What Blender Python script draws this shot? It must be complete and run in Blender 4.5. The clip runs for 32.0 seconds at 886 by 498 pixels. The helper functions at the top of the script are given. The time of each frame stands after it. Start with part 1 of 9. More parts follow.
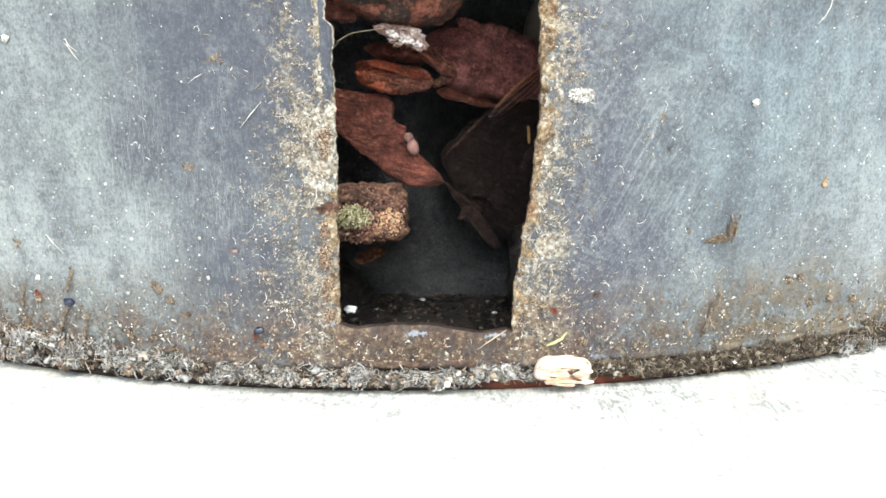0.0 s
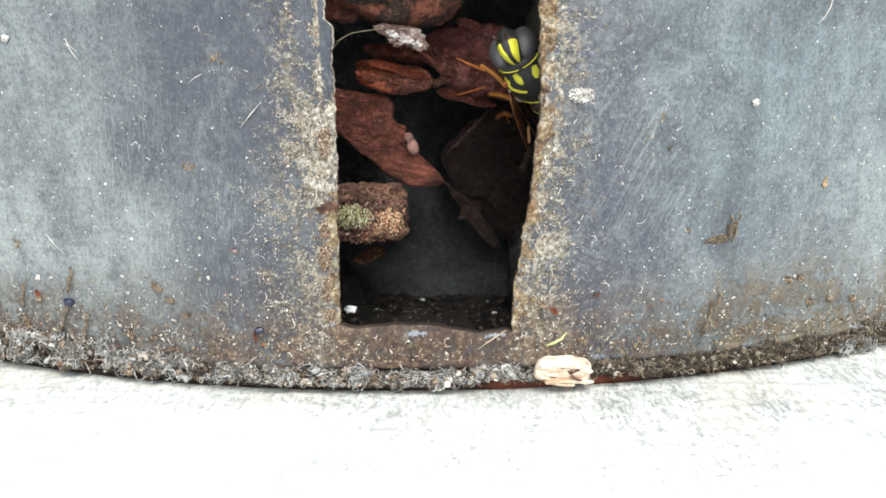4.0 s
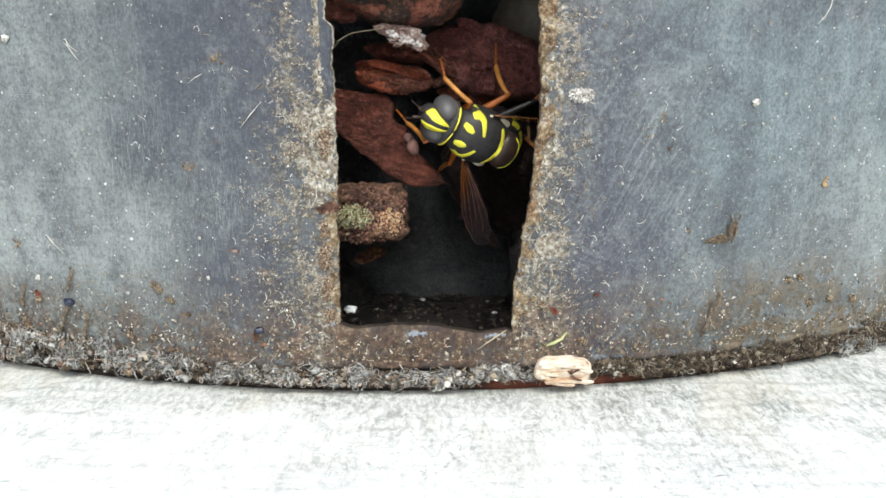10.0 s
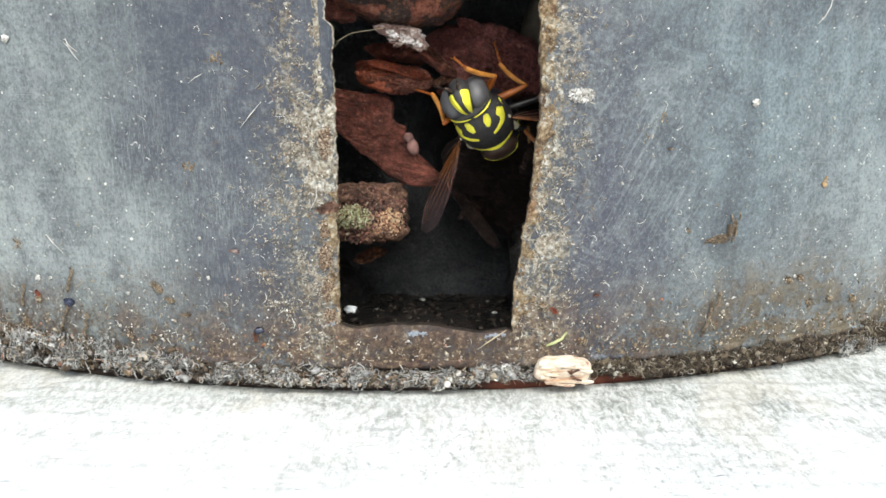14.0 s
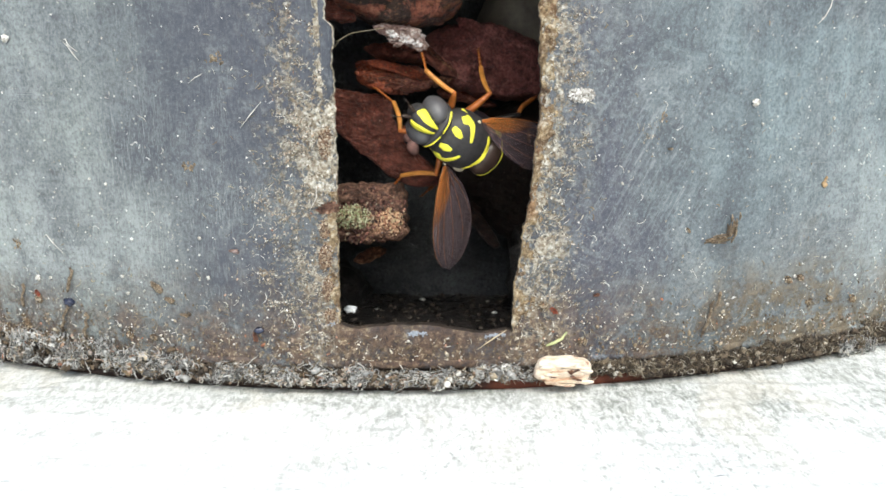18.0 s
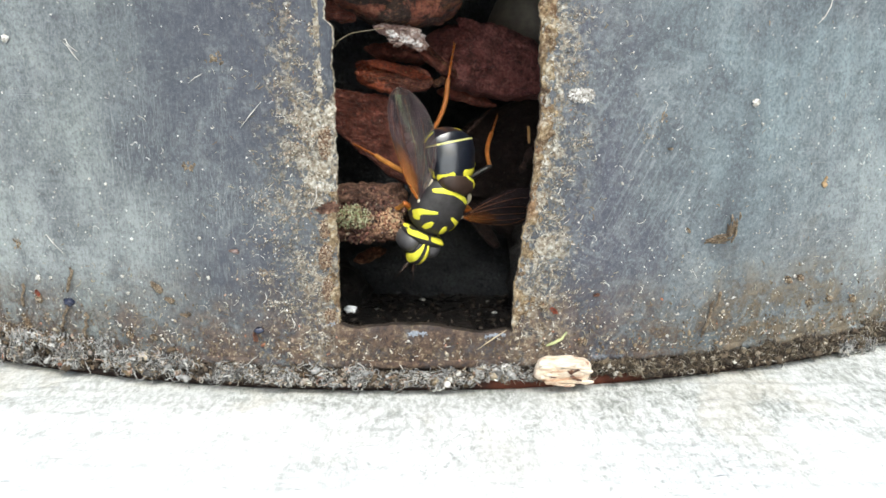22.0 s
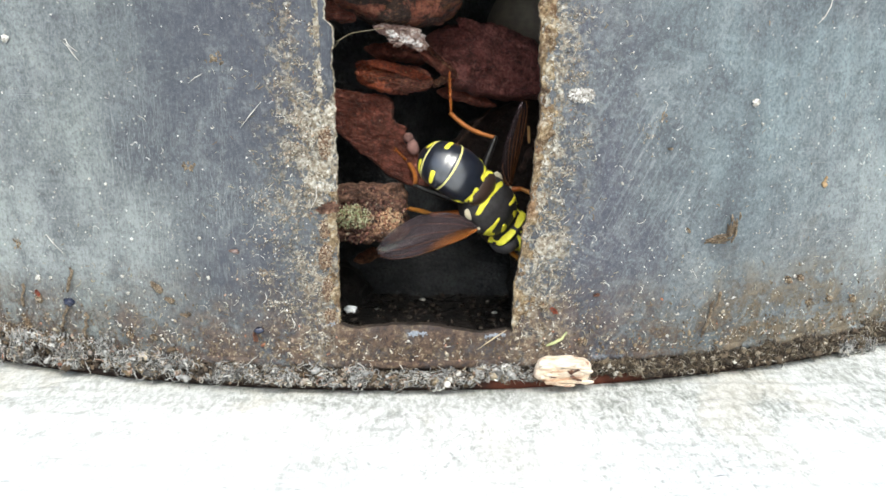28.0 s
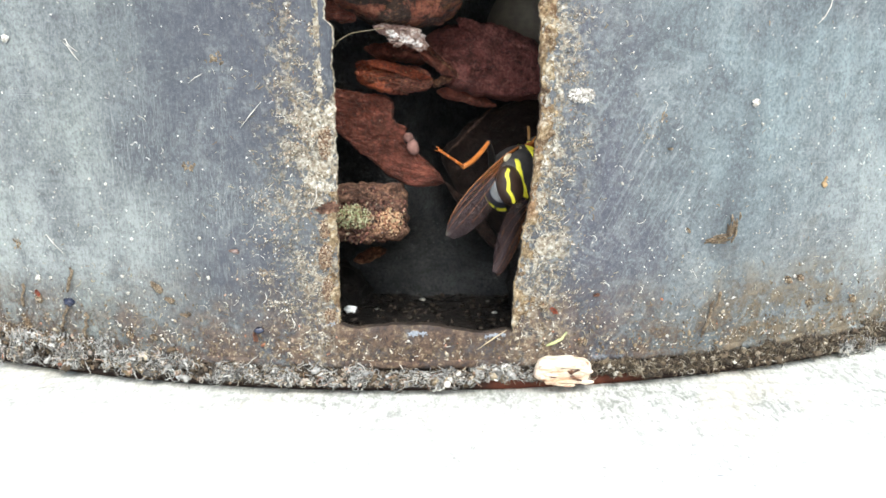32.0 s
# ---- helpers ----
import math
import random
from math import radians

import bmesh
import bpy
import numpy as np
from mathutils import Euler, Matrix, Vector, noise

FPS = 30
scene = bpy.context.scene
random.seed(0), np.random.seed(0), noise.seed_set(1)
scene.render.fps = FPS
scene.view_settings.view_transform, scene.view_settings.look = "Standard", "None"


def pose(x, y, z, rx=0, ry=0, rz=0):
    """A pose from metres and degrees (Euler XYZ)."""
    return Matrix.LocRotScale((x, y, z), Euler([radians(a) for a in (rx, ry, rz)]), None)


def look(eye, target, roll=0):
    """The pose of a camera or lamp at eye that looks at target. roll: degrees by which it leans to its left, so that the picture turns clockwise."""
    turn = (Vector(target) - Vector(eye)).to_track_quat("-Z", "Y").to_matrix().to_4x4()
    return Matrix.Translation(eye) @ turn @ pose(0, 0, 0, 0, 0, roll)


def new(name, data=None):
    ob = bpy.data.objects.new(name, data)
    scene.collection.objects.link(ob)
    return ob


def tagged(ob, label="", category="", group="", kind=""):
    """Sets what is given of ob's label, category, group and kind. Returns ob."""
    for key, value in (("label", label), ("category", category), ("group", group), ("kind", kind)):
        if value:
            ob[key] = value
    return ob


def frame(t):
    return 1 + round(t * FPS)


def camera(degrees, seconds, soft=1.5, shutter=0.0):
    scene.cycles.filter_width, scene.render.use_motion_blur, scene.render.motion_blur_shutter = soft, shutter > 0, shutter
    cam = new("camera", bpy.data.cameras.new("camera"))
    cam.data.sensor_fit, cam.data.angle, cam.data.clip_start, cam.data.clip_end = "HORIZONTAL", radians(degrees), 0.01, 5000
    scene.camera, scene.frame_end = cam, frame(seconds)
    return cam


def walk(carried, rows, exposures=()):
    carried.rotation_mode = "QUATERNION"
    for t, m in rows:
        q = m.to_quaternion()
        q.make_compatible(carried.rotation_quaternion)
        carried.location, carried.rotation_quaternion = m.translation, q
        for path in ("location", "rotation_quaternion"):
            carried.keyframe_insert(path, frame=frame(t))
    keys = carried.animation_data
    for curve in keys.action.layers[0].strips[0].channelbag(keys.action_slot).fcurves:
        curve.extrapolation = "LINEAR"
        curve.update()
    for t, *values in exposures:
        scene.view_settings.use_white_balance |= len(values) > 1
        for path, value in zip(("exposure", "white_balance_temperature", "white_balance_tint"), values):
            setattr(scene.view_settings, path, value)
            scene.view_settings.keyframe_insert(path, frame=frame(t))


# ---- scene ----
K = 0.001  # lengths below are in millimetres

# ---- camera ----
cam = camera(50, 32.0, soft=1.6, shutter=0.5)
EYE = (0.0, -0.082, 0.030)
AIM = (0.0, -0.082 + 0.083 * math.cos(radians(11.5)), 0.030 - 0.083 * math.sin(radians(11.5)))
walk(cam, [(0.0, look(EYE, AIM)), (32.0, look(EYE, AIM))], exposures=[
    (0, 1.1, 6350, 4), (1, 0.88, 6350, 4), (2, 0.82, 6350, 4), (3.5, 0.82, 6350, 4), (5.5, 0.62, 6350, 4), (6.5, 0.58, 6350, 4), (9, 0.52, 6350, 4), (12, 0.54, 6350, 4), (13, 0.6, 6350, 4), (14.5, 0.58, 6350, 4), (17, 0.72, 6350, 4), (19, 0.6, 6350, 4), (20, 0.56, 6350, 4), (21, 0.5, 6350, 4), (22, 0.62, 6350, 4), (24, 0.67, 6350, 4), (25.5, 0.64, 6350, 4), (29, 0.66, 6350, 4), (30, 0.6, 6350, 4), (31, 0.46, 6350, 4), (32, 1.0, 6350, 4)])

# ---- daylight: bright overcast, light from above and behind the camera ----
world = bpy.data.worlds.new("sky")
scene.world = world
world.use_nodes = True
wn = world.node_tree
sky = wn.nodes.new("ShaderNodeTexSky")
sky.sky_type = "NISHITA"
sky.sun_disc = False
sky.sun_elevation, sky.sun_rotation = radians(46), radians(171)
sky.air_density, sky.dust_density = 1.0, 4.0
wn.links.new(sky.outputs["Color"], wn.nodes["Background"].inputs["Color"])
wn.nodes["Background"].inputs["Strength"].default_value = 0.15
sun_data = bpy.data.lights.new("sun", "SUN")
sun_data.energy, sun_data.angle, sun_data.color = 1.4, radians(35), (0.97, 1.0, 0.96)
sun = new("sun", sun_data)
sun.matrix_world = look((0.14, -0.87, 0.93), (0, 0, 0))


# ---- materials ----
def ramp(nt, fac, stops):
    n = nt.nodes.new("ShaderNodeValToRGB")
    while len(n.color_ramp.elements) < len(stops):
        n.color_ramp.elements.new(0.5)
    for e, (p, c) in zip(n.color_ramp.elements, stops):
        e.position, e.color = p, (*c, 1) if len(c) == 3 else c
    nt.links.new(fac, n.inputs["Fac"])
    return n.outputs["Color"]


def grey(a, b):
    return [(a, (0, 0, 0)), (b, (1, 1, 1))]


class Kit:
    """One node material with object coordinates in metres."""

    def __init__(self, name):
        self.m = bpy.data.materials.new(name)
        self.m.use_nodes = True
        self.nt = self.m.node_tree
        self.b = self.nt.nodes["Principled BSDF"]
        self.co = self.nt.nodes.new("ShaderNodeTexCoord").outputs["Object"]

    def link(self, a, b):
        self.nt.links.new(a, b)

    def stretch(self, sx, sy, sz, rot=0.0):
        n = self.nt.nodes.new("ShaderNodeMapping")
        n.vector_type = "TEXTURE"  # turns first, then stretches
        n.inputs["Scale"].default_value = (1 / sx, 1 / sy, 1 / sz)
        n.inputs["Rotation"].default_value = (0, radians(rot), 0)
        self.link(self.co, n.inputs["Vector"])
        return n.outputs["Vector"]

    def noise(self, scale, detail=4, rough=0.6, vec=None, distort=0.0):
        n = self.nt.nodes.new("ShaderNodeTexNoise")
        n.inputs["Scale"].default_value, n.inputs["Detail"].default_value = scale, detail
        n.inputs["Roughness"].default_value, n.inputs["Distortion"].default_value = rough, distort
        self.link(vec or self.co, n.inputs["Vector"])
        return n.outputs["Fac"]

    def cells(self, scale, vec=None):
        n = self.nt.nodes.new("ShaderNodeTexVoronoi")
        n.inputs["Scale"].default_value = scale
        self.link(vec or self.co, n.inputs["Vector"])
        return n.outputs["Distance"]

    def calc(self, op, a, b=0.0, c=None):
        n = self.nt.nodes.new("ShaderNodeMath")
        n.operation = op
        for s, v in zip(n.inputs, (a, b, c)):
            if v is None:
                continue
            if isinstance(v, (int, float)):
                s.default_value = v
            else:
                self.link(v, s)
        return n.outputs[0]

    def axis(self, i):
        n = self.nt.nodes.new("ShaderNodeSeparateXYZ")
        self.link(self.co, n.inputs[0])
        return n.outputs[i]

    def span(self, v, a, b):
        """0 at a, 1 at b."""
        n = self.nt.nodes.new("ShaderNodeMapRange")
        n.interpolation_type = "SMOOTHSTEP"
        self.link(v, n.inputs["Value"])
        n.inputs["From Min"].default_value, n.inputs["From Max"].default_value = (a, b) if a < b else (b, a)
        if a > b:
            n.inputs["To Min"].default_value, n.inputs["To Max"].default_value = 1, 0
        return n.outputs["Result"]

    def mix(self, fac, a, b):
        n = self.nt.nodes.new("ShaderNodeMix")
        n.data_type = "RGBA"
        ins = n.inputs
        for key, v in ((0, fac), (6, a), (7, b)):
            if isinstance(v, (int, float)):
                ins[key].default_value = v
            elif isinstance(v, tuple):
                ins[key].default_value = (*v, 1)
            else:
                self.link(v, ins[key])
        return n.outputs[2]

    def fleck(self, col, scale, deep, dark, pale, light, vec=None):
        """Fine flecks of a darker and a paler tone over a colour."""
        n = self.noise(scale, 4, 0.72, vec)
        col = self.mix(self.calc("MULTIPLY", self.span(n, 0.50, 0.38), dark), col, deep)
        return self.mix(self.calc("MULTIPLY", self.span(n, 0.53, 0.66), light), col, pale)

    def island(self):
        return self.nt.nodes.new("ShaderNodeNewGeometry").outputs["Random Per Island"]

    def bump(self, height, dist, strength=1.0):
        n = self.nt.nodes.new("ShaderNodeBump")
        n.inputs["Strength"].default_value, n.inputs["Distance"].default_value = strength, dist
        self.link(height, n.inputs["Height"])
        self.link(n.outputs["Normal"], self.b.inputs["Normal"])

    def done(self, color=None, rough=0.6, spec=0.5, **extra):
        for key, v in (("Base Color", color), ("Roughness", rough), ("Specular IOR Level", spec), *[(k.replace("_", " "), x) for k, x in extra.items()]):
            if v is None:
                continue
            if isinstance(v, (int, float)):
                self.b.inputs[key].default_value = v
            elif isinstance(v, tuple):
                self.b.inputs[key].default_value = (*v, 1)
            else:
                self.link(v, self.b.inputs[key])
        return self.m


def plastic_material():
    """Black pot plastic, chalky with age: chalk with sky sheen painted in, scratches, dust, dirt round the hole and
    along the foot.
    """
    k = Kit("weathered_black_plastic")
    x, z = k.axis(0), k.axis(2)
    cloud = k.noise(75, 6, 0.68, distort=0.6)
    fine = k.noise(1300, 5, 0.75)
    col = ramp(k.nt, cloud, [(0.3, (0.042, 0.046, 0.060)), (0.5, (0.066, 0.073, 0.089)), (0.7, (0.102, 0.113, 0.128))])
    # chalky bloom in drifts away from the hole, with sky sheen painted in
    away = k.calc("MAXIMUM", k.span(x, -0.017, -0.034), k.span(x, 0.0115, 0.026))
    drift = k.span(k.noise(38, 6, 0.68, k.stretch(1, 1, 0.7), 0.7), 0.33, 0.66)
    cloudy = k.span(k.noise(95, 6, 0.72, k.stretch(1, 1, 0.8, 20), 0.8), 0.40, 0.60)
    chalk_sheen = k.calc("MULTIPLY", away, k.calc("ADD", 0.12, k.calc("ADD", k.calc("MULTIPLY", drift, 0.55), k.calc("MULTIPLY", cloudy, 0.4))))
    col = k.mix(k.calc("MULTIPLY", chalk_sheen, 0.9), col, k.mix(k.span(x, -0.006, 0.006), (0.26, 0.293, 0.28), (0.188, 0.238, 0.255)))
    # paler sides and one low patch: sky sheen painted in, rubbed along the pot
    low = k.calc("MULTIPLY", k.span(x, -0.018, -0.030), k.calc("MULTIPLY", k.span(z, 0.0075, 0.0115), k.span(z, 0.024, 0.016)))
    side = k.calc("ADD", k.calc("MULTIPLY", k.span(x, -0.026, -0.040), k.calc("ADD", 0.14, k.calc("MULTIPLY", k.span(z, 0.018, 0.030), 0.26))), k.calc("MULTIPLY", k.calc("MULTIPLY", k.span(x, 0.026, 0.042), k.span(z, 0.028, 0.012)), 0.6))
    rub = k.noise(1.0, 5, 0.75, k.stretch(260, 260, 1500), 0.4)
    side_sheen = k.calc("MULTIPLY", k.calc("ADD", side, k.calc("MULTIPLY", low, 0.33)), k.calc("ADD", 0.25, k.calc("ADD", k.calc("MULTIPLY", drift, 0.45), k.calc("MULTIPLY", k.span(rub, 0.40, 0.62), 0.5))))
    col = k.mix(side_sheen, col, (0.37, 0.40, 0.405))
    # cleaner, darker plastic high beside the hole and in a wiped patch below it
    clean = k.calc("MULTIPLY", k.calc("MULTIPLY", k.span(z, 0.016, 0.027), k.span(x, -0.032, -0.020)), k.span(k.noise(120, 5, 0.7, distort=0.8), 0.30, 0.52))
    clean = k.calc("MULTIPLY", clean, k.span(x, 0.004, -0.002))
    wiped = k.calc("MULTIPLY", k.calc("MULTIPLY", k.span(x, -0.024, -0.019), k.span(x, -0.0125, -0.0165)), k.calc("MULTIPLY", k.span(z, 0.0085, 0.0105), k.span(z, 0.0165, 0.0135)))
    clean = k.calc("MAXIMUM", clean, k.calc("MULTIPLY", wiped, k.span(k.noise(140, 5, 0.7, distort=0.6), 0.30, 0.50)))
    # indigo band beside the hole, and rubbed spots low beside it
    indigo = k.calc("MULTIPLY", k.calc("MULTIPLY", k.span(x, 0.0095, 0.012), k.span(x, 0.0185, 0.0145)), k.span(k.noise(110, 5, 0.7, k.stretch(1, 1, 0.45), 0.5), 0.36, 0.54))
    smudge = k.calc("MULTIPLY", k.calc("MULTIPLY", k.span(x, 0.013, 0.0165), k.span(x, 0.0225, 0.0185)), k.calc("MULTIPLY", k.span(z, 0.0085, 0.011), k.span(z, 0.0175, 0.014)))
    col = k.mix(k.calc("MULTIPLY", k.calc("MAXIMUM", indigo, k.calc("MULTIPLY", smudge, 0.8)), 0.7), col, (0.046, 0.047, 0.074))
    # wiped streaks, broad and upright
    wipe = k.span(k.noise(1.0, 4, 0.65, k.stretch(420, 420, 26)), 0.38, 0.62)
    col = k.mix(k.calc("MULTIPLY", wipe, 0.30), col, (0.050, 0.055, 0.068))
    # mottle at the scale of single grains
    grain = k.span(fine, 0.40, 0.62)
    col = k.mix(k.calc("MULTIPLY", k.calc("MULTIPLY", grain, k.span(k.noise(48, 5, 0.65), 0.30, 0.70)), 0.30), col, (0.32, 0.35, 0.36))
    dark = k.span(k.noise(900, 4, 0.7, k.stretch(1, 1, 0.8)), 0.52, 0.64)
    col = k.mix(k.calc("MULTIPLY", dark, 0.32), col, (0.03, 0.033, 0.04))
    patchy = k.noise(210, 7, 0.78, distort=0.9)
    col = k.mix(k.calc("MULTIPLY", k.span(patchy, 0.50, 0.42), 0.28), col, (0.036, 0.040, 0.052))
    col = k.mix(k.calc("MULTIPLY", k.span(patchy, 0.52, 0.62), 0.16), col, (0.34, 0.36, 0.36))
    # pale worn smears
    sm = k.calc("MULTIPLY", k.span(k.noise(1.0, 6, 0.75, k.stretch(330, 330, 120, 14), 0.5), 0.52, 0.66), k.span(k.noise(85, 3, 0.6), 0.42, 0.60))
    col = k.mix(k.calc("MULTIPLY", sm, 0.05), col, (0.30, 0.33, 0.33))
    # lime bloom in fine blotches
    lime = k.calc("MULTIPLY", k.span(k.noise(230, 5, 0.7, distort=1.2), 0.50, 0.64), k.span(k.noise(1700, 5, 0.8), 0.47, 0.56))
    near = k.calc("MAXIMUM", k.calc("MULTIPLY", k.span(x, -0.024, -0.012), k.span(x, 0.0, -0.004)), k.calc("MULTIPLY", k.span(x, 0.0165, 0.0105), k.span(x, 0.0, 0.004)))
    lime = k.calc("MULTIPLY", lime, k.calc("MULTIPLY", near, 0.42))
    col = k.mix(lime, col, (0.50, 0.51, 0.48))
    pock = k.calc("MULTIPLY", k.span(k.noise(2100, 4, 0.8), 0.54, 0.62), 0.22)
    col = k.mix(pock, col, (0.022, 0.024, 0.03))
    # vertical and slanting scratches
    s1 = k.span(k.noise(1.0, 2, 0.5, k.stretch(8500, 8500, 45)), 0.62, 0.72)
    s1 = k.calc("MULTIPLY", k.calc("MULTIPLY", s1, k.span(k.noise(55, 2), 0.36, 0.52)), k.calc("ADD", 0.3, k.calc("MULTIPLY", k.span(x, 0.004, -0.004), 0.6)))
    s2 = k.span(k.noise(1.0, 2, 0.5, k.stretch(8000, 8000, 80, 28)), 0.64, 0.73)
    s2 = k.calc("MULTIPLY", s2, k.span(k.noise(70, 2, 0.5, k.stretch(1, 3, 1)), 0.46, 0.60))
    s3 = k.span(k.noise(1.0, 2, 0.5, k.stretch(90, 90, 8000)), 0.66, 0.75)
    s3 = k.calc("MULTIPLY", s3, k.span(k.noise(65, 2, 0.5, k.stretch(1, 5, 1)), 0.48, 0.62))
    col = k.fleck(col, 3600, (0.030, 0.034, 0.046), 0.42, (0.34, 0.40, 0.41), 0.24, k.stretch(1, 1, 0.85))
    # bands of hairline scoring, upright on one side of the hole, slanting on the other
    h1 = k.calc("MULTIPLY", k.span(k.noise(1.0, 3, 0.6, k.stretch(11000, 11000, 24)), 0.53, 0.66), k.calc("MULTIPLY", k.span(x, -0.036, -0.028), k.span(x, -0.014, -0.021)))
    h2 = k.calc("MULTIPLY", k.span(k.noise(1.0, 3, 0.6, k.stretch(10000, 10000, 60, 26)), 0.53, 0.66), k.calc("MULTIPLY", k.span(x, 0.011, 0.0155), k.span(x, 0.027, 0.021)))
    hair = k.calc("MULTIPLY", k.calc("MAXIMUM", h1, k.calc("MULTIPLY", h2, 0.4)), k.span(k.noise(140, 4, 0.65, k.stretch(1, 1, 0.35)), 0.40, 0.60))
    col = k.mix(k.calc("MULTIPLY", hair, 0.42), col, (0.36, 0.39, 0.39))
    scr = k.calc("MAXIMUM", k.calc("MAXIMUM", s1, s2), s3)
    col = k.mix(k.calc("MULTIPLY", scr, 0.32), col, (0.40, 0.43, 0.42))
    col = k.mix(k.calc("MULTIPLY", clean, 0.55), col, (0.034, 0.037, 0.058))
    # slanting scrape marks beside the hole
    drag = k.calc("MULTIPLY", k.span(k.noise(1.0, 5, 0.7, k.stretch(2600, 2600, 190, 30), 0.3), 0.50, 0.64), k.calc("MULTIPLY", k.span(x, 0.013, 0.0175), k.span(x, 0.027, 0.021)))
    drag = k.calc("MULTIPLY", drag, k.calc("MULTIPLY", k.calc("MULTIPLY", k.span(z, 0.012, 0.017), k.span(z, 0.031, 0.026)), k.span(k.noise(190, 4, 0.7, k.stretch(1, 1, 0.5, 30)), 0.40, 0.56)))
    col = k.mix(k.calc("MULTIPLY", drag, 0.32), col, (0.36, 0.385, 0.40))
    # fine pale dust grains
    dust = k.calc("MULTIPLY", k.span(k.cells(1500), 0.20, 0.09), k.span(k.noise(260, 3, 0.7), 0.50, 0.64))
    col = k.mix(k.calc("MULTIPLY", dust, 0.65), col, (0.50, 0.49, 0.44))
    # mottled tan crust close to the hole
    edge = k.calc("MAXIMUM", k.calc("MULTIPLY", k.span(x, -0.0190, -0.010), k.span(x, 0.0, -0.009)), k.calc("MULTIPLY", k.span(x, 0.0150, 0.0085), k.span(x, 0.0, 0.0075)))
    edge = k.calc("MULTIPLY", edge, k.calc("SUBTRACT", 1.0, k.calc("MULTIPLY", k.span(z, 0.0255, 0.0285), k.calc("MULTIPLY", k.span(x, -0.0128, -0.0112), k.span(x, 0.004, 0.0)))))
    mott = k.calc("ADD", k.calc("ADD", k.calc("MULTIPLY", k.noise(420, 5, 0.75, distort=1.0), 0.5), k.calc("MULTIPLY", k.noise(2000, 5, 0.75), 0.5)), k.calc("MULTIPLY", edge, 0.12))
    crust = k.calc("MULTIPLY", k.span(mott, 0.575, 0.63), edge)
    crust_col = ramp(k.nt, k.noise(2200, 4, 0.75), [(0.34, (0.07, 0.05, 0.035)), (0.46, (0.25, 0.20, 0.14)), (0.54, (0.36, 0.33, 0.27)), (0.66, (0.66, 0.64, 0.58))])
    col = k.mix(k.calc("MULTIPLY", crust, 0.85), col, crust_col)
    # brown soil splash along the foot
    wobble = k.calc("ADD", z, k.calc("MULTIPLY", k.calc("SUBTRACT", k.noise(150, 5, 0.7), 0.5), 0.012))
    wobble = k.calc("SUBTRACT", wobble, k.calc("MULTIPLY", k.calc("MULTIPLY", k.span(x, 0.018, 0.030), k.span(x, 0.044, 0.036)), 0.0025))
    foot = k.calc("MULTIPLY", k.span(wobble, 0.0120, 0.0035), k.span(k.noise(420, 7, 0.8), 0.40, 0.56))
    soil_col = ramp(k.nt, k.noise(1700, 6, 0.78), [(0.36, (0.022, 0.013, 0.011)), (0.47, (0.072, 0.042, 0.030)), (0.57, (0.125, 0.082, 0.053)), (0.70, (0.44, 0.37, 0.26))])
    col = k.mix(k.calc("MULTIPLY", foot, 0.85), col, k.mix(k.calc("MULTIPLY", k.span(x, 0.014, 0.034), 0.45), soil_col, (0.19, 0.155, 0.085)))
    ledge = k.calc("MULTIPLY", k.calc("MULTIPLY", k.span(x, -0.0115, -0.0085), k.span(x, 0.0085, 0.0060)), k.span(z, 0.0078, 0.0066))
    ledge = k.calc("MULTIPLY", ledge, k.span(k.noise(380, 6, 0.75), 0.30, 0.52))
    col = k.mix(k.calc("MULTIPLY", ledge, 0.8), col, soil_col)
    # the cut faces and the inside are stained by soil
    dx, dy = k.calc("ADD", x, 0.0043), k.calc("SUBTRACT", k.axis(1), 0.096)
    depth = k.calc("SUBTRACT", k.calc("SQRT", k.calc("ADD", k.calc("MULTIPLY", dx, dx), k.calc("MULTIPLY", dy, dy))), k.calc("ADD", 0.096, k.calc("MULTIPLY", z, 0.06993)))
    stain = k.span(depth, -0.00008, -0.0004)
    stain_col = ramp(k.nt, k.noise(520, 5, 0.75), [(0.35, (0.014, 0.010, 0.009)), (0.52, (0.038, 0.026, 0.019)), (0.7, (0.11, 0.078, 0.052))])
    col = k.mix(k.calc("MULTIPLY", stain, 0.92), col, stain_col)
    rough = k.calc("ADD", 0.34, k.calc("MULTIPLY", k.calc("MAXIMUM", k.calc("MAXIMUM", crust, foot), dust), 0.45))
    rough = k.calc("ADD", rough, k.calc("MULTIPLY", cloud, 0.15))
    h = k.calc("ADD", k.calc("MULTIPLY", fine, 0.4), k.calc("ADD", k.calc("MULTIPLY", scr, -0.4), k.calc("MULTIPLY", k.calc("MAXIMUM", k.calc("MAXIMUM", crust, foot), dust), 0.9)))
    k.bump(h, 0.00022, 0.7)
    return k.done(col, rough, 0.5)


def crust_material():
    k = Kit("tan_edge_crust")
    n = k.noise(420, 5, 0.75, distort=0.5)
    col = ramp(k.nt, n, [(0.3, (0.04, 0.028, 0.02)), (0.43, (0.15, 0.095, 0.055)), (0.55, (0.32, 0.24, 0.14)), (0.68, (0.60, 0.56, 0.47))])
    rust = k.span(k.noise(150, 4, 0.6), 0.54, 0.66)
    col = k.mix(k.calc("MULTIPLY", rust, 0.6), col, (0.20, 0.085, 0.035))
    col = k.fleck(col, 3000, (0.045, 0.03, 0.02), 0.6, (0.66, 0.60, 0.48), 0.4)
    k.bump(k.noise(2400, 4, 0.75), 0.0004, 0.9)
    return k.done(col, 0.78, 0.3)


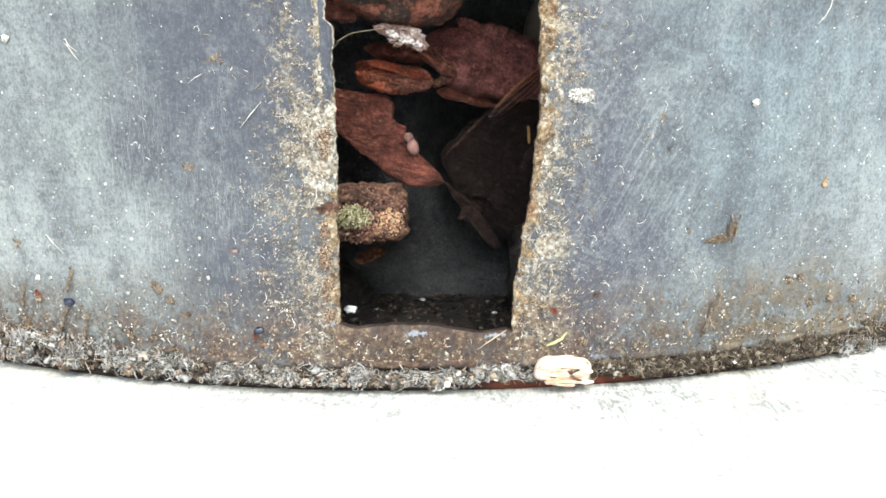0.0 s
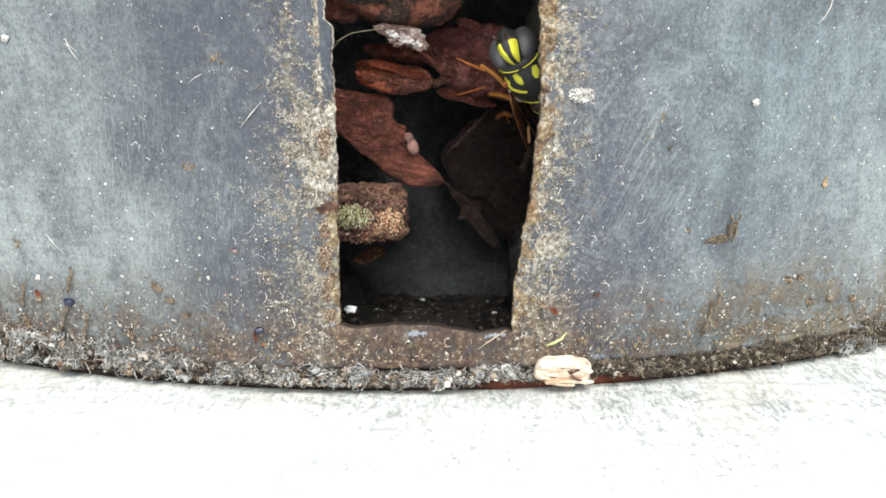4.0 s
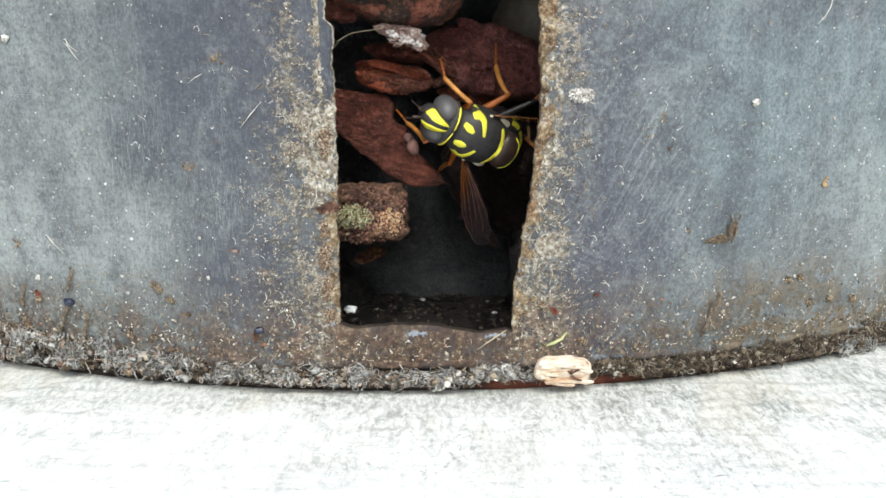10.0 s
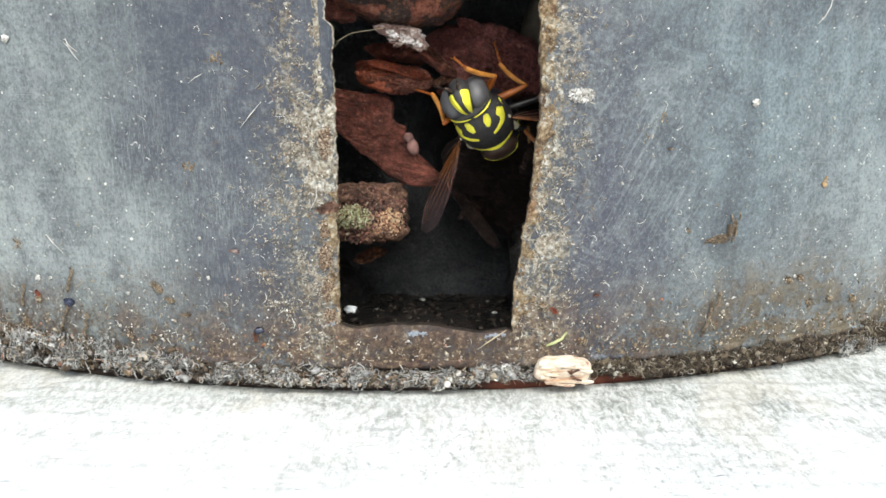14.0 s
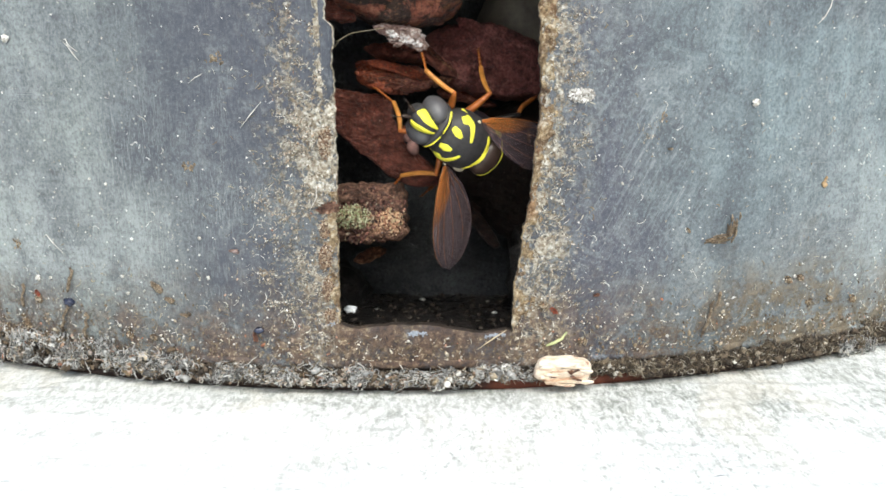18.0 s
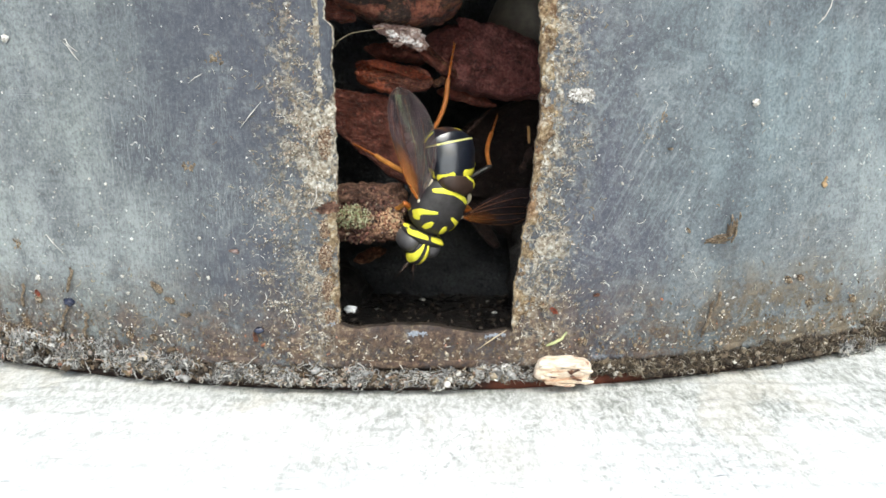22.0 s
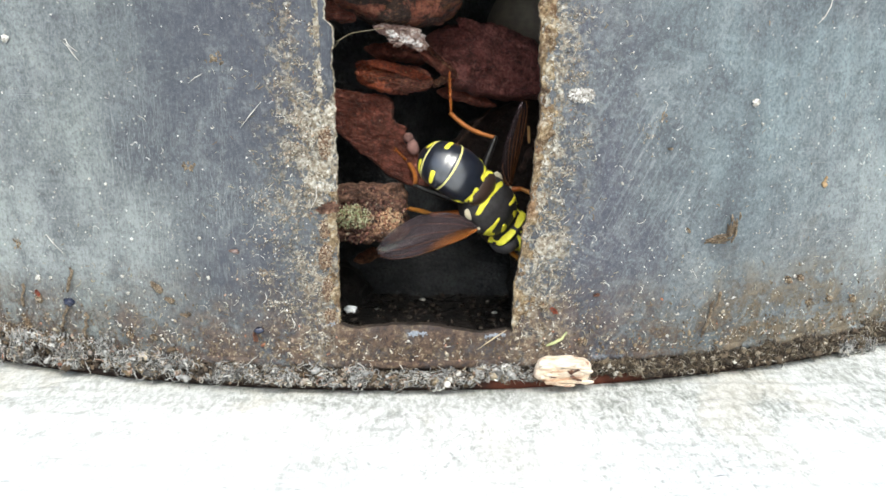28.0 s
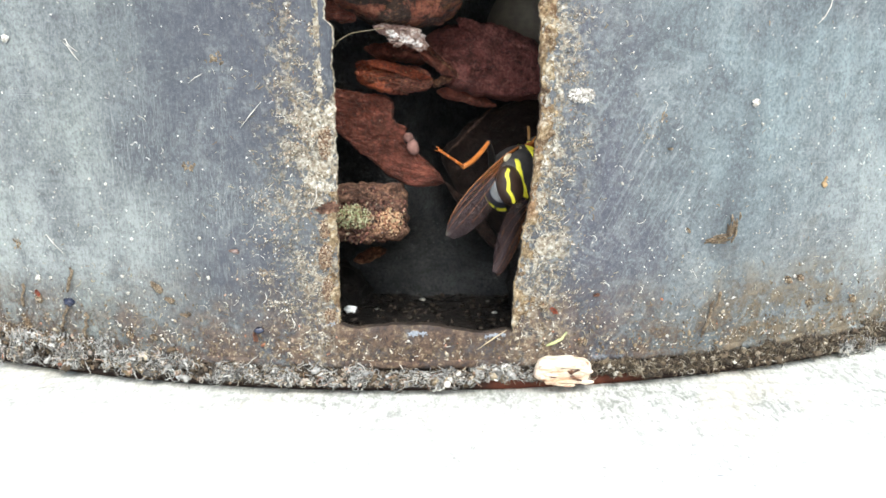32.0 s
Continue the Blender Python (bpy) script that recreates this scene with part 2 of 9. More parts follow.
def chalk_material():
    k = Kit("chalky_white_crust")
    n = k.noise(900, 5, 0.75, distort=0.5)
    col = ramp(k.nt, n, [(0.3, (0.09, 0.07, 0.05)), (0.44, (0.25, 0.21, 0.155)), (0.56, (0.44, 0.40, 0.33)), (0.7, (0.70, 0.68, 0.63))])
    col = k.fleck(col, 3000, (0.10, 0.075, 0.055), 0.6, (0.80, 0.79, 0.75), 0.4)
    k.bump(k.noise(2600, 4, 0.75), 0.0004, 0.9)
    return k.done(col, 0.8, 0.3)


def wood_material():
    """Pale sun-bleached plank with fine grain cracks and lichen-grey patches."""
    k = Kit("bleached_plank")
    x, y = k.axis(0), k.axis(1)
    g = k.noise(1.0, 5, 0.65, k.stretch(70, 420, 1), 0.6)
    col = ramp(k.nt, g, [(0.26, (0.74, 0.745, 0.73)), (0.42, (0.80, 0.805, 0.79)), (0.75, (0.85, 0.855, 0.84))])
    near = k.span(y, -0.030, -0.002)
    cloud = k.calc("MULTIPLY", k.span(k.noise(95, 7, 0.72, k.stretch(1.0, 0.5, 1), 1.6), 0.42, 0.60), k.calc("ADD", 0.4, k.calc("MULTIPLY", k.span(x, -0.032, -0.010), 0.6)))
    speck = k.span(k.noise(1900, 6, 0.85, k.stretch(1.0, 0.4, 1)), 0.46, 0.57)
    blot = k.span(k.noise(420, 5, 0.75, k.stretch(1.0, 0.45, 1), 1.0), 0.46, 0.60)
    pat = k.calc("MULTIPLY", k.calc("MULTIPLY", cloud, near), k.calc("ADD", 0.08, k.calc("ADD", k.calc("MULTIPLY", speck, 0.72), k.calc("MULTIPLY", blot, 0.2))))
    col = k.mix(k.calc("MULTIPLY", pat, 0.85), col, (0.22, 0.232, 0.205))
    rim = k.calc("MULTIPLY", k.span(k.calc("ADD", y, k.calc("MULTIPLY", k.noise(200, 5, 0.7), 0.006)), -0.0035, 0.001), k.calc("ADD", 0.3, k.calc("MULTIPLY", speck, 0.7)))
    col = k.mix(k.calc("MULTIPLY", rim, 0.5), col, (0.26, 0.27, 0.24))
    mot = k.calc("MULTIPLY", k.span(k.noise(760, 7, 0.85, k.stretch(1.0, 0.38, 1), 1.0), 0.49, 0.60), k.calc("MULTIPLY", k.span(y, -0.034, -0.006), k.span(k.noise(70, 4, 0.65), 0.36, 0.56)))
    col = k.mix(k.calc("MULTIPLY", mot, 0.5), col, (0.27, 0.28, 0.25))
    chips = k.calc("MULTIPLY", k.span(k.noise(1900, 5, 0.8, k.stretch(1.0, 0.45, 1)), 0.54, 0.62), k.calc("MULTIPLY", k.span(k.noise(130, 5, 0.7, k.stretch(1.0, 0.5, 1), 1.2), 0.48, 0.58), k.span(x, -0.030, 0.004)))
    col = k.mix(k.calc("MULTIPLY", chips, 0.6), col, (0.24, 0.25, 0.235))
    warm = k.span(k.noise(60, 4, 0.65, k.stretch(1.0, 0.6, 1), 0.8), 0.52, 0.66)
    col = k.mix(k.calc("MULTIPLY", k.calc("MULTIPLY", warm, near), 0.30), col, (0.62, 0.55, 0.44))
    crack = k.calc("MULTIPLY", k.span(k.noise(1.0, 3, 0.55, k.stretch(230, 2300, 1)), 0.665, 0.72), k.span(k.noise(60, 2), 0.40, 0.58))
    col = k.mix(k.calc("MULTIPLY", crack, 0.75), col, (0.30, 0.30, 0.34))
    dash = k.calc("MULTIPLY", k.span(k.noise(1.0, 4, 0.7, k.stretch(650, 2600, 1)), 0.60, 0.68), k.span(k.noise(120, 4, 0.65), 0.42, 0.58))
    col = k.mix(k.calc("MULTIPLY", dash, 0.72), col, (0.30, 0.305, 0.30))
    k.bump(k.calc("SUBTRACT", k.calc("ADD", k.calc("MULTIPLY", g, 0.6), k.calc("MULTIPLY", k.noise(1500, 3, 0.7), 0.4)), crack), 0.0004, 0.6)
    return k.done(col, 0.8, 0.25)


def bark_material(name, dark, mid, light, grain=220, wet=0.55, streak=0.45, flecks=1.0):
    k = Kit(name)
    n = k.noise(grain, 6, 0.7, k.stretch(1, 1, 1.6), 0.7)
    col = ramp(k.nt, n, [(0.30, dark), (0.42, tuple(0.6 * a + 0.4 * b for a, b in zip(dark, mid))), (0.52, tuple(1.1 * c for c in mid)), (0.66, tuple(1.25 * c for c in light))])
    pit = k.span(k.noise(1100, 3, 0.7), 0.60, 0.68)
    col = k.mix(k.calc("MULTIPLY", pit, 0.5), col, tuple(c * 1.6 for c in light))
    dk = k.span(k.noise(grain * 0.6, 4, 0.65, k.stretch(1, 1, 1)), 0.56, 0.68)
    col = k.mix(k.calc("MULTIPLY", dk, 0.6), col, tuple(c * 0.5 for c in dark))
    fib = k.noise(1.0, 4, 0.7, k.stretch(500, 900, 1500, 20))
    col = k.mix(k.calc("MULTIPLY", k.span(fib, 0.48, 0.62), streak), col, tuple(c * 0.35 for c in mid))
    # dark blots carry the shade of the bark's grooves in the colour
    blot = k.span(k.noise(130, 6, 0.72, distort=0.6), 0.44, 0.62)
    col = k.mix(k.calc("MULTIPLY", blot, 0.5), col, tuple(0.7 * c for c in dark))
    # tiny pale specks: wet glints put into the colour
    speck = k.calc("MULTIPLY", k.span(k.cells(1500), 0.17, 0.08), k.span(k.noise(240, 4, 0.7), 0.46, 0.62))
    col = k.mix(k.calc("MULTIPLY", speck, 0.5), col, tuple(min(0.6, c * 3 + 0.05) for c in light))
    col = k.fleck(col, 2600, tuple(0.5 * c for c in dark), 0.6 * flecks, tuple(min(0.85, 1.4 * c + 0.01) for c in light), 0.34 * flecks)
    gloss = k.calc("ADD", wet - 0.22, k.calc("MULTIPLY", k.span(k.noise(330, 5, 0.7), 0.36, 0.62), 0.38))
    k.bump(k.calc("ADD", k.calc("ADD", n, k.calc("MULTIPLY", fib, 0.7)), k.calc("MULTIPLY", k.noise(1700, 5, 0.8), 0.7)), 0.0010, 0.95)
    return k.done(col, gloss, 0.4)


def ringed_material():
    """Wet purple-brown bark with fine arcs of growth that spread from one torn corner."""
    k = Kit("ringed_purple_bark")
    n = k.noise(300, 6, 0.74, distort=0.8)
    col = ramp(k.nt, n, [(0.32, (0.040, 0.013, 0.013)), (0.5, (0.18, 0.056, 0.050)), (0.66, (0.35, 0.130, 0.115))])
    m = k.nt.nodes.new("ShaderNodeMapping")
    m.inputs["Location"].default_value = (0.0042, 0, 0.0025)
    k.link(k.co, m.inputs["Vector"])
    w = k.nt.nodes.new("ShaderNodeTexWave")
    w.wave_type, w.rings_direction = "RINGS", "Y"
    w.inputs["Scale"].default_value, w.inputs["Distortion"].default_value = 900, 7.0
    w.inputs["Detail"].default_value, w.inputs["Detail Scale"].default_value = 4, 1.6
    k.link(m.outputs["Vector"], w.inputs["Vector"])
    arcs = k.span(w.outputs["Fac"], 0.55, 0.95)
    col = k.mix(k.calc("MULTIPLY", arcs, k.calc("MULTIPLY", k.span(n, 0.40, 0.60), 0.30)), col, (0.34, 0.17, 0.15))
    dk = k.span(k.noise(150, 5, 0.7), 0.50, 0.66)
    col = k.mix(k.calc("MULTIPLY", dk, 0.55), col, (0.030, 0.013, 0.013))
    col = k.fleck(col, 2800, (0.024, 0.010, 0.010), 0.55, (0.42, 0.20, 0.17), 0.4)
    gloss = k.calc("ADD", 0.30, k.calc("MULTIPLY", k.span(k.noise(280, 5, 0.7), 0.36, 0.62), 0.35))
    k.bump(k.calc("ADD", k.calc("ADD", n, k.calc("MULTIPLY", w.outputs["Fac"], 0.06)), k.calc("MULTIPLY", k.noise(1700, 5, 0.8), 0.6)), 0.0009, 0.9)
    return k.done(col, gloss, 0.45)


def mottled_material():
    """Old bark: charcoal hollows, red-brown and ochre patches, pale grains."""
    k = Kit("mottled_old_bark")
    n = k.noise(420, 6, 0.74, distort=0.5)
    red = ramp(k.nt, n, [(0.34, (0.075, 0.026, 0.019)), (0.5, (0.29, 0.095, 0.062)), (0.66, (0.50, 0.22, 0.15))])
    ochre = ramp(k.nt, n, [(0.34, (0.085, 0.042, 0.018)), (0.5, (0.27, 0.135, 0.058)), (0.66, (0.44, 0.26, 0.13))])
    coal = ramp(k.nt, n, [(0.36, (0.014, 0.011, 0.011)), (0.6, (0.060, 0.045, 0.042))])
    col = k.mix(k.span(k.noise(230, 4, 0.65, distort=0.8), 0.50, 0.60), red, ochre)
    col = k.mix(k.calc("MULTIPLY", k.span(k.noise(190, 5, 0.7, distort=1.0), 0.47, 0.53), 0.93), col, coal)
    grain = k.calc("MULTIPLY", k.span(k.cells(900), 0.20, 0.10), k.span(k.noise(200, 4, 0.7), 0.50, 0.62))
    col = k.mix(k.calc("MULTIPLY", grain, 0.75), col, (0.62, 0.55, 0.47))
    col = k.fleck(col, 2600, (0.012, 0.009, 0.008), 0.6, (0.50, 0.28, 0.16), 0.35)
    gloss = k.calc("ADD", 0.38, k.calc("MULTIPLY", k.span(k.noise(280, 5, 0.7), 0.36, 0.62), 0.35))
    k.bump(k.calc("ADD", n, k.calc("MULTIPLY", k.noise(1700, 5, 0.8), 0.7)), 0.0012, 0.95)
    return k.done(col, gloss, 0.4)


def split_material():
    """Freshly split bark: orange wood at one end, mauve bark at the other."""
    k = Kit("split_bark")
    n = k.noise(300, 6, 0.72, distort=0.8)
    side = k.span(k.calc("ADD", k.axis(0), k.calc("MULTIPLY", k.calc("SUBTRACT", k.noise(230, 4, 0.7), 0.5), 0.004)), 0.0008, -0.0022)
    a = ramp(k.nt, n, [(0.3, (0.06, 0.018, 0.015)), (0.5, (0.17, 0.055, 0.043)), (0.7, (0.28, 0.11, 0.085))])
    b = ramp(k.nt, n, [(0.3, (0.12, 0.025, 0.013)), (0.5, (0.31, 0.072, 0.034)), (0.7, (0.47, 0.145, 0.065))])
    col = k.mix(side, a, b)
    col = k.fleck(col, 2800, (0.03, 0.012, 0.009), 0.6, (0.62, 0.27, 0.12), 0.4)
    pit = k.span(k.noise(1300, 3, 0.7), 0.58, 0.66)
    col = k.mix(k.calc("MULTIPLY", pit, 0.7), col, (0.03, 0.014, 0.010))
    k.bump(k.calc("ADD", n, k.calc("MULTIPLY", k.noise(1600, 4, 0.75), 0.6)), 0.0006, 0.9)
    return k.done(col, 0.5, 0.3)


def rust_shade_material():
    """Black-brown that paints the shadow line under the pot, with a patch of rust."""
    k = Kit("rust_and_shade_foot")
    n = k.noise(300, 5, 0.7)
    col = ramp(k.nt, n, [(0.3, (0.010, 0.007, 0.006)), (0.6, (0.030, 0.017, 0.013))])
    x = k.calc("ADD", k.axis(0), k.calc("MULTIPLY", k.calc("SUBTRACT", k.noise(260, 3, 0.6), 0.5), 0.008))
    patch = k.calc("MULTIPLY", k.span(x, 0.002, 0.005), k.span(x, 0.022, 0.014))
    col = k.mix(patch, col, ramp(k.nt, n, [(0.3, (0.05, 0.014, 0.010)), (0.6, (0.15, 0.045, 0.026))]))
    return k.done(col, 0.7, 0.3)


def chip_material():
    """Bleached splintered wood with brown streaks along its grain."""
    k = Kit("pale_splintered_wood")
    g = k.noise(1.0, 5, 0.7, k.stretch(160, 500, 1500))
    col = ramp(k.nt, g, [(0.36, (0.50, 0.30, 0.19)), (0.45, (0.72, 0.58, 0.44)), (0.56, (0.80, 0.71, 0.60))])
    stain = k.calc("MULTIPLY", k.span(k.noise(1.0, 5, 0.7, k.stretch(330, 500, 1100)), 0.50, 0.60), k.span(k.noise(300, 4, 0.7), 0.40, 0.56))
    col = k.mix(k.calc("MULTIPLY", stain, 0.8), col, (0.36, 0.17, 0.10))
    k.bump(g, 0.0004, 0.7)
    return k.done(col, 0.75, 0.25)


def islands_material(name, stops, rough=0.85):
    """Loose bits, each with its own tone."""
    k = Kit(name)
    col = ramp(k.nt, k.island(), stops)
    col = k.mix(k.calc("MULTIPLY", k.span(k.noise(1600, 3, 0.7), 0.4, 0.65), 0.35), col, (0.10, 0.085, 0.07))
    k.bump(k.noise(2500, 3, 0.7), 0.0002, 0.7)
    return k.done(col, rough, 0.3)


def plain_material(name, c, rough, spec=0.5, scale=900, vary=0.35, bump=0.0001, **extra):
    k = Kit(name)
    n = k.noise(scale, 4, 0.65)
    col = ramp(k.nt, n, [(0.3, tuple(v * (1 - vary) for v in c)), (0.7, tuple(min(1, v * (1 + vary)) for v in c))])
    if bump:
        k.bump(k.noise(scale * 2.5, 3, 0.6), bump, 0.6)
    return k.done(col, rough, spec, **extra)


def wing_material(name, tint, alpha, fade=30.0):
    """Clear brown-tinted membrane."""
    k = Kit(name)
    n = k.noise(420, 3, 0.6)
    col = ramp(k.nt, n, [(0.3, tuple(v * 0.7 for v in tint)), (0.7, tuple(min(1, v * 1.25) for v in tint))])
    a = k.calc("MULTIPLY", ramp(k.nt, k.noise(250, 3, 0.6), [(0.3, (alpha * 0.75,) * 3), (0.7, (min(1, alpha * 1.2),) * 3)]), k.calc("SUBTRACT", 1.1, k.calc("MULTIPLY", k.axis(0), fade)))
    pleat = k.noise(1.0, 3, 0.6, k.stretch(120, 900, 300))
    a = k.calc("MULTIPLY", a, k.calc("ADD", 0.7, k.calc("MULTIPLY", k.span(pleat, 0.35, 0.65), 0.5)))
    k.bump(pleat, 0.0005, 0.7)
    return k.done(col, 0.2, 1.0, Coat_Weight=0.8, Coat_Roughness=0.14, Alpha=a, Thin_Film_Thickness=380.0, Thin_Film_IOR=1.45)


PLASTIC = plastic_material()
CRUST = crust_material()
CHALK = chalk_material()
PLANK = wood_material()
BARK_RED = bark_material("red_brown_bark", (0.050, 0.016, 0.013), (0.225, 0.070, 0.050), (0.37, 0.14, 0.098), 300, 0.5, 0.35, 0.6)
BARK_PURPLE = ringed_material()
BARK_ORANGE = bark_material("orange_split_bark", (0.09, 0.018, 0.010), (0.32, 0.066, 0.030), (0.52, 0.135, 0.060))
BARK_DARK = bark_material("dark_wet_bark", (0.022, 0.020, 0.020), (0.045, 0.040, 0.039), (0.08, 0.068, 0.064), 180, 0.5, 0.2)
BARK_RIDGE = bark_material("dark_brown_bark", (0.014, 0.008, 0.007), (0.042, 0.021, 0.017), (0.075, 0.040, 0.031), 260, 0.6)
BARK_BROWN = bark_material("speckled_brown_bark", (0.026, 0.015, 0.014), (0.22, 0.092, 0.058), (0.58, 0.31, 0.18), 330, 0.5)
BARK_EDGE = bark_material("paler_brown_edge", (0.04, 0.022, 0.018), (0.11, 0.062, 0.048), (0.18, 0.11, 0.085), 300, 0.6)
BARK_SPLIT = split_material()
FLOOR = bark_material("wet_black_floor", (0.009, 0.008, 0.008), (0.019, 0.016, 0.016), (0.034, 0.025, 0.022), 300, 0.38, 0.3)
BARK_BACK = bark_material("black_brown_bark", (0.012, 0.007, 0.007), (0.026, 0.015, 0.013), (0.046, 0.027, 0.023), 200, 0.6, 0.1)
STUB = bark_material("lichened_bark_stub", (0.06, 0.030, 0.024), (0.24, 0.125, 0.088), (0.48, 0.28, 0.18), 330, 0.7)
PALE_WOOD = chip_material()
BARK_MOTTLED = mottled_material()
PINK_WOOD = bark_material("pinkish_white_crust", (0.20, 0.11, 0.09), (0.48, 0.33, 0.29), (0.84, 0.78, 0.76), 700, 0.7, 0.3)
# bluish grey lifted to stand for veiling glare in the hollow
BACKING = bark_material("dark_backing", (0.055, 0.059, 0.066), (0.081, 0.086, 0.095), (0.108, 0.114, 0.124), 160, 0.7, 0.15)
STONE = plain_material("smooth_grey_stone", (0.150, 0.132, 0.108), 0.6, 0.35, 500, 0.3)
LINT = islands_material("grey_fibre_lint", [(0.0, (0.045, 0.042, 0.040)), (0.22, (0.15, 0.147, 0.142)), (0.45, (0.32, 0.32, 0.315)), (0.72, (0.48, 0.48, 0.475)), (0.78, (0.30, 0.18, 0.11)), (0.86, (0.54, 0.52, 0.48)), (1.0, (0.68, 0.68, 0.67))])
GRIT = islands_material("brown_grit", [(0.0, (0.05, 0.036, 0.026)), (0.4, (0.16, 0.115, 0.07)), (0.7, (0.31, 0.25, 0.17)), (0.9, (0.60, 0.56, 0.48)), (1.0, (0.34, 0.12, 0.06))])
SPECK = islands_material("pale_specks", [(0.0, (0.36, 0.33, 0.28)), (0.5, (0.60, 0.58, 0.54)), (1.0, (0.85, 0.84, 0.82))], 0.6)
FIBRE = plain_material("straw_fibre", (0.50, 0.42, 0.28), 0.6)


# ---- mesh helpers (millimetres in, metres out) ----
def mesh_of(name, verts, faces, material, smooth=True):
    me = bpy.data.meshes.new(name)
    me.from_pydata([(x * K, y * K, z * K) for x, y, z in verts], [], faces)
    me.materials.append(material)
    if smooth:
        me.polygons.foreach_set("use_smooth", [True] * len(me.polygons))
    me.update()
    return me


def part(name, geo, material, parent, label="", smooth=True, at=None):
    """One mesh object under a thing or a part. geo: (verts, faces) in mm."""
    ob = new(name, mesh_of(name, geo[0], geo[1], material, smooth))
    ob.parent = parent
    if at is not None:
        ob.matrix_basis = at
    return tagged(ob, label)


def thing(name, geo, material, label, category, at=None, group="", kind="", smooth=True):
    ob = new(name, mesh_of(name, geo[0], geo[1], material, smooth))
    if at is not None:
        ob.matrix_basis = at
    return tagged(ob, label, category, group, kind)


def base(name, place, label, category, group="", kind=""):
    ob = new(name)
    ob.empty_display_size = 0.002
    ob.matrix_basis = pose(place[0] * K, place[1] * K, place[2] * K)
    return tagged(ob, label, category, group, kind)


def grid_faces(nu, nv, off=0, closed=False):
    """Quads over nu columns and nv rows of vertices."""
    out = []
    for j in range(nv - 1):
        for i in range(nu if closed else nu - 1):
            a, b = off + j * nu + i, off + j * nu + (i + 1) % nu
            out.append((a, b, b + nu, a + nu))
    return out


def ball(subdiv):
    bm = bmesh.new()
    bmesh.ops.create_icosphere(bm, subdivisions=subdiv, radius=1.0)
    vs, fs = [v.co.copy() for v in bm.verts], [tuple(v.index for v in f.verts) for f in bm.faces]
    bm.free()
    return vs, fs


BALLS = {n: ball(n) for n in (1, 2, 3, 4, 5)}


def rough_at(p, size, seed, octaves=4):
    return noise.fractal(Vector(p) / size + Vector((seed * 7.3, seed * 3.1, seed * 1.7)), 0.9, 2.1, octaves)


def lump(radii, seed, amp=0.12, size=None, box=1.0, sub=4):
    """A worn lump: a ball squared by box < 1, with bumps of two sizes."""
    vs, fs = BALLS[sub]
    r = max(radii)
    size = size or r * 0.8
    out = []
    for v in vs:
        q = Vector([math.copysign(abs(c) ** box, c) for c in v])
        p = Vector([c * s for c, s in zip(q, radii)])
        d = rough_at(p, size, seed) * amp * r + rough_at(p, size * 0.22, seed + 5) * amp * r * 0.3
        p += v * d
        out.append(tuple(p))
    return out, fs


def slab(radii, thick, seed, curl=0.0, dome=0.0, rough=0.25, grain=1.2, rings=34, steps=128, jag=0.06):
    """A broken flake that lies in the xz plane, front towards -y. radii: outline at even angles."""
    n = len(radii)

    def rim(a):
        f = (a / (2 * math.pi) * n) % n
        i = int(f)
        w = f - i
        c = radii[i] + w * (radii[(i + 1) % n] - radii[i])
        e = noise.fractal(Vector((math.cos(a) * 4.5, math.sin(a) * 4.5, seed * 3.7)), 0.7, 2.2, 6)
        return c * (1 + jag * e)

    vs, rows = [], []
    big = max(radii)
    for side in (-1, 1):
        for k in range(1, rings + 1):
            f = (k / rings) ** 0.8
            for s in range(steps):
                a = 2 * math.pi * s / steps
                r = rim(a) * f
                x, z = r * math.cos(a), r * math.sin(a)
                fall = (1 - f ** 12) ** 0.5
                y = side * thick / 2 * (0.25 + 0.75 * fall) if k < rings else side * thick * 0.10
                y += curl * (x / big) ** 2 - dome * (1 - (r / big) ** 2)
                y += rough * rough_at((x * 0.5, side * 3.0, z), grain * 2.5, seed) + rough * 0.4 * rough_at((x, side * 3.0, z), grain * 0.5, seed + 3)
                lam = rough_at((x * 0.35, 1.0, z * 1.2), grain * 2.0, seed + 7, 3) * 4
                lam = (math.floor(lam) + min(1.0, (lam - math.floor(lam)) * 3)) / 4
                y += rough * 1.1 * lam
                vs.append((x, y, z))
    fs = []
    half = rings * steps
    for side in (0, 1):
        quads = grid_faces(steps, rings, side * half, True)
        fs += [q[::-1] for q in quads] if side else quads
        c = len(vs)
        mid = [vs[side * half + s] for s in range(steps)]
        vs.append((0.0, sum(p[1] for p in mid) / steps, 0.0))
        ring = [side * half + s for s in range(steps)]
        fs += [(c, ring[(s + 1) % steps], ring[s]) if not side else (c, ring[s], ring[(s + 1) % steps]) for s in range(steps)]
    o = (rings - 1) * steps
    fs += [(o + s, half + o + s, half + o + (s + 1) % steps, o + (s + 1) % steps)[::-1] for s in range(steps)]
    return vs, fs


def tube(points, radii, sides=6):
    """A round bar through points, closed at both ends."""
    pts = [Vector(p) for p in points]
    vs, fs = [], []
    ref = Vector((0.21, 0.53, 0.82))
    for i, p in enumerate(pts):
        d = (pts[min(i + 1, len(pts) - 1)] - pts[max(i - 1, 0)]).normalized()
        u = d.cross(ref)
        u = u.normalized() if u.length > 0.1 else d.cross(Vector((1, 0, 0))).normalized()
        w = d.cross(u)
        for s in range(sides):
            a = 2 * math.pi * s / sides
            vs.append(tuple(p + (u * math.cos(a) + w * math.sin(a)) * radii[i]))
    fs = grid_faces(sides, len(pts), 0, True)
    fs.append(tuple(range(sides))[::-1])
    fs.append(tuple(range(len(vs) - sides, len(vs))))
    return vs, fs


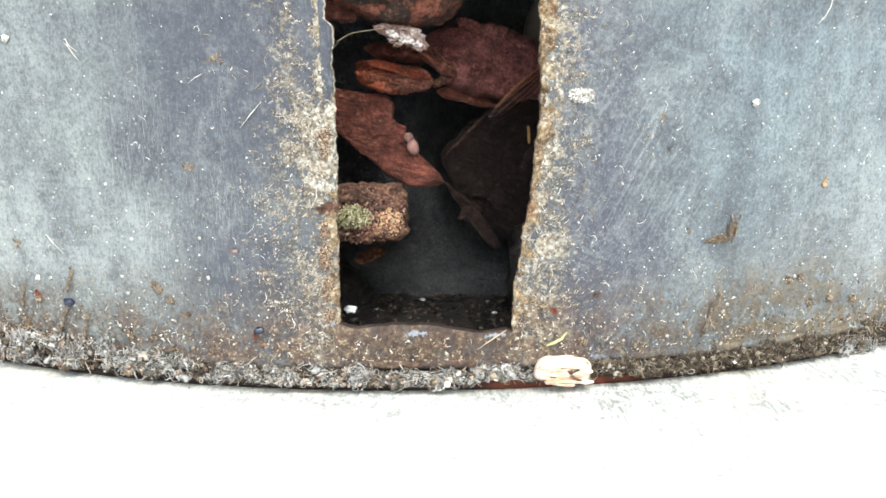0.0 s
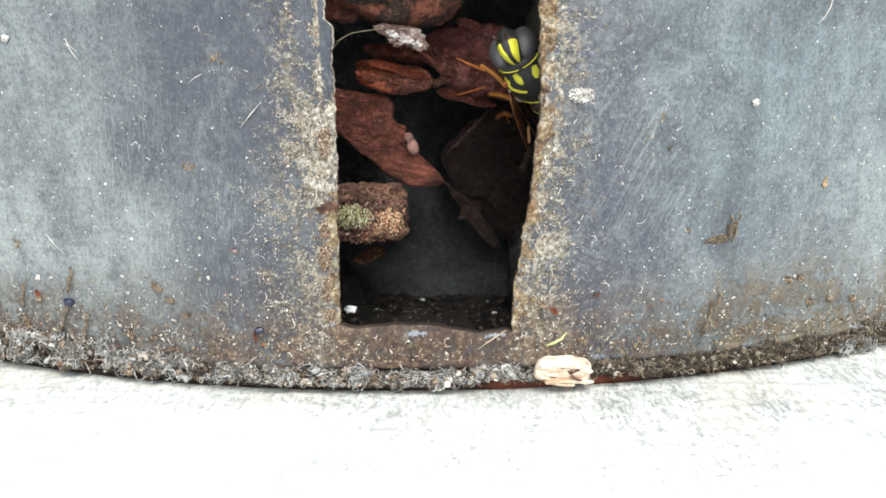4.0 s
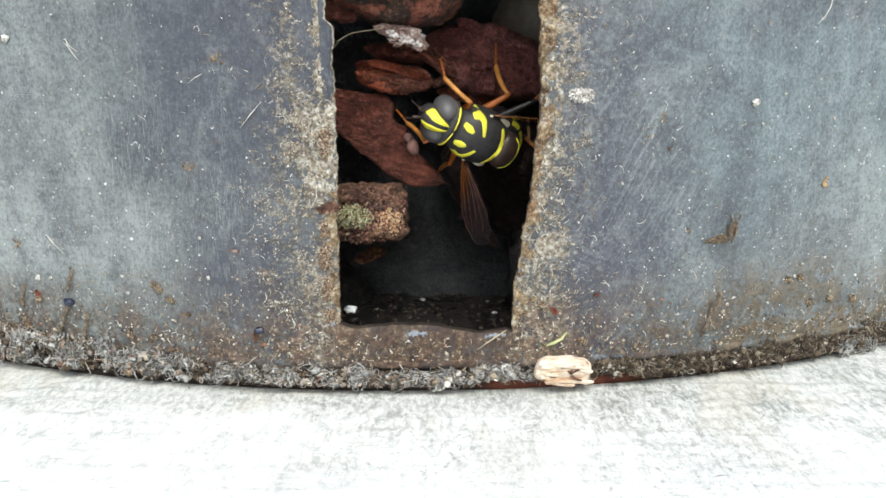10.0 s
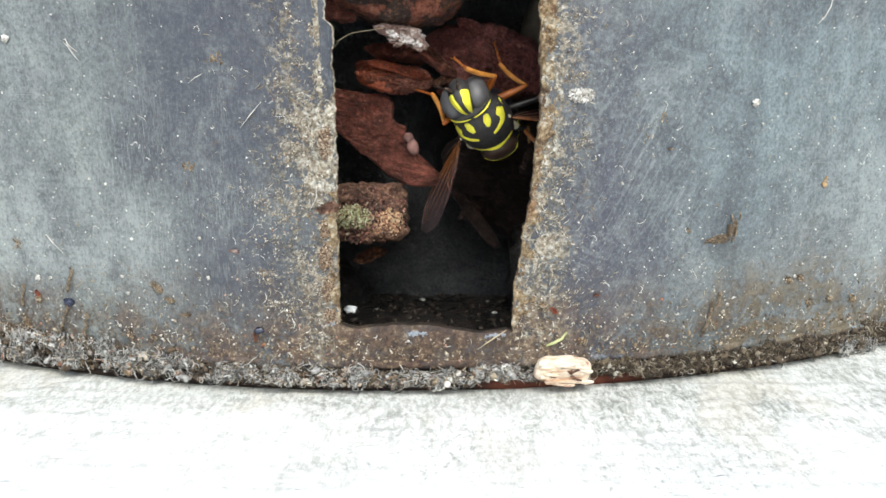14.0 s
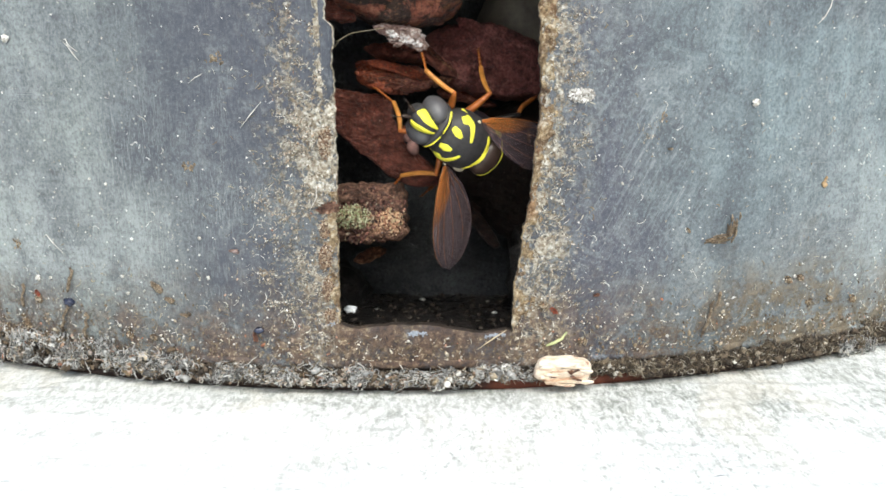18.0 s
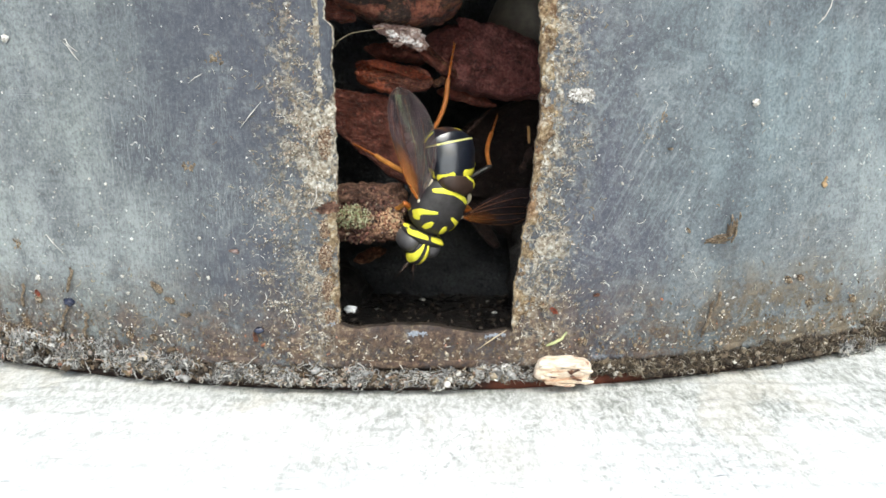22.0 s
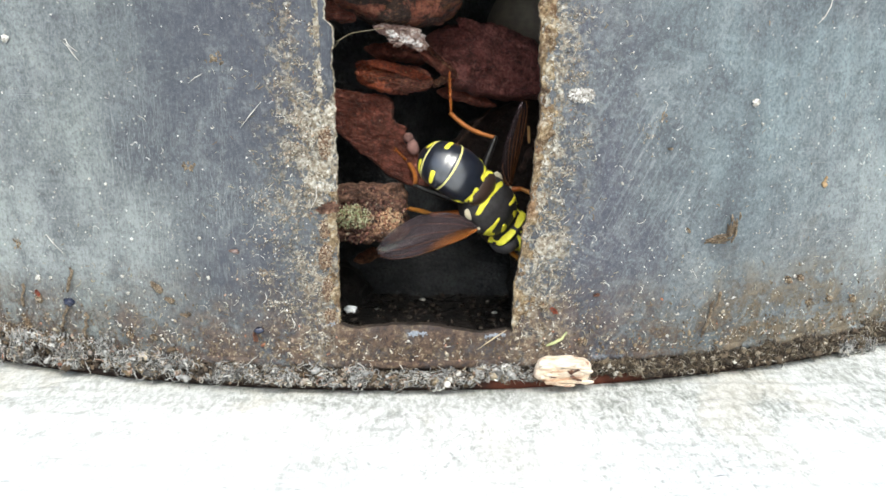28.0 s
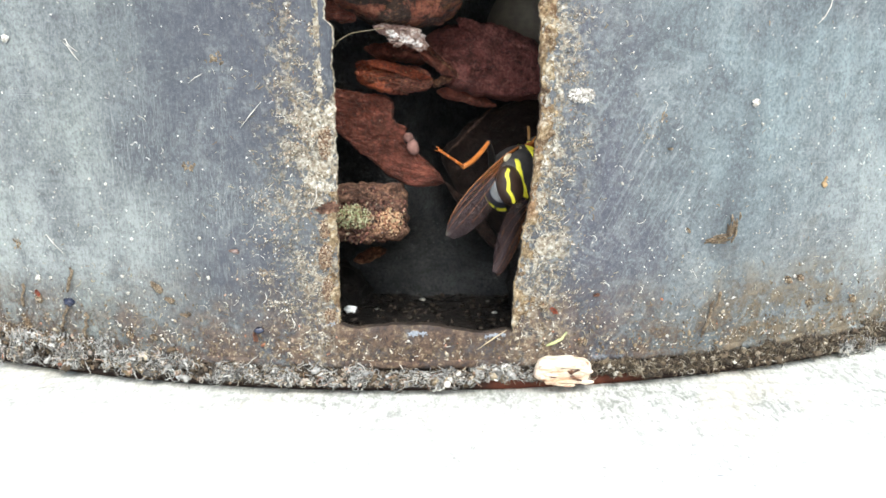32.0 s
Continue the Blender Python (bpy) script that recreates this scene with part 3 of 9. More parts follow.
def join(*geos):
    vs, fs = [], []
    for v, f in geos:
        o = len(vs)
        vs += [tuple(p) for p in v]
        fs += [tuple(i + o for i in q) for q in f]
    return vs, fs


def moved(geo, m):
    return [tuple(m @ Vector(p)) for p in geo[0]], geo[1]


def turn(x, y, z, rx=0, ry=0, rz=0):
    return pose(x, y, z, rx, ry, rz)


# ---- ground: one bleached plank-grey sheet ----
def ground_sheet():
    def axis(lo, hi, step):
        mid = list(np.arange(lo, hi + step / 2, step))
        out, d = [], step
        while d < 60000:
            d *= 1.7
            out.append(d)
        return [lo - v for v in reversed(out)] + mid + [hi + v for v in out]

    xs, ys = axis(-52, 52, 0.55), axis(-42, 22, 0.4)
    vs = []
    for y in ys:
        for x in xs:
            z = 0.0
            if abs(x) < 54 and -44 < y < 24:
                z = 0.10 * noise.fractal(Vector((x * 0.05, y * 0.7, 1.0)), 0.9, 2.0, 4) + 0.05 * noise.fractal(Vector((x * 0.6, y * 1.1, 5.0)), 0.9, 2.0, 3) - 0.1
            vs.append((x, y, z))
    return vs, grid_faces(len(xs), len(ys))


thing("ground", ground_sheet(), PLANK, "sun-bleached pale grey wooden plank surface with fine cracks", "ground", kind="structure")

# ---- the pot ----
POT_R, POT_X, POT_Y, FLARE = 96.0, -4.3, 96.0, math.tan(radians(4))
THICK = 1.0


def wall_at(s, z, off=0.0):
    """On the pot's outside: arc length s from its front line, height z."""
    a, r = s / POT_R, POT_R + z * FLARE + off
    return POT_X + r * math.sin(a), POT_Y - r * math.cos(a), z


def wob(v, seed):
    return noise.fractal(Vector((v * 0.35, seed, 0)), 0.8, 2.1, 4) * 0.25 + noise.fractal(Vector((v * 1.6, seed + 9, 0)), 0.5, 2.4, 7) * 0.13


def left_edge(z):
    return np.interp(z, [6, 13, 20.5, 27, 32.4, 33.0, 45], [-4.95, -4.95, -4.75, -4.8, -4.75, -5.3, -5.4]) + wob(z, 3.0)


def right_edge(z):
    return np.interp(z, [5.5, 9, 13.5, 17, 20.4, 27.6, 34.5, 45], [10.4, 10.7, 11.1, 11.75, 12.05, 12.5, 12.05, 11.8]) + wob(z, 8.0)


def sill(s):
    return np.interp(s, [-5, -4, -3, 0, 3, 5.5, 8, 10.5], [6.65, 6.2, 6.15, 6.5, 6.45, 5.95, 5.6, 5.75]) + wob(s, 14.0) * 0.5


HALF = math.pi * POT_R


def pot_wall():
    zs = list(np.linspace(0.9, 5.6, 9)) + [6.2] + list(np.arange(6.8, 44.1, 0.22)) + [50, 60, 80, 110, 150]
    low, top = 9, len(zs) - 6
    nl, nm = 46, 26
    cols = 2 * nl + nm + 1

    def sheet(off):
        vs = []
        for j, z in enumerate(zs):
            zz = min(z, 44)
            l, r = left_edge(max(zz, 6)), right_edge(max(zz, 5.6))
            for i in range(cols):
                if i < nl:
                    s = l - (l + HALF) * ((nl - i) / nl) ** 2.4
                elif i <= nl + nm:
                    s = l + (r - l) * (i - nl) / nm
                else:
                    s = r + (HALF - r) * ((i - nl - nm) / nl) ** 2.4
                h = z
                if j == low and nl <= i <= nl + nm:
                    h = sill(s)
                # the foot is set back under the bead
                vs.append(wall_at(s, h, off - (0.7 if z < 2.3 else 0.0)))
        return vs

    def hole(i, j):
        return nl <= i < nl + nm and low <= j < top

    vs, fs = [], []
    for k, off in enumerate((0.0, -THICK)):
        o = len(vs)
        vs += sheet(off)
        for j in range(len(zs) - 1):
            for i in range(cols - 1):
                if not hole(i, j):
                    q = (o + j * cols + i, o + j * cols + i + 1, o + (j + 1) * cols + i + 1, o + (j + 1) * cols + i)
                    fs.append(q[::-1] if k else q)
    n = cols * len(zs)

    def strip(ids, flip):
        o = len(vs)
        for a in ids:
            vs.append(vs[a])
            vs.append(vs[a + n])
        for a in range(len(ids) - 1):
            q = (o + 2 * a, o + 2 * a + 1, o + 2 * a + 3, o + 2 * a + 2)
            fs.append(q[::-1] if flip else q)

    strip([j * cols + nl for j in range(low, top + 1)], True)
    strip([j * cols + nl + nm for j in range(low, top + 1)], False)
    strip([low * cols + i for i in range(nl, nl + nm + 1)], False)
    strip([top * cols + i for i in range(nl, nl + nm + 1)], True)
    strip(list(range(cols)), True)
    strip([(len(zs) - 1) * cols + i for i in range(cols)], False)
    return vs, fs


def disc(z0, z1, r, cut=64):
    vs, fs = [], []
    for z in (z0, z1):
        vs += [(POT_X + r * math.sin(2 * math.pi * i / cut), POT_Y - r * math.cos(2 * math.pi * i / cut), z) for i in range(cut)]
    fs = grid_faces(cut, 2, 0, True) + [tuple(range(cut))[::-1], tuple(range(cut, 2 * cut))]
    return vs, fs


def edge_crust(edge, sign, z0, z1, width, seed, proud, gap):
    """Lumpy burr of dirt along one cut edge."""
    vs, nu = [], 22
    zs = list(np.arange(z0, z1, 0.15))
    for z in zs:
        w = width * (0.75 + 0.6 * noise.fractal(Vector((z * 0.3, seed, 2)), 0.8, 2, 3))
        for i in range(nu):
            f = i / (nu - 1)
            s = edge(z) + sign * (f * w - 0.12)
            n = 0.5 + 0.6 * rough_at((s, z, 0), 1.5, seed) + 0.25 * rough_at((s, z, 0), 0.5, seed + 1)
            g = gap if isinstance(gap, float) else float(np.interp(z, *gap))
            h = proud * (n - g - max(0, f - 0.35) * 0.55) + 0.17 * rough_at((s, z, 5), 0.25, seed + 2)
            h = max(h, -0.1)
            if i in (0, nu - 1):
                h = -0.15
            vs.append(wall_at(s, z, h))
    fs = grid_faces(nu, len(zs))
    return vs, fs if sign > 0 else [q[::-1] for q in fs]


pot = base("plant_pot", (POT_X, POT_Y, 0), "weathered black plastic plant pot with a hole cut in its side", "plant pot")


# the plastic is textured in world space, so its mesh keeps world coordinates
def pot_part(name, geo, material, label="", smooth=True):
    ob = part(name, geo, material, pot, label, smooth)
    ob.matrix_parent_inverse = Matrix.Translation((-POT_X * K, -POT_Y * K, 0))
    return ob


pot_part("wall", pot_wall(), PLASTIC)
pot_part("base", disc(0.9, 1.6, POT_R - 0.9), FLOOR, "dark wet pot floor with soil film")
# the ring's black-brown stands for the shadow line under the pot
pot_part("foot_ring", disc(0.0, 0.9, POT_R - 0.5, 128), rust_shade_material(), "foot ring coloured as the dark shadow line under the pot, with rust stain")
pot_part("edge_crust", edge_crust(left_edge, -1, 6.6, 18.6, 1.5, 4, 0.5, 0.42), CRUST, "rust-brown dirt crust")
pot_part("edge_crust", edge_crust(left_edge, -1, 18.4, 44, 3.4, 2, 0.55, ([18, 20, 21, 25, 27, 31, 44], [1.1, 0.85, 0.62, 0.62, 1.0, 1.0, 0.9])), CHALK, "tan and white dirt crust")


def cut_lip():
    """Strip of the wall that the blade bent outwards beside the hole."""
    vs, zs, nu = [], list(np.arange(26.3, 32.7, 0.2)), 9
    for z in zs:
        w = 1.15 * min(1.0, (z - 25.9) / 2.0) * (0.9 + 0.35 * noise.noise(Vector((z * 0.9, 2, 0))))
        for i in range(nu):
            f = i / (nu - 1)
            lift = 0.34 * f ** 1.5 + 0.08 * noise.noise(Vector((z * 1.4, f * 2, 5)))
            vs.append(wall_at(left_edge(z) - w * (1 - f), z, lift if 0 < i else -0.05))
    return vs, grid_faces(nu, len(zs))


pot_part("cut_lip", cut_lip(), PLASTIC, "bent plastic lip beside the hole")
pot_part("burr", edge_crust(lambda z: -5.75 - 0.02 * (z - 27) + 0.1 * wob(z, 31.0), -1, 26.5, 40, 0.75, 9, 0.42, 0.30), CHALK, "pale scraped burr")
pot_part("edge_crust", edge_crust(right_edge, 1, 5.9, 44, 1.9, 6, 0.55, ([6, 12, 20, 24, 36], [0.5, 0.46, 0.40, 0.22, 0.16])), CRUST, "tan dirt crust")


def lip():
    """Rounded bead where the wall meets the foot."""
    vs, ss = [], list(np.arange(-70, 80, 0.8))
    for s in ss:
        for a in range(8):
            t = math.pi * (a / 7 - 0.5)
            vs.append(wall_at(s, 2.72 + 0.42 * math.sin(t) + 0.1 * wob(s, 21.0), 0.3 * math.cos(t) - 0.1 + 0.06 * rough_at((s, t, 0), 2, 4)))
    return vs, grid_faces(8, len(ss))


pot_part("foot_bead", lip(), PLASTIC)


# ---- added backing that closes the hollow behind and above the bark ----
def compost():
    vs, fs = [], []
    nu, nv = 70, 40
    for j in range(nv):
        for i in range(nu):
            x = -40 + 80 * i / (nu - 1)
            f = j / (nv - 1)
            # rises from the floor at the back, then comes forward overhead
            y, z = (30 + 6 * math.sin(f * 5), 1.4 + 64 * f) if f < 0.62 else (36 - 34 * (f - 0.62) / 0.38, 43 + 5 * math.sin((f - 0.62) * 8))
            near = float(np.interp(x, [-40, -5, 2, 40], [1, 1, 0, 0.2])) * float(np.interp(z, [7, 13, 40, 48], [0, 1, 1, 0]))
            y += (3.0 - 1.6 * near) * rough_at((x, f * 50, 0), 9, 5) - 10.5 * near
            z += 1.6 * rough_at((x, f * 50, 30), 7, 6)
            vs.append((x, max(y, 2.5), max(z, 1.0)))
    return vs, [q[::-1] for q in grid_faces(nu, nv)]


tagged(thing("compost", compost(), BACKING, "added dark grey backing inside the pot behind and above the hole", "compost", kind="structure"))


# ---- bark and stones inside the pot ----
def chip(place, geo, material, label, rx=0, ry=0, rz=0, name="bark_chip", category="bark chip", group="bark in the pot", flakes=5):
    ob = thing(name, geo, material, label, category, pose(place[0] * K, place[1] * K, place[2] * K, rx, ry, rz), group)
    pick = random.Random(len(label) * 7 + int(place[0] * 10))
    front = [p for p in geo[0] if p[1] < 0]
    wide = max(abs(p[0]) for p in geo[0])
    for i in range(flakes):
        # loose layers that peel from the face
        x, y, z = pick.choice(front)
        r = wide * pick.uniform(0.12, 0.3)
        g = slab([r * pick.uniform(0.4, 1.2) for _ in range(9)], 0.22, i + int(wide * 9), rough=0.12, rings=8, steps=40, jag=0.15)
        part("flake", moved(g, turn(x * 0.8, y * 0.98 - 0.1, z * 0.8, pick.uniform(-14, 14), pick.uniform(-40, 40), pick.uniform(-14, 14)) @ Matrix.Diagonal((1.3, 1, 0.6, 1))), material, ob)
    return ob


def crumble(n, wide, deep, high, r0, r1, seed, bulge=0.8):
    """Many small grains packed on a patch that faces -y."""
    r, out = random.Random(seed), []
    while len(out) < n:
        u, v = r.uniform(-1, 1), r.uniform(-1, 1)
        q = u * u + v * v
        if q > 1 + 0.5 * noise.noise(Vector((u * 3, v * 3, seed))):
            continue
        s = r.uniform(r0, r1) * (1.2 - 0.4 * q)
        out.append(moved(lump((s * r.uniform(1, 1.7), s, s * r.uniform(0.7, 1.3)), seed + len(out), 0.35, s, sub=2), turn(u * wide, -bulge * (1 - q) + r.uniform(-0.2, 0.2) * deep, v * high, r.uniform(0, 180), r.uniform(0, 180))))
    return join(*out)


# thick speckled piece hanging at the top of the hole
chip((-4.3, 12, 36.6), slab([6.2, 6.2, 5.9, 5.6, 5.6, 5.7, 5.1, 4.8, 4.7, 4.9, 5.3, 6, 7.1, 7.4, 7.9, 7.3, 7, 5.8, 5, 4.7, 4.5, 4.1, 4, 4.1, 4.2, 4.5, 5.1, 5.7, 6.4, 6.6], 5.0, 2, dome=1.6, rough=0.5, grain=1.6), BARK_MOTTLED,
     "thick mottled red-brown bark piece with dark hollows", rx=-14)
# small dark piece beside it
chip((-10.8, 12, 34.7), slab([2.8, 2.7, 3.2, 3, 3.2, 1.8, 1.7, 1.3, 1.4, 2.7], 3.5, 9, rough=0.5), BARK_RED, "small dark red bark piece under the thick one")
# white-crusted splinter
white_splinter = chip((-4, 9.5, 31.9), slab([2.3, 1.9, 1.6, 1.3, 1.1, 0.9, 0.9, 0.9, 0.9, 1, 1.1, 1.4, 1.8, 2.5, 2.2, 1.6, 1.3, 1.1, 1.1, 1, 1.1, 1.1, 1, 1, 0.9, 1, 1.4, 2.3, 2.8, 2.6], 1.6, 4, rough=0.3, grain=0.6, jag=0.2), PINK_WOOD,
     "pinkish white crusted splinter below the thick bark", rx=10, name="splinter", category="splinter", flakes=3)
SALT = islands_material("white_salt_grains", [(0.0, (0.35, 0.28, 0.26)), (0.5, (0.72, 0.67, 0.66)), (1.0, (0.9, 0.89, 0.9))], 0.6)
for dx, dz, w, h, n in ((-0.7, 0.25, 0.65, 0.35, 60), (0.5, -0.25, 0.9, 0.35, 80), (1.6, -0.7, 0.45, 0.3, 40)):
    part("salt_crust", moved(crumble(n, w, 0.3, h, 0.04, 0.12, int(n * 3), 0.15), turn(dx, -0.75, dz, 0, 22)), SALT, white_splinter, "white salty crust")
# split piece with an orange edge
def torn_fibres(n, length, high, r0, r1, seed, lift=0.5):
    """Short fibres torn along x over a bulging face that looks to -y."""
    r, out = random.Random(seed), []
    for i in range(n):
        u, v = r.uniform(-0.95, 0.95), r.uniform(-1, 1)
        w = math.sqrt(max(0.02, 1 - u * u * 0.85))
        x, z, l = u * length, v * high * w, length * r.uniform(0.06, 0.24)
        y = -lift * (1 - v * v) * w + r.uniform(-0.1, 0.1)
        t = r.uniform(r0, r1)
        out.append(tube([(x - l, y + 0.12, z + r.uniform(-0.1, 0.1)), (x - l * 0.2, y, z), (x + l * 0.4, y - r.uniform(0, 0.08), z + r.uniform(-0.08, 0.08)), (x + l, y + 0.1, z + r.uniform(-0.16, 0.12))], [t * 0.4, t, t * 0.9, t * 0.3], 4))
    return join(*out)


split = base("bark_chip", (-4.5, 14.5, 27.9), "split red-brown bark piece with a bright orange torn edge", "bark chip", "bark in the pot")
lean = turn(0, 0, 0, -10, 7)
part("bark", moved(slab([3.6, 3.0, 2.0, 1.35, 1.0, 0.95, 1.0, 1.3, 2.1, 3.6, 4.4, 3.6, 2.6, 2.1, 1.9, 1.8, 1.85, 2.0, 2.4, 3.0], 1.8, 7, dome=0.8, rough=0.5, grain=0.7, jag=0.1), lean), BARK_SPLIT, split)
part("torn_face", moved(torn_fibres(170, 3.3, 1.25, 0.014, 0.042, 71, 0.7), lean @ turn(0.1, -1.32, -0.45)), islands_material("torn_red_fibres", [(0.0, (0.035, 0.012, 0.010)), (0.5, (0.12, 0.042, 0.028)), (0.85, (0.21, 0.085, 0.05)), (1.0, (0.36, 0.17, 0.10))], 0.5), split, "grainy dark red torn face")
part("torn_edge", moved(join(*[tube([(-4.0 + 0.12 * i, -1.5 - 0.1 * i, 0.55 + 0.12 * i), (-2.2, -2.1 - 0.1 * i, 0.95 - 0.14 * i), (-0.4, -2.35 - 0.08 * i, 0.78 - 0.16 * i), (1.6 - 0.2 * i, -2.2, 0.42 - 0.14 * i), (3.5 - 0.5 * i, -1.6, 0.0 - 0.1 * i)], [0.10, 0.24, 0.27, 0.22, 0.07], 7) for i in range(4)]), lean), BARK_ORANGE, split, "bright orange torn edge")
part("frayed_end", moved(torn_fibres(60, 0.75, 0.65, 0.04, 0.1, 73, 0.3), lean @ turn(-3.5, -1.0, 0.35, 0, 25)), BARK_ORANGE, split, "frayed orange end")
chip((-4.4, 16.5, 30.3), slab([3.4, 2.0, 1.1, 0.8, 0.7, 0.7, 0.8, 1.1, 2.0, 3.6, 2.2, 1.2, 0.8, 0.7, 0.7, 0.8, 1.1, 2.0], 1.6, 11, rough=0.5, jag=0.16), BARK_RED, "dark torn bark layer above the split piece", rx=-18, ry=6, flakes=3)
chip((-4, 18, 30.6), slab([3.1, 1.1, 0.7, 0.8, 1.3, 2, 1.3, 1.1, 1.3, 2.5], 2.4, 18, rough=0.3), BARK_RED, "dark red bark piece behind the split one")
# large rounded piece
chip((4, 22, 29.2), slab([7.8, 6.4, 5.5, 4.7, 4.3, 4.1, 3.9, 3.7, 3.7, 3.9, 4.2, 4.8, 5.4, 6.4, 6.5, 5.1, 3.9, 4.8, 4.6, 4.2, 3.9, 3.8, 3.8, 3.9, 4.1, 4.6, 5.4, 6.5, 8.7, 9.1], 6.0, 12, dome=3.2, rough=0.35, grain=1.5), BARK_PURPLE,
     "large rounded purple-brown bark piece", rx=-6)
# curled flap torn from its corner, with a tan scar below
flap = base("bark_chip", (-0.6, 15.6, 29.3), "curled brown bark flap torn beside the white splinter", "bark chip", "bark in the pot")
part("flap", moved(slab([2.6, 1.7, 1.0, 0.75, 0.7, 0.75, 1.0, 1.7, 2.6, 1.6, 1.0, 0.7, 0.6, 0.7, 0.95, 1.6], 0.8, 15, dome=0.5, rough=0.3, jag=0.1), turn(0, 0, 0, -14, 38)), BARK_RED, flap)
part("torn_rim", moved(torn_fibres(40, 2.3, 0.2, 0.03, 0.08, 77, 0.15), turn(0.25, -0.75, 0.35, -14, 38)), BARK_BROWN, flap, "torn light brown rim")
part("scar", moved(slab([1.3, 0.9, 0.5, 0.4, 0.7, 1.2, 0.6, 0.4, 0.5, 0.9], 0.4, 25, rough=0.2, rings=12, steps=60, jag=0.2), turn(0.5, 0.2, -1.75, 0, -35)), BARK_BROWN, flap, "tan torn scar")
chip((2.2, 18.6, 25.7), slab([3.4, 1.2, 0.5, 0.35, 0.35, 0.5, 1.2, 3.2, 1.2, 0.5, 0.35, 0.35, 0.5, 1.2], 0.9, 27, rough=0.25, jag=0.12), BARK_RED, "reddish bark sliver under the rounded piece", rx=-30, ry=14, flakes=2)
# slivers caught beside the cut edge
TAN_SLIVER = plain_material("tan_sliver", (0.26, 0.14, 0.05), 0.6)
chip((8.55, 13, 22.3), slab([(math.cos(i * math.pi / 15) ** 2 / 0.02 + math.sin(i * math.pi / 15) ** 2 / 1.4) ** -0.5 for i in range(30)], 0.2, 65, rough=0.08, rings=10, steps=48), TAN_SLIVER, "thin tan bark sliver beside the hole's edge", name="splinter", category="splinter", ry=-4, flakes=0)
chip((8.3, 13.5, 19.6), slab([0.2, 0.3, 1.6, 0.35, 0.2, 0.3, 1.4, 0.3], 0.3, 66, rough=0.12, rings=10, steps=48), BARK_RIDGE, "thin reddish bark sliver beside the hole's edge", name="splinter", category="splinter", ry=22, flakes=0)
# leaf-like flake at the side
chip((-6.7, 15.5, 22.5), slab([2, 1.7, 1.8, 2.1, 2.6, 3.5, 3.6, 3.5, 3.6, 3.8, 4.4, 5.5, 7.6, 6.7, 6.3, 4.5, 3.6, 3.1, 2.9, 2.8, 2.8, 2.9, 3.2, 3.8, 4.9, 6.3, 7.7, 8.8, 3.1, 2.3], 1.8, 21, curl=1.0, dome=0.8, rough=0.5, grain=0.9, jag=0.04), BARK_RED,
     "broad red-brown bark flake with a worn pale rim", rx=-10, rz=-6)
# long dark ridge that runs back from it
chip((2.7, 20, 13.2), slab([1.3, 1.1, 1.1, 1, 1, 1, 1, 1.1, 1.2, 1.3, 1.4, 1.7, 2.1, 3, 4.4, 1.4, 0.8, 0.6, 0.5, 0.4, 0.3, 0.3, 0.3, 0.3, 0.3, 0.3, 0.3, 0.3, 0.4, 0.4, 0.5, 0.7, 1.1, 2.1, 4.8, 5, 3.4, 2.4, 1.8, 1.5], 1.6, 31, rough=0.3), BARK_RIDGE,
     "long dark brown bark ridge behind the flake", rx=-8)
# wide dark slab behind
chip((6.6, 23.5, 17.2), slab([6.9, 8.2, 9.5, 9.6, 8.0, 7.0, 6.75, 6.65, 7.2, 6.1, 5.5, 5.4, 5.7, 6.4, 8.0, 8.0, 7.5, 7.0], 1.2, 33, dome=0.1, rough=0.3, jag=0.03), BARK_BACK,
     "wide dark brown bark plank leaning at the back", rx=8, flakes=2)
chip((2.6, 20.9, 21.8), tube([(-2.6 + 0.9 * i, 0.3 * math.sin(i * 1.9) - 0.1 * i, -2.7 + 0.95 * i + 0.12 * math.sin(i * 2.6)) for i in range(7)], [0.06, 0.14, 0.19, 0.15, 0.2, 0.16, 0.07], 6), BARK_EDGE,
     "thin worn edge of the leaning bark plank", name="splinter", category="splinter", flakes=0)
# lichened stub
stub = base("bark_stub", (-7.6, 15, 11.2), "short broken bark stub with green lichen", "bark chip", "bark in the pot")
part("bark", moved(slab([4.3, 4.4, 4.6, 4.7, 4.0, 3.4, 3.1, 3.0, 3.1, 3.2, 3.4, 3.8, 4.4, 5.3, 5.3, 5.3, 5.4, 5.8, 5.4, 4.1, 3.4, 3.2, 3.1, 3.2, 3.2, 3.4, 3.9, 4.7, 4.7, 4.4], 7.0, 41, dome=1.1, rough=0.9, grain=1.1, jag=0.09), turn(-0.3, 0, 3.0, -8)), STUB, stub)
LICHEN_BITS = islands_material("lichen_grains", [(0.0, (0.06, 0.05, 0.03)), (0.15, (0.24, 0.23, 0.12)), (0.45, (0.38, 0.40, 0.22)), (0.7, (0.52, 0.54, 0.37)), (0.8, (0.26, 0.16, 0.11)), (1.0, (0.40, 0.30, 0.19))])
BROKEN_BITS = islands_material("broken_bark_grains", [(0.0, (0.05, 0.022, 0.016)), (0.25, (0.28, 0.13, 0.08)), (0.6, (0.46, 0.27, 0.17)), (0.85, (0.58, 0.42, 0.27)), (1.0, (0.30, 0.26, 0.14))])
STUB_BITS = islands_material("stub_grains", [(0.0, (0.02, 0.010, 0.010)), (0.35, (0.10, 0.042, 0.036)), (0.75, (0.21, 0.095, 0.074)), (0.94, (0.32, 0.22, 0.13)), (1.0, (0.50, 0.42, 0.33))])
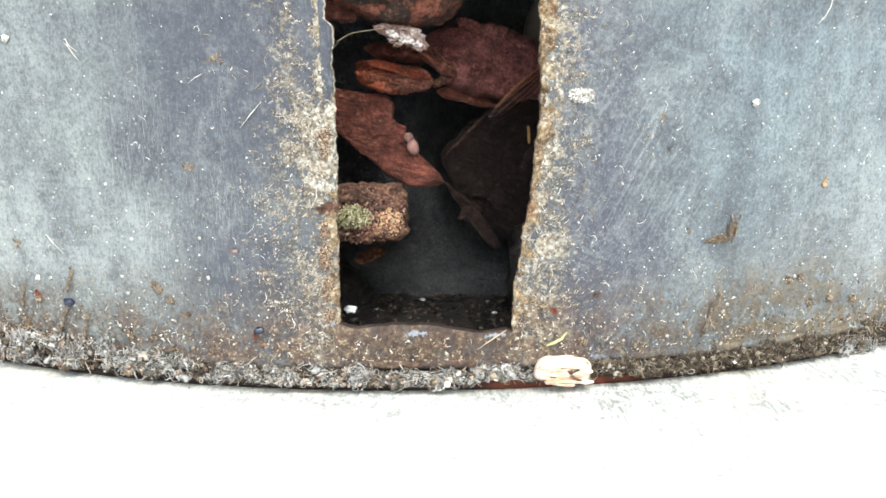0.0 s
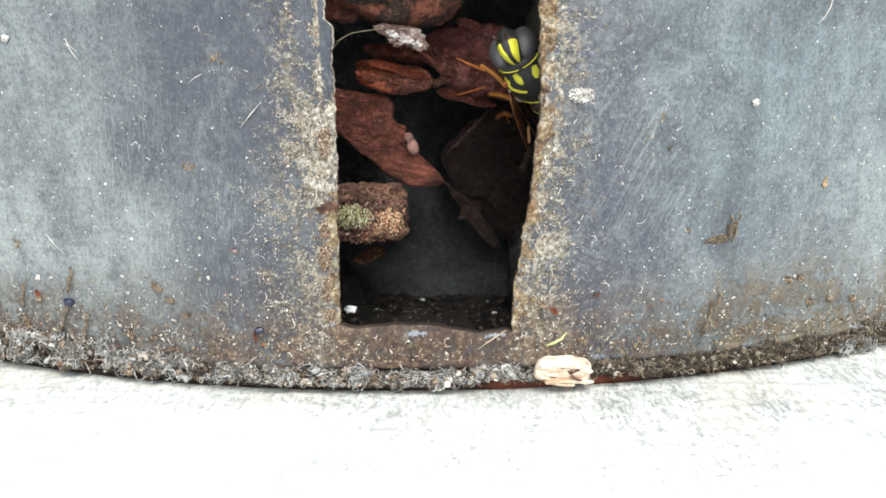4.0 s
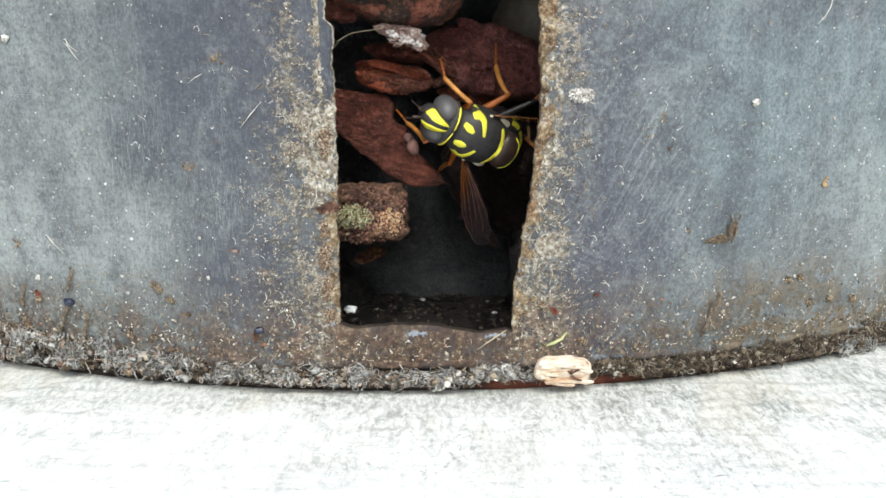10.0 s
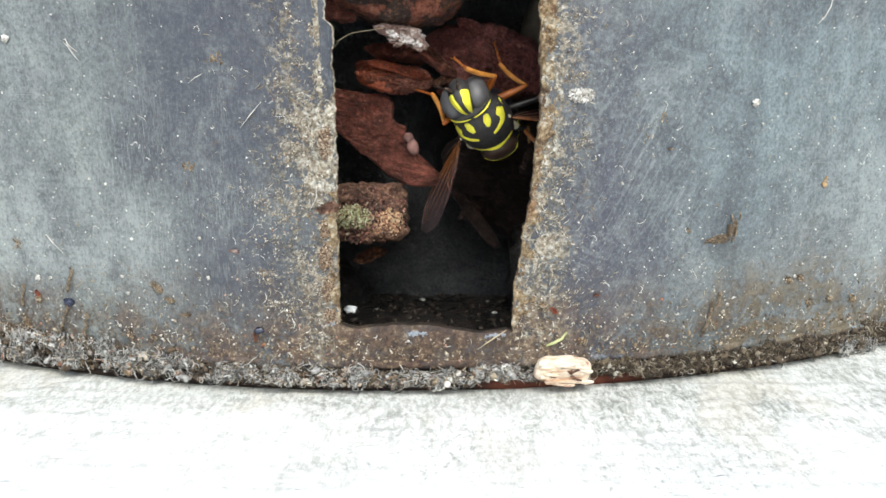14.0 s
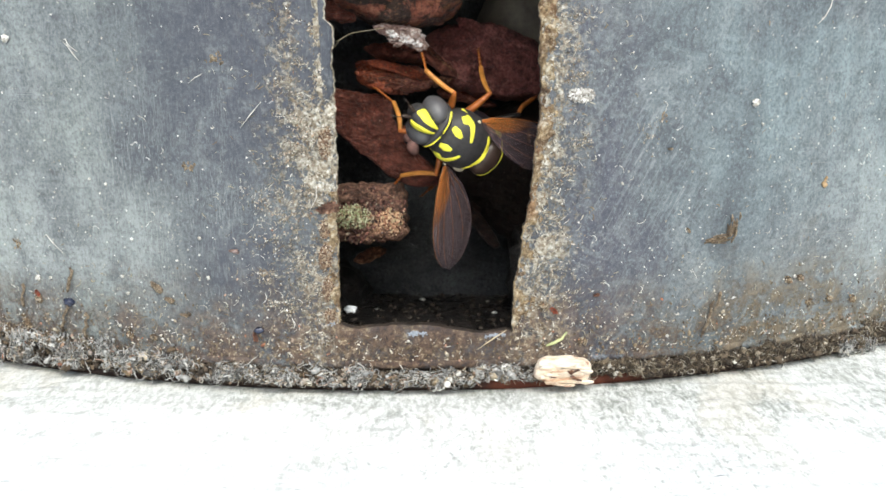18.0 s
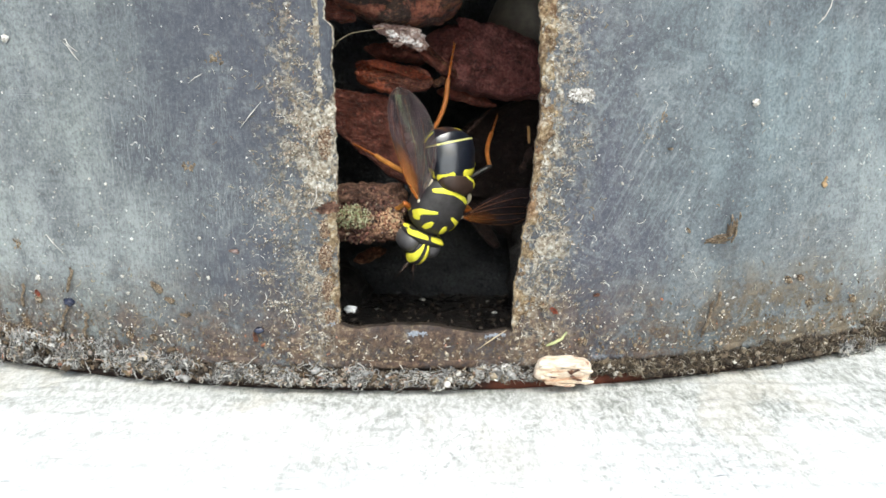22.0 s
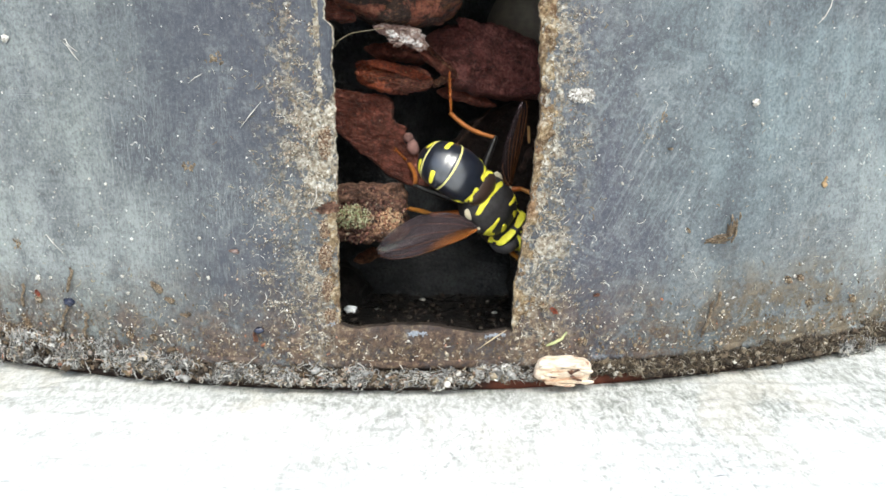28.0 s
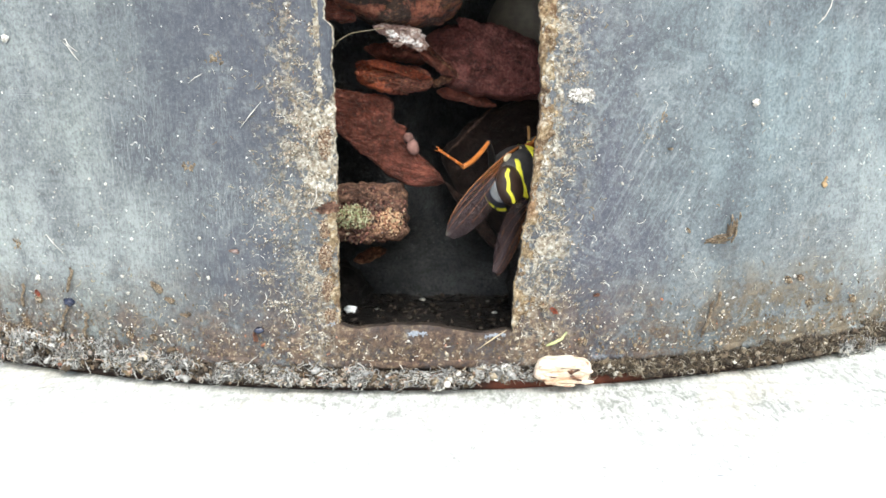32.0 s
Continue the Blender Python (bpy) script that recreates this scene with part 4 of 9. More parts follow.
part("rind", moved(crumble(1100, 4.3, 0.5, 2.9, 0.04, 0.15, 300, 1.0), turn(-0.3, -3.75, 3.2)), STUB_BITS, stub, "mauve-brown crumbly bark")["kind"] = "stuff"
part("lichen", moved(crumble(560, 2.0, 0.5, 1.25, 0.035, 0.11, 43, 0.4), turn(-1.4, -4.85, 3.3)), LICHEN_BITS, stub, "grey-green lichen patch")
part("broken_end", moved(crumble(700, 1.5, 0.6, 1.5, 0.04, 0.13, 700, 0.5), turn(2.2, -4.4, 2.6)), BROKEN_BITS, stub, "rough tan broken end")
# pieces that lie on the pot floor and carry the others
chip((-17.6, 26, -0), lump((8, 6, 7), 51, 0.2, 5, 0.75), BARK_DARK, "dark wet bark block on the pot floor", ry=8)
chip((14.4, 22, 5), lump((7, 9, 8), 53, 0.2, 5, 0.75), BARK_DARK, "dark wet bark block on the pot floor", ry=-12)
chip((-8, 20, 8.6), slab([2.0, 1.0, 0.7, 0.8, 1.9, 1.0, 0.7, 0.6], 0.6, 57), BARK_BROWN, "thin brown bark sliver on the dark block", ry=-18)
chip((-18.9, 32, 29.3), lump((9, 7, 9), 55, 0.2, 5, 0.8), BARK_DARK, "dark bark block behind the hole's edge")
# pale two-lobed pebble lying on the flake
pupa = base("pebble", (-3.2, 13.6, 21.3), "small pale pink two-lobed pebble", "pebble")
part("large_lobe", moved(lump((0.6, 0.5, 0.85), 61, 0.08, sub=3), turn(0.2, 0, -0.35, 0, -12)), plain_material("pink_pebble", (0.21, 0.115, 0.103), 0.7, 0.3, 700, 0.5), pupa)
part("small_lobe", moved(lump((0.5, 0.45, 0.5), 62, 0.08, sub=3), turn(-0.25, 0.05, 0.65)), plain_material("pink_pebble_top", (0.20, 0.11, 0.10), 0.7, 0.3, 700, 0.5), pupa)
# smooth pale stone that shifts beside the hole
stone = base("stone", (10.9, 25, 34.8), "smooth pale grey stone between the bark pieces", "stone")
part("stone_body", moved(lump((5.8, 4.5, 5.4), 71, 0.05, 6, 0.95), turn(-0.6, 0, -2.9, 0, 25)), STONE, stone)
# hair-like root
thing("root_hair", tube([(-10.2, 6, 30.3), (-9.4, 6.2, 31.4), (-8.4, 6.4, 32), (-7.1, 6.6, 32.2), (-5.4, 7, 32.5)], [0.022, 0.028, 0.028, 0.025, 0.02]), FIBRE, "thin pale root hair arching under the bark", "root")
# damp crumbs on the pot floor
crumbs_v, crumbs_f = [], []
rng = random.Random(5)
for i in range(240):
    x, y = rng.uniform(-14, 14), rng.uniform(6, 30)
    g = moved(lump((rng.uniform(0.12, 0.5), rng.uniform(0.12, 0.5), rng.uniform(0.08, 0.3)), i, 0.3, 0.5, sub=1), turn(x, y, 1.75, 0, 0, rng.uniform(0, 180)))
    crumbs_v.append(g)
thing("crumbs", join(*crumbs_v), islands_material("floor_crumbs", [(0.0, (0.012, 0.010, 0.009)), (0.8, (0.04, 0.028, 0.022)), (0.96, (0.10, 0.08, 0.07)), (1.0, (0.75, 0.75, 0.72))], 0.4), "dark damp crumbs with a few pale grains", "crumbs", kind="stuff")
# bright glint on the wet floor, added as a whitish lump
glint = plain_material("white_glint", (0.7, 0.72, 0.78), 0.25, 0.6)
thing("floor_glint", lump((0.7, 0.3, 0.35), 81, 0.5, 0.5, sub=3), glint, "whitish lump standing for a bright glint on the pot floor", "flake", pose(*[c * K for c in (-9.4, 12, 4.6)]))


# ---- hoverfly ----
BLACK = plain_material("matt_black_cuticle", (0.036, 0.034, 0.036), 0.56, 0.5, 1500, 0.4, 0.00006)
GLOSSY = plain_material("glossy_black_cuticle", (0.012, 0.015, 0.026), 0.32, 1.0, 1500, 0.3, 0.00003, Coat_Weight=1.0, Coat_Roughness=0.22, Coat_IOR=1.8)
YELLOW = plain_material("yellow_marking", (0.84, 0.79, 0.07), 0.5, 0.4, 1200, 0.12, 0.00005)
EYE_GREY = plain_material("brown_grey_eye", (0.082, 0.079, 0.086), 0.5, 0.7, 2500, 0.12, 0.00003)
ORANGE = plain_material("orange_leg", (0.37, 0.105, 0.018), 0.42, 0.5, 900, 0.3, 0.00004)
PALE_ORANGE = plain_material("pale_orange_leg", (0.49, 0.205, 0.042), 0.45, 0.5, 900, 0.3, 0.00004)
# darker orange of the hind shins: shade mixed into the leg colour
SHADED_LEG = plain_material("shaded_orange_leg", (0.36, 0.125, 0.028), 0.45, 0.5, 900, 0.35, 0.00004)
DARK_LEG = plain_material("dark_leg", (0.018, 0.016, 0.016), 0.35, 0.5, 900, 0.3, 0.00004)
BROWN = plain_material("brown_scutellum", (0.046, 0.028, 0.022), 0.4, 0.5, 900, 0.3, 0.00004)
PALE_YELLOW = plain_material("pale_yellow_ring", (0.70, 0.66, 0.25), 0.5, 0.4, 1200, 0.12, 0.00005)
CREAM = plain_material("cream_lobe", (0.62, 0.56, 0.42), 0.5, 0.5, 900, 0.15, 0.00004)
MEMBRANE = wing_material("smoky_wing_membrane", (0.135, 0.098, 0.108), 0.56)
AMBER = wing_material("amber_wing_edge", (0.48, 0.17, 0.045), 0.62, 170.0)
VEIN = plain_material("brown_wing_vein", (0.24, 0.095, 0.032), 0.45)


def ellipsoid(c, r, sub=4, box=1.0):
    vs, fs = BALLS[sub]
    return [tuple(a + math.copysign(abs(k) ** box, k) * b for k, a, b in zip(v, c, r)) for v in vs], fs


def top_of(shapes, x, y):
    """Height of the upper surface of some ellipsoids over (x, y)."""
    best = -9.0
    for (cx, cy, cz), (rx, ry, rz), box in shapes:
        p = 2 / box
        q = 1 - abs((x - cx) / rx) ** p - abs((y - cy) / ry) ** p
        if q > 0:
            best = max(best, cz + rz * q ** (1 / p))
    return best


def marking(shapes, line, widths, proud=0.05, n=18, across=7):
    """A coloured band that lies on the upper surface along a line in plan."""
    pts = [Vector((a, b, 0)) for a, b in line]
    lens = [0]
    for a, b in zip(pts, pts[1:]):
        lens.append(lens[-1] + (b - a).length)
    vs = []
    for i in range(n):
        f = i / (n - 1) * lens[-1]
        x, y, w = (float(np.interp(f, lens, v)) for v in ([p.x for p in pts], [p.y for p in pts], widths))
        e = 0.02 * lens[-1]
        dx, dy = (float(np.interp(f + e, lens, v) - np.interp(f - e, lens, v)) for v in ([p.x for p in pts], [p.y for p in pts]))
        l = math.hypot(dx, dy) or 1
        w *= min(1.0, (math.sin(math.pi * (0.04 + 0.92 * i / (n - 1))) * 3) ** 0.6)
        for j in range(across):
            t = (j / (across - 1) - 0.5) * w
            px, py = x - dy / l * t, y + dx / l * t
            z = top_of(shapes, px, py)
            if z < -5:
                z = -0.4
            vs.append((px, py, z + (proud if 0 < j < across - 1 and 0 < i < n - 1 else -0.06)))
    return vs, grid_faces(across, n)


THORAX = [((0.0, 0, 0), (3.15, 2.75, 2.3), 0.86)]
SCUT = [((-2.95, 0, 1.2), (1.3, 1.95, 1.15), 0.9)]
HEAD = [((3.55, 0, 0.25), (0.65, 2.3, 1.72), 0.9), ((4.9, 0, 0.32), (1.65, 1.12, 1.68), 0.92)]
EYES = [((4.34, 1.24, 0.08), (1.22, 1.14, 1.64), 1.0), ((4.34, -1.24, 0.08), (1.22, 1.14, 1.64), 1.0)]

def face_stripe(sg, n=28, across=7):
    """Yellow stripe from the crown down the front of the face, widening on its way."""
    (cx, cy, cz), (rx, ry, rz), box = HEAD[1]
    vs = []
    for i in range(n):
        f = i / (n - 1)
        th = radians(-42 + 116 * f)
        mid, half = 9 + 30 * min(1, f * 1.3), (2.5 + 40 * min(f, 0.6)) * min(1.0, (1 - f) * 9 + 0.5)
        for j in range(across):
            ph = radians(mid + half * (j / (across - 1) * 2 - 1)) * sg
            u = (math.sin(th) * math.cos(ph), math.sin(ph), math.cos(th) * math.cos(ph))
            grow = 1.035 if 0 < j < across - 1 and 0 < i < n - 1 else 0.97
            vs.append(tuple(c + math.copysign(abs(k) ** box, k) * r * grow for c, k, r in zip((cx, cy, cz), u, (rx, ry, rz))))
    fs = grid_faces(across, n)
    return vs, fs if sg > 0 else [q[::-1] for q in fs]


fly = base("hoverfly", (5, 11, 25), "black and yellow banded hoverfly with orange legs and smoky wings", "hoverfly")

thorax = part("thorax", ellipsoid(*THORAX[0][:2], 4, THORAX[0][2]), BLACK, fly)
for sg in (1, -1):
    part("spot", marking(THORAX, [(2.5, 1.05 * sg), (1.95, 0.9 * sg), (1.4, 0.75 * sg)], [0.55, 0.9, 0.34]), YELLOW, thorax)
    part("band", marking(THORAX, [(2.0, 1.95 * sg), (1.4, 2.3 * sg), (0.95, 2.15 * sg), (0.65, 1.5 * sg), (0.35, 0.75 * sg)], [0.5, 0.6, 0.68, 0.5, 0.34], n=30), YELLOW, thorax)
    part("calypter", ellipsoid((-1.55, 2.35 * sg, 0.7), (0.7, 0.45, 0.22), 3), CREAM, thorax, "pale cream lobe at the wing root")
    part("wing_knob", ellipsoid((0.2, 2.62 * sg, 0.95), (0.2, 0.14, 0.14), 3), CREAM, thorax)
part("scutellum_band", marking(THORAX + SCUT, [(-1.3, 2.15), (-1.75, 1.3), (-1.95, 0), (-1.75, -1.3), (-1.3, -2.15)], [0.42, 0.54, 0.42, 0.54, 0.42], n=26), YELLOW, thorax)
scutellum = part("scutellum", ellipsoid(*SCUT[0][:2], 4, 0.9), BROWN, thorax, "brown rounded scutellum")
part("scutellum_rim", marking(SCUT, [(-3.0, 1.86), (-3.7, 1.4), (-4.08, 0), (-3.7, -1.4), (-3.0, -1.86)], [0.22, 0.28, 0.24, 0.28, 0.22], n=26), YELLOW, thorax)

head = part("head", join(*[ellipsoid(c, r, 4, b) for c, r, b in HEAD]), BLACK, fly)
for sg, (c, r, b) in zip((1, -1), EYES):
    part("eye", ellipsoid(c, r, 4), EYE_GREY, head, "large dull brown-grey compound eye")
    part("face_stripe", face_stripe(sg), YELLOW, head)
    part("eye_rim", marking(HEAD, [(3.2, 0.12 * sg), (3.25, 1.2 * sg), (3.4, 2.2 * sg)], [0.34, 0.5, 0.52], proud=0.12, n=20), YELLOW, head)
    part("antenna", join(tube([(5.95, 0.22 * sg, 0.5), (6.5, 0.32 * sg, 0.72), (7.05, 0.5 * sg, 0.78), (7.3, 0.58 * sg, 0.75)], [0.14, 0.15, 0.2, 0.1]), tube([(7.0, 0.5 * sg, 0.8), (7.6, 0.75 * sg, 1.0), (8.4, 1.0 * sg, 1.0)], [0.06, 0.045, 0.025])), BROWN, head)

# abdomen: its own space, joint at the origin, tip at -x
ABD_X = [0.0, 0.6, 1.6, 3.0, 4.4, 5.5, 6.3, 6.9, 7.2, 7.3]
ABD_W = [1.6, 2.05, 2.3, 2.4, 2.35, 2.15, 1.8, 1.25, 0.75, 0.05]


def abd_at(d, ang, off=0.0):
    w = float(np.interp(d, ABD_X, ABD_W))
    seg = 0.06 * abs(math.sin(math.pi * d / 2.15)) ** 0.5
    w = max(0.02, w + seg - 0.03) + off
    bow = 0.17 * d  # the back arches downwards
    up = 0.78 * w * math.cos(ang)
    return -0.87 * math.sin(bow) / 0.17 - up * math.sin(bow), w * math.sin(ang), (math.cos(bow) - 1) / 0.17 + up * math.cos(bow)


def abd_shell(d0, d1):
    ds, n = list(np.linspace(d0, d1, 44)), 40
    vs = [abd_at(d, 2 * math.pi * i / n) for d in ds for i in range(n)]
    return vs, grid_faces(n, len(ds), 0, True) + [tuple(range(n))[::-1], tuple(range(len(vs) - n, len(vs)))]


def abd_band(d0, d1, a0, a1, n=22, m=5, slant=0.0):
    """Band between two distances from the joint, from angle a0 to a1 over the back."""
    vs = []
    for i in range(n):
        f = i / (n - 1)
        a = radians(a0 + (a1 - a0) * f)
        e = min(1, (math.sin(math.pi * (0.03 + 0.94 * f)) * 2.5) ** 0.6)
        mid = (d0 + d1) / 2 + slant * abs(math.sin(a))
        for j in range(m):
            d = mid + (j / (m - 1) - 0.5) * (d1 - d0) * e
            vs.append(abd_at(d, a, 0.03 if 0 < j < m - 1 else -0.03))
    return vs, [q[::-1] for q in grid_faces(m, n)]


TIP_AT = (-2.95, 0.0, -0.9)  # hinge of the tip on the abdomen


def from_hinge(geo):
    return [(x - TIP_AT[0], y - TIP_AT[1], z - TIP_AT[2]) for x, y, z in geo[0]], geo[1]


abdomen = part("abdomen", abd_shell(0.0, 4.25), GLOSSY, fly, "glossy black abdomen")
abdomen_tip = part("abdomen_tip", from_hinge(abd_shell(3.7, 7.3)), GLOSSY, fly, "curling glossy black tip of the abdomen")
for sg in (1, -1):
    part("spot", abd_band(0.9, 2.0, 10 * sg, 62 * sg, slant=-0.5), YELLOW, abdomen)
    part("side_mark", abd_band(0.6, 2.0, 68 * sg, 100 * sg), YELLOW, abdomen)
    part("spot", from_hinge(abd_band(4.7, 5.2, 30 * sg, 72 * sg, slant=-0.1)), YELLOW, abdomen_tip)
    part("spot", from_hinge(abd_band(6.15, 6.65, 20 * sg, 75 * sg)), YELLOW, abdomen_tip)
part("ring", abd_band(4.0, 4.2, -98, 98), PALE_YELLOW, abdomen, "thin pale yellow ring")
part("ring", from_hinge(abd_band(5.95, 6.15, -95, 95)), PALE_YELLOW, abdomen_tip, "thin pale yellow ring")


# wing: span along +x, hind edge towards +y
WING_L = 11.2
W_X = [0, 0.08, 0.2, 0.35, 0.5, 0.65, 0.8, 0.9, 0.96, 1.0]
W_F = [-0.2, -0.5, -0.72, -0.9, -1.0, -0.95, -0.65, -0.15, 0.4, 1.3]
W_H = [0.25, 1.15, 2.3, 3.2, 3.75, 3.9, 3.55, 2.95, 2.35, 1.35]


def wing_sheet(lo, hi, x0, x1, z):
    """Membrane between two shares of the chord, two faces 0.03 mm apart."""
    xs, n = list(np.linspace(x0, x1, 36)), 12
    vs, fs = [], []
    for side in (0.015, -0.015):
        for x in xs:
            a, b = float(np.interp(x, W_X, W_F)), float(np.interp(x, W_X, W_H))
            for j in range(n):
                c = lo + (hi - lo) * j / (n - 1) * (1 if x1 > 0.9 else 1.0 - 0.8 * (x / x1) ** 2)
                y = a + (b - a) * c
                vs.append((x * WING_L, y, z + side + 0.10 * math.sin(c * 9 + x * 3) * x + 0.25 * x * x))
    h = len(xs) * n
    fs = [q[::-1] for q in grid_faces(n, len(xs))] + grid_faces(n, len(xs), h)
    return vs, fs


def wing_vein(c0, c1, x0, x1, r):
    pts = []
    for i in range(10):
        f = i / 9
        x, c = x0 + (x1 - x0) * f, c0 + (c1 - c0) * f
        a, b = float(np.interp(x, W_X, W_F)), float(np.interp(x, W_X, W_H))
        pts.append((x * WING_L, a + (b - a) * c, 0.02 + 0.10 * math.sin(c * 9 + x * 3) * x + 0.25 * x * x))
    return tube(pts, [r * (1 - 0.6 * i / 9) for i in range(10)], 5)


wings = []
for sg in (1, -1):
    w = part("wing", wing_sheet(0.0, 1.0, 0.0, 1.0, 0), MEMBRANE, fly, "smoky translucent wing")
    part("leading_edge", wing_sheet(0.0, 0.5, 0.0, 0.55, 0.07 * sg), AMBER, w, "amber-brown leading edge")
    for c0, c1, x0, x1, r in ((0.0, 0.0, 0, 0.95, 0.11), (0.14, 0.12, 0.02, 0.85, 0.08), (0.26, 0.3, 0.03, 0.96, 0.07), (0.42, 0.55, 0.05, 0.9, 0.055), (0.6, 0.78, 0.06, 0.72, 0.05), (0.8, 0.97, 0.05, 0.5, 0.045)):
        part("vein", wing_vein(c0, c1, x0, x1, r * 0.62), VEIN, w)
    wings.append(w)


def limb(length, r0, r1, bulge, bend=0.0, sides=8):
    n = 12
    pts = [(length * i / (n - 1), 0, bend * math.sin(math.pi * i / (n - 1))) for i in range(n)]
    rr = [(r0 + (r1 - r0) * i / (n - 1)) * (1 + bulge * math.sin(math.pi * i / (n - 1))) for i in range(n)]
    return join(tube(pts, rr, sides), ellipsoid(pts[0], (r0,) * 3, 2), ellipsoid(pts[-1], (r1,) * 3, 2))


def tarsus_geo(length):
    """Five short joints and two claws."""
    out, x = [], 0.0
    for i, f in enumerate((0.36, 0.2, 0.16, 0.12, 0.16)):
        l = length * f
        out.append(tube([(x, 0, 0), (x + l * 0.5, 0, 0.02), (x + l * 0.97, 0, 0)], [0.105, 0.12, 0.13 - 0.008 * i], 7))
        x += l
    for sg in (1, -1):
        out.append(tube([(x - 0.1, 0.08 * sg, 0), (x + 0.15, 0.18 * sg, 0.02), (x + 0.3, 0.16 * sg, -0.12)], [0.05, 0.04, 0.015], 5))
    return join(*out)


femurs, tibias, tarsi = [], [], []
for sg in (1, -1):
    for lf, lt, ls, hind in ((3.2, 3.4, 3.0, False), (3.5, 3.6, 3.4, False), (4.8, 5.2, 4.9, True)):
        f = part("femur", limb(lf, 0.38, 0.22, 0.2, 0.1), DARK_LEG if hind else ORANGE, fly, "black thigh of the hind leg" if hind else "orange thigh")
        t = part("tibia", limb(lt, 0.2, 0.23, 0.12, 0.4 if hind else 0.18), SHADED_LEG if hind else PALE_ORANGE, f, "orange shin with shade in its colour" if hind else "pale orange shin")
        t.location = (lf * K, 0, 0)
        s = part("tarsus", tarsus_geo(ls), ORANGE, fly, "jointed orange foot")
        femurs.append(f)
        tibias.append(t)
        tarsi.append(s)


# ---- what clings to the pot and lies at its foot ----
rng = random.Random(11)


def on_wall(s, z, off, rx=0, ry=0, rz=0):
    x, y, zz = wall_at(s, z, off)
    return pose(x, y, zz, rx, ry, rz + math.degrees(s / POT_R))


def fibre(length, r, bend, n=7, sides=4):
    """A curled hair: an arc with a little waver."""
    arc = rng.uniform(0.4, 4.5) * (1 if bend > 0.2 else 0.3)
    rad, pts = length / arc, []
    for i in range(n):
        a = arc * (i / (n - 1) - 0.5)
        pts.append((rad * math.sin(a), rng.uniform(-0.06, 0.06) * length, rad * (math.cos(a) - 1) + rng.uniform(-0.05, 0.05) * length))
    return tube(pts, [r * (0.5 if i in (0, n - 1) else 1) for i in range(n)], sides)


def strand(length, r, n=10, sides=3):
    """A tangled hair that wanders in the plane of the wall."""
    a, da, pts, p = rng.uniform(0, 6.28), rng.uniform(-1.1, 1.1), [], Vector((0, 0, 0))
    for i in range(n):
        pts.append(p.copy())
        a += da + rng.gauss(0, 0.35)
        p += Vector((math.cos(a), rng.gauss(0, 0.35), 0.75 * math.sin(a))) * (length / n)
    mid = sum(pts, Vector()) / n
    return tube([q - mid for q in pts], [r * (0.4 if i in (0, n - 1) else 1) for i in range(n)], sides)


def lint(lo, hi, n, seed):
    """Tangled grey fibres and crumbs caught along the foot, in clumps."""
    rng.seed(seed)
    out = []
    while len(out) < n:
        i, s, f = len(out), rng.uniform(lo, hi), rng.random()
        clump = noise.noise(Vector((s * 0.55, f * 1.4, 3))) + 0.5 * noise.noise(Vector((s * 1.7, f * 3, 8)))
        if clump < rng.uniform(-0.25, 0.4):
            continue
        thick = float(np.interp(s, LINT_S, LINT_H)) * (0.8 + 0.7 * noise.noise(Vector((s * 0.45, 3, 0))))
        low = 1.1 + float(np.interp(s, [4, 8, 20, 27], [0, 0.3, 0.3, -0.1]))
        z, off = low + thick * f * 0.9, rng.uniform(-0.1, 1.1 + 0.5 * clump) * (1.05 - 0.75 * f)
        k = rng.random()
        if k < 0.62:
            g = strand(rng.uniform(0.9, 3.4), rng.uniform(0.025, 0.06))
        elif k < 0.66:
            r = rng.uniform(0.15, 0.38)
            g = lump((r * 1.4, r * 0.7, r * 0.8), i, 0.6, r * 0.6, sub=2)
        else:
            r = rng.uniform(0.05, 0.2)
            g = lump((r * 1.6, r * rng.uniform(0.3, 0.8), r * rng.uniform(0.4, 1)), i, 0.6, r, sub=1)
        out.append(moved(g, on_wall(s, z, off, rng.uniform(-35, 35), rng.uniform(-60, 60), rng.uniform(-35, 35))))
    return join(*out)


DULL_LINT = islands_material("brown_matted_dirt", [(0.0, (0.022, 0.017, 0.014)), (0.35, (0.065, 0.048, 0.034)), (0.65, (0.14, 0.105, 0.068)), (0.85, (0.26, 0.22, 0.165)), (0.95, (0.44, 0.40, 0.33)), (1.0, (0.66, 0.63, 0.58))])
LINT_S = [-50, -36, -25, -12, 0, 8, 14, 22, 34, 48, 58]
LINT_H = [4.2, 4.0, 2.7, 1.8, 1.3, 1.2, 1.1, 1.5, 2.0, 2.2, 2.3]


def dirt_crust():
    """Dark caked dirt under the lint."""
    out = []
    for i in range(3600):
        s = rng.uniform(-50, 58)
        thick = float(np.interp(s, LINT_S, LINT_H))
        f = rng.random()
        r = rng.uniform(0.08, 0.30)
        if 7 < s < 23 and thick * f < 0.8:
            continue
        out.append(moved(lump((r * 1.3, r, r), i, 0.35, 0.4, sub=1), on_wall(s, 0.75 + thick * f * 0.85, rng.uniform(-0.5, 0.6) * (1.05 - 0.85 * f), rng.uniform(0, 90), rng.uniform(0, 90))))
    return join(*out)


pot_part("dirt_crust", dirt_crust(), islands_material("caked_dirt", [(0.0, (0.02, 0.016, 0.013)), (0.6, (0.065, 0.048, 0.036)), (0.9, (0.15, 0.11, 0.075)), (1.0, (0.34, 0.29, 0.23))]), "dark caked dirt under the lint")["kind"] = "stuff"
pot_part("lint", lint(-50, 13, 4600, 11), LINT, "felted grey lint and dirt along the foot")["kind"] = "stuff"
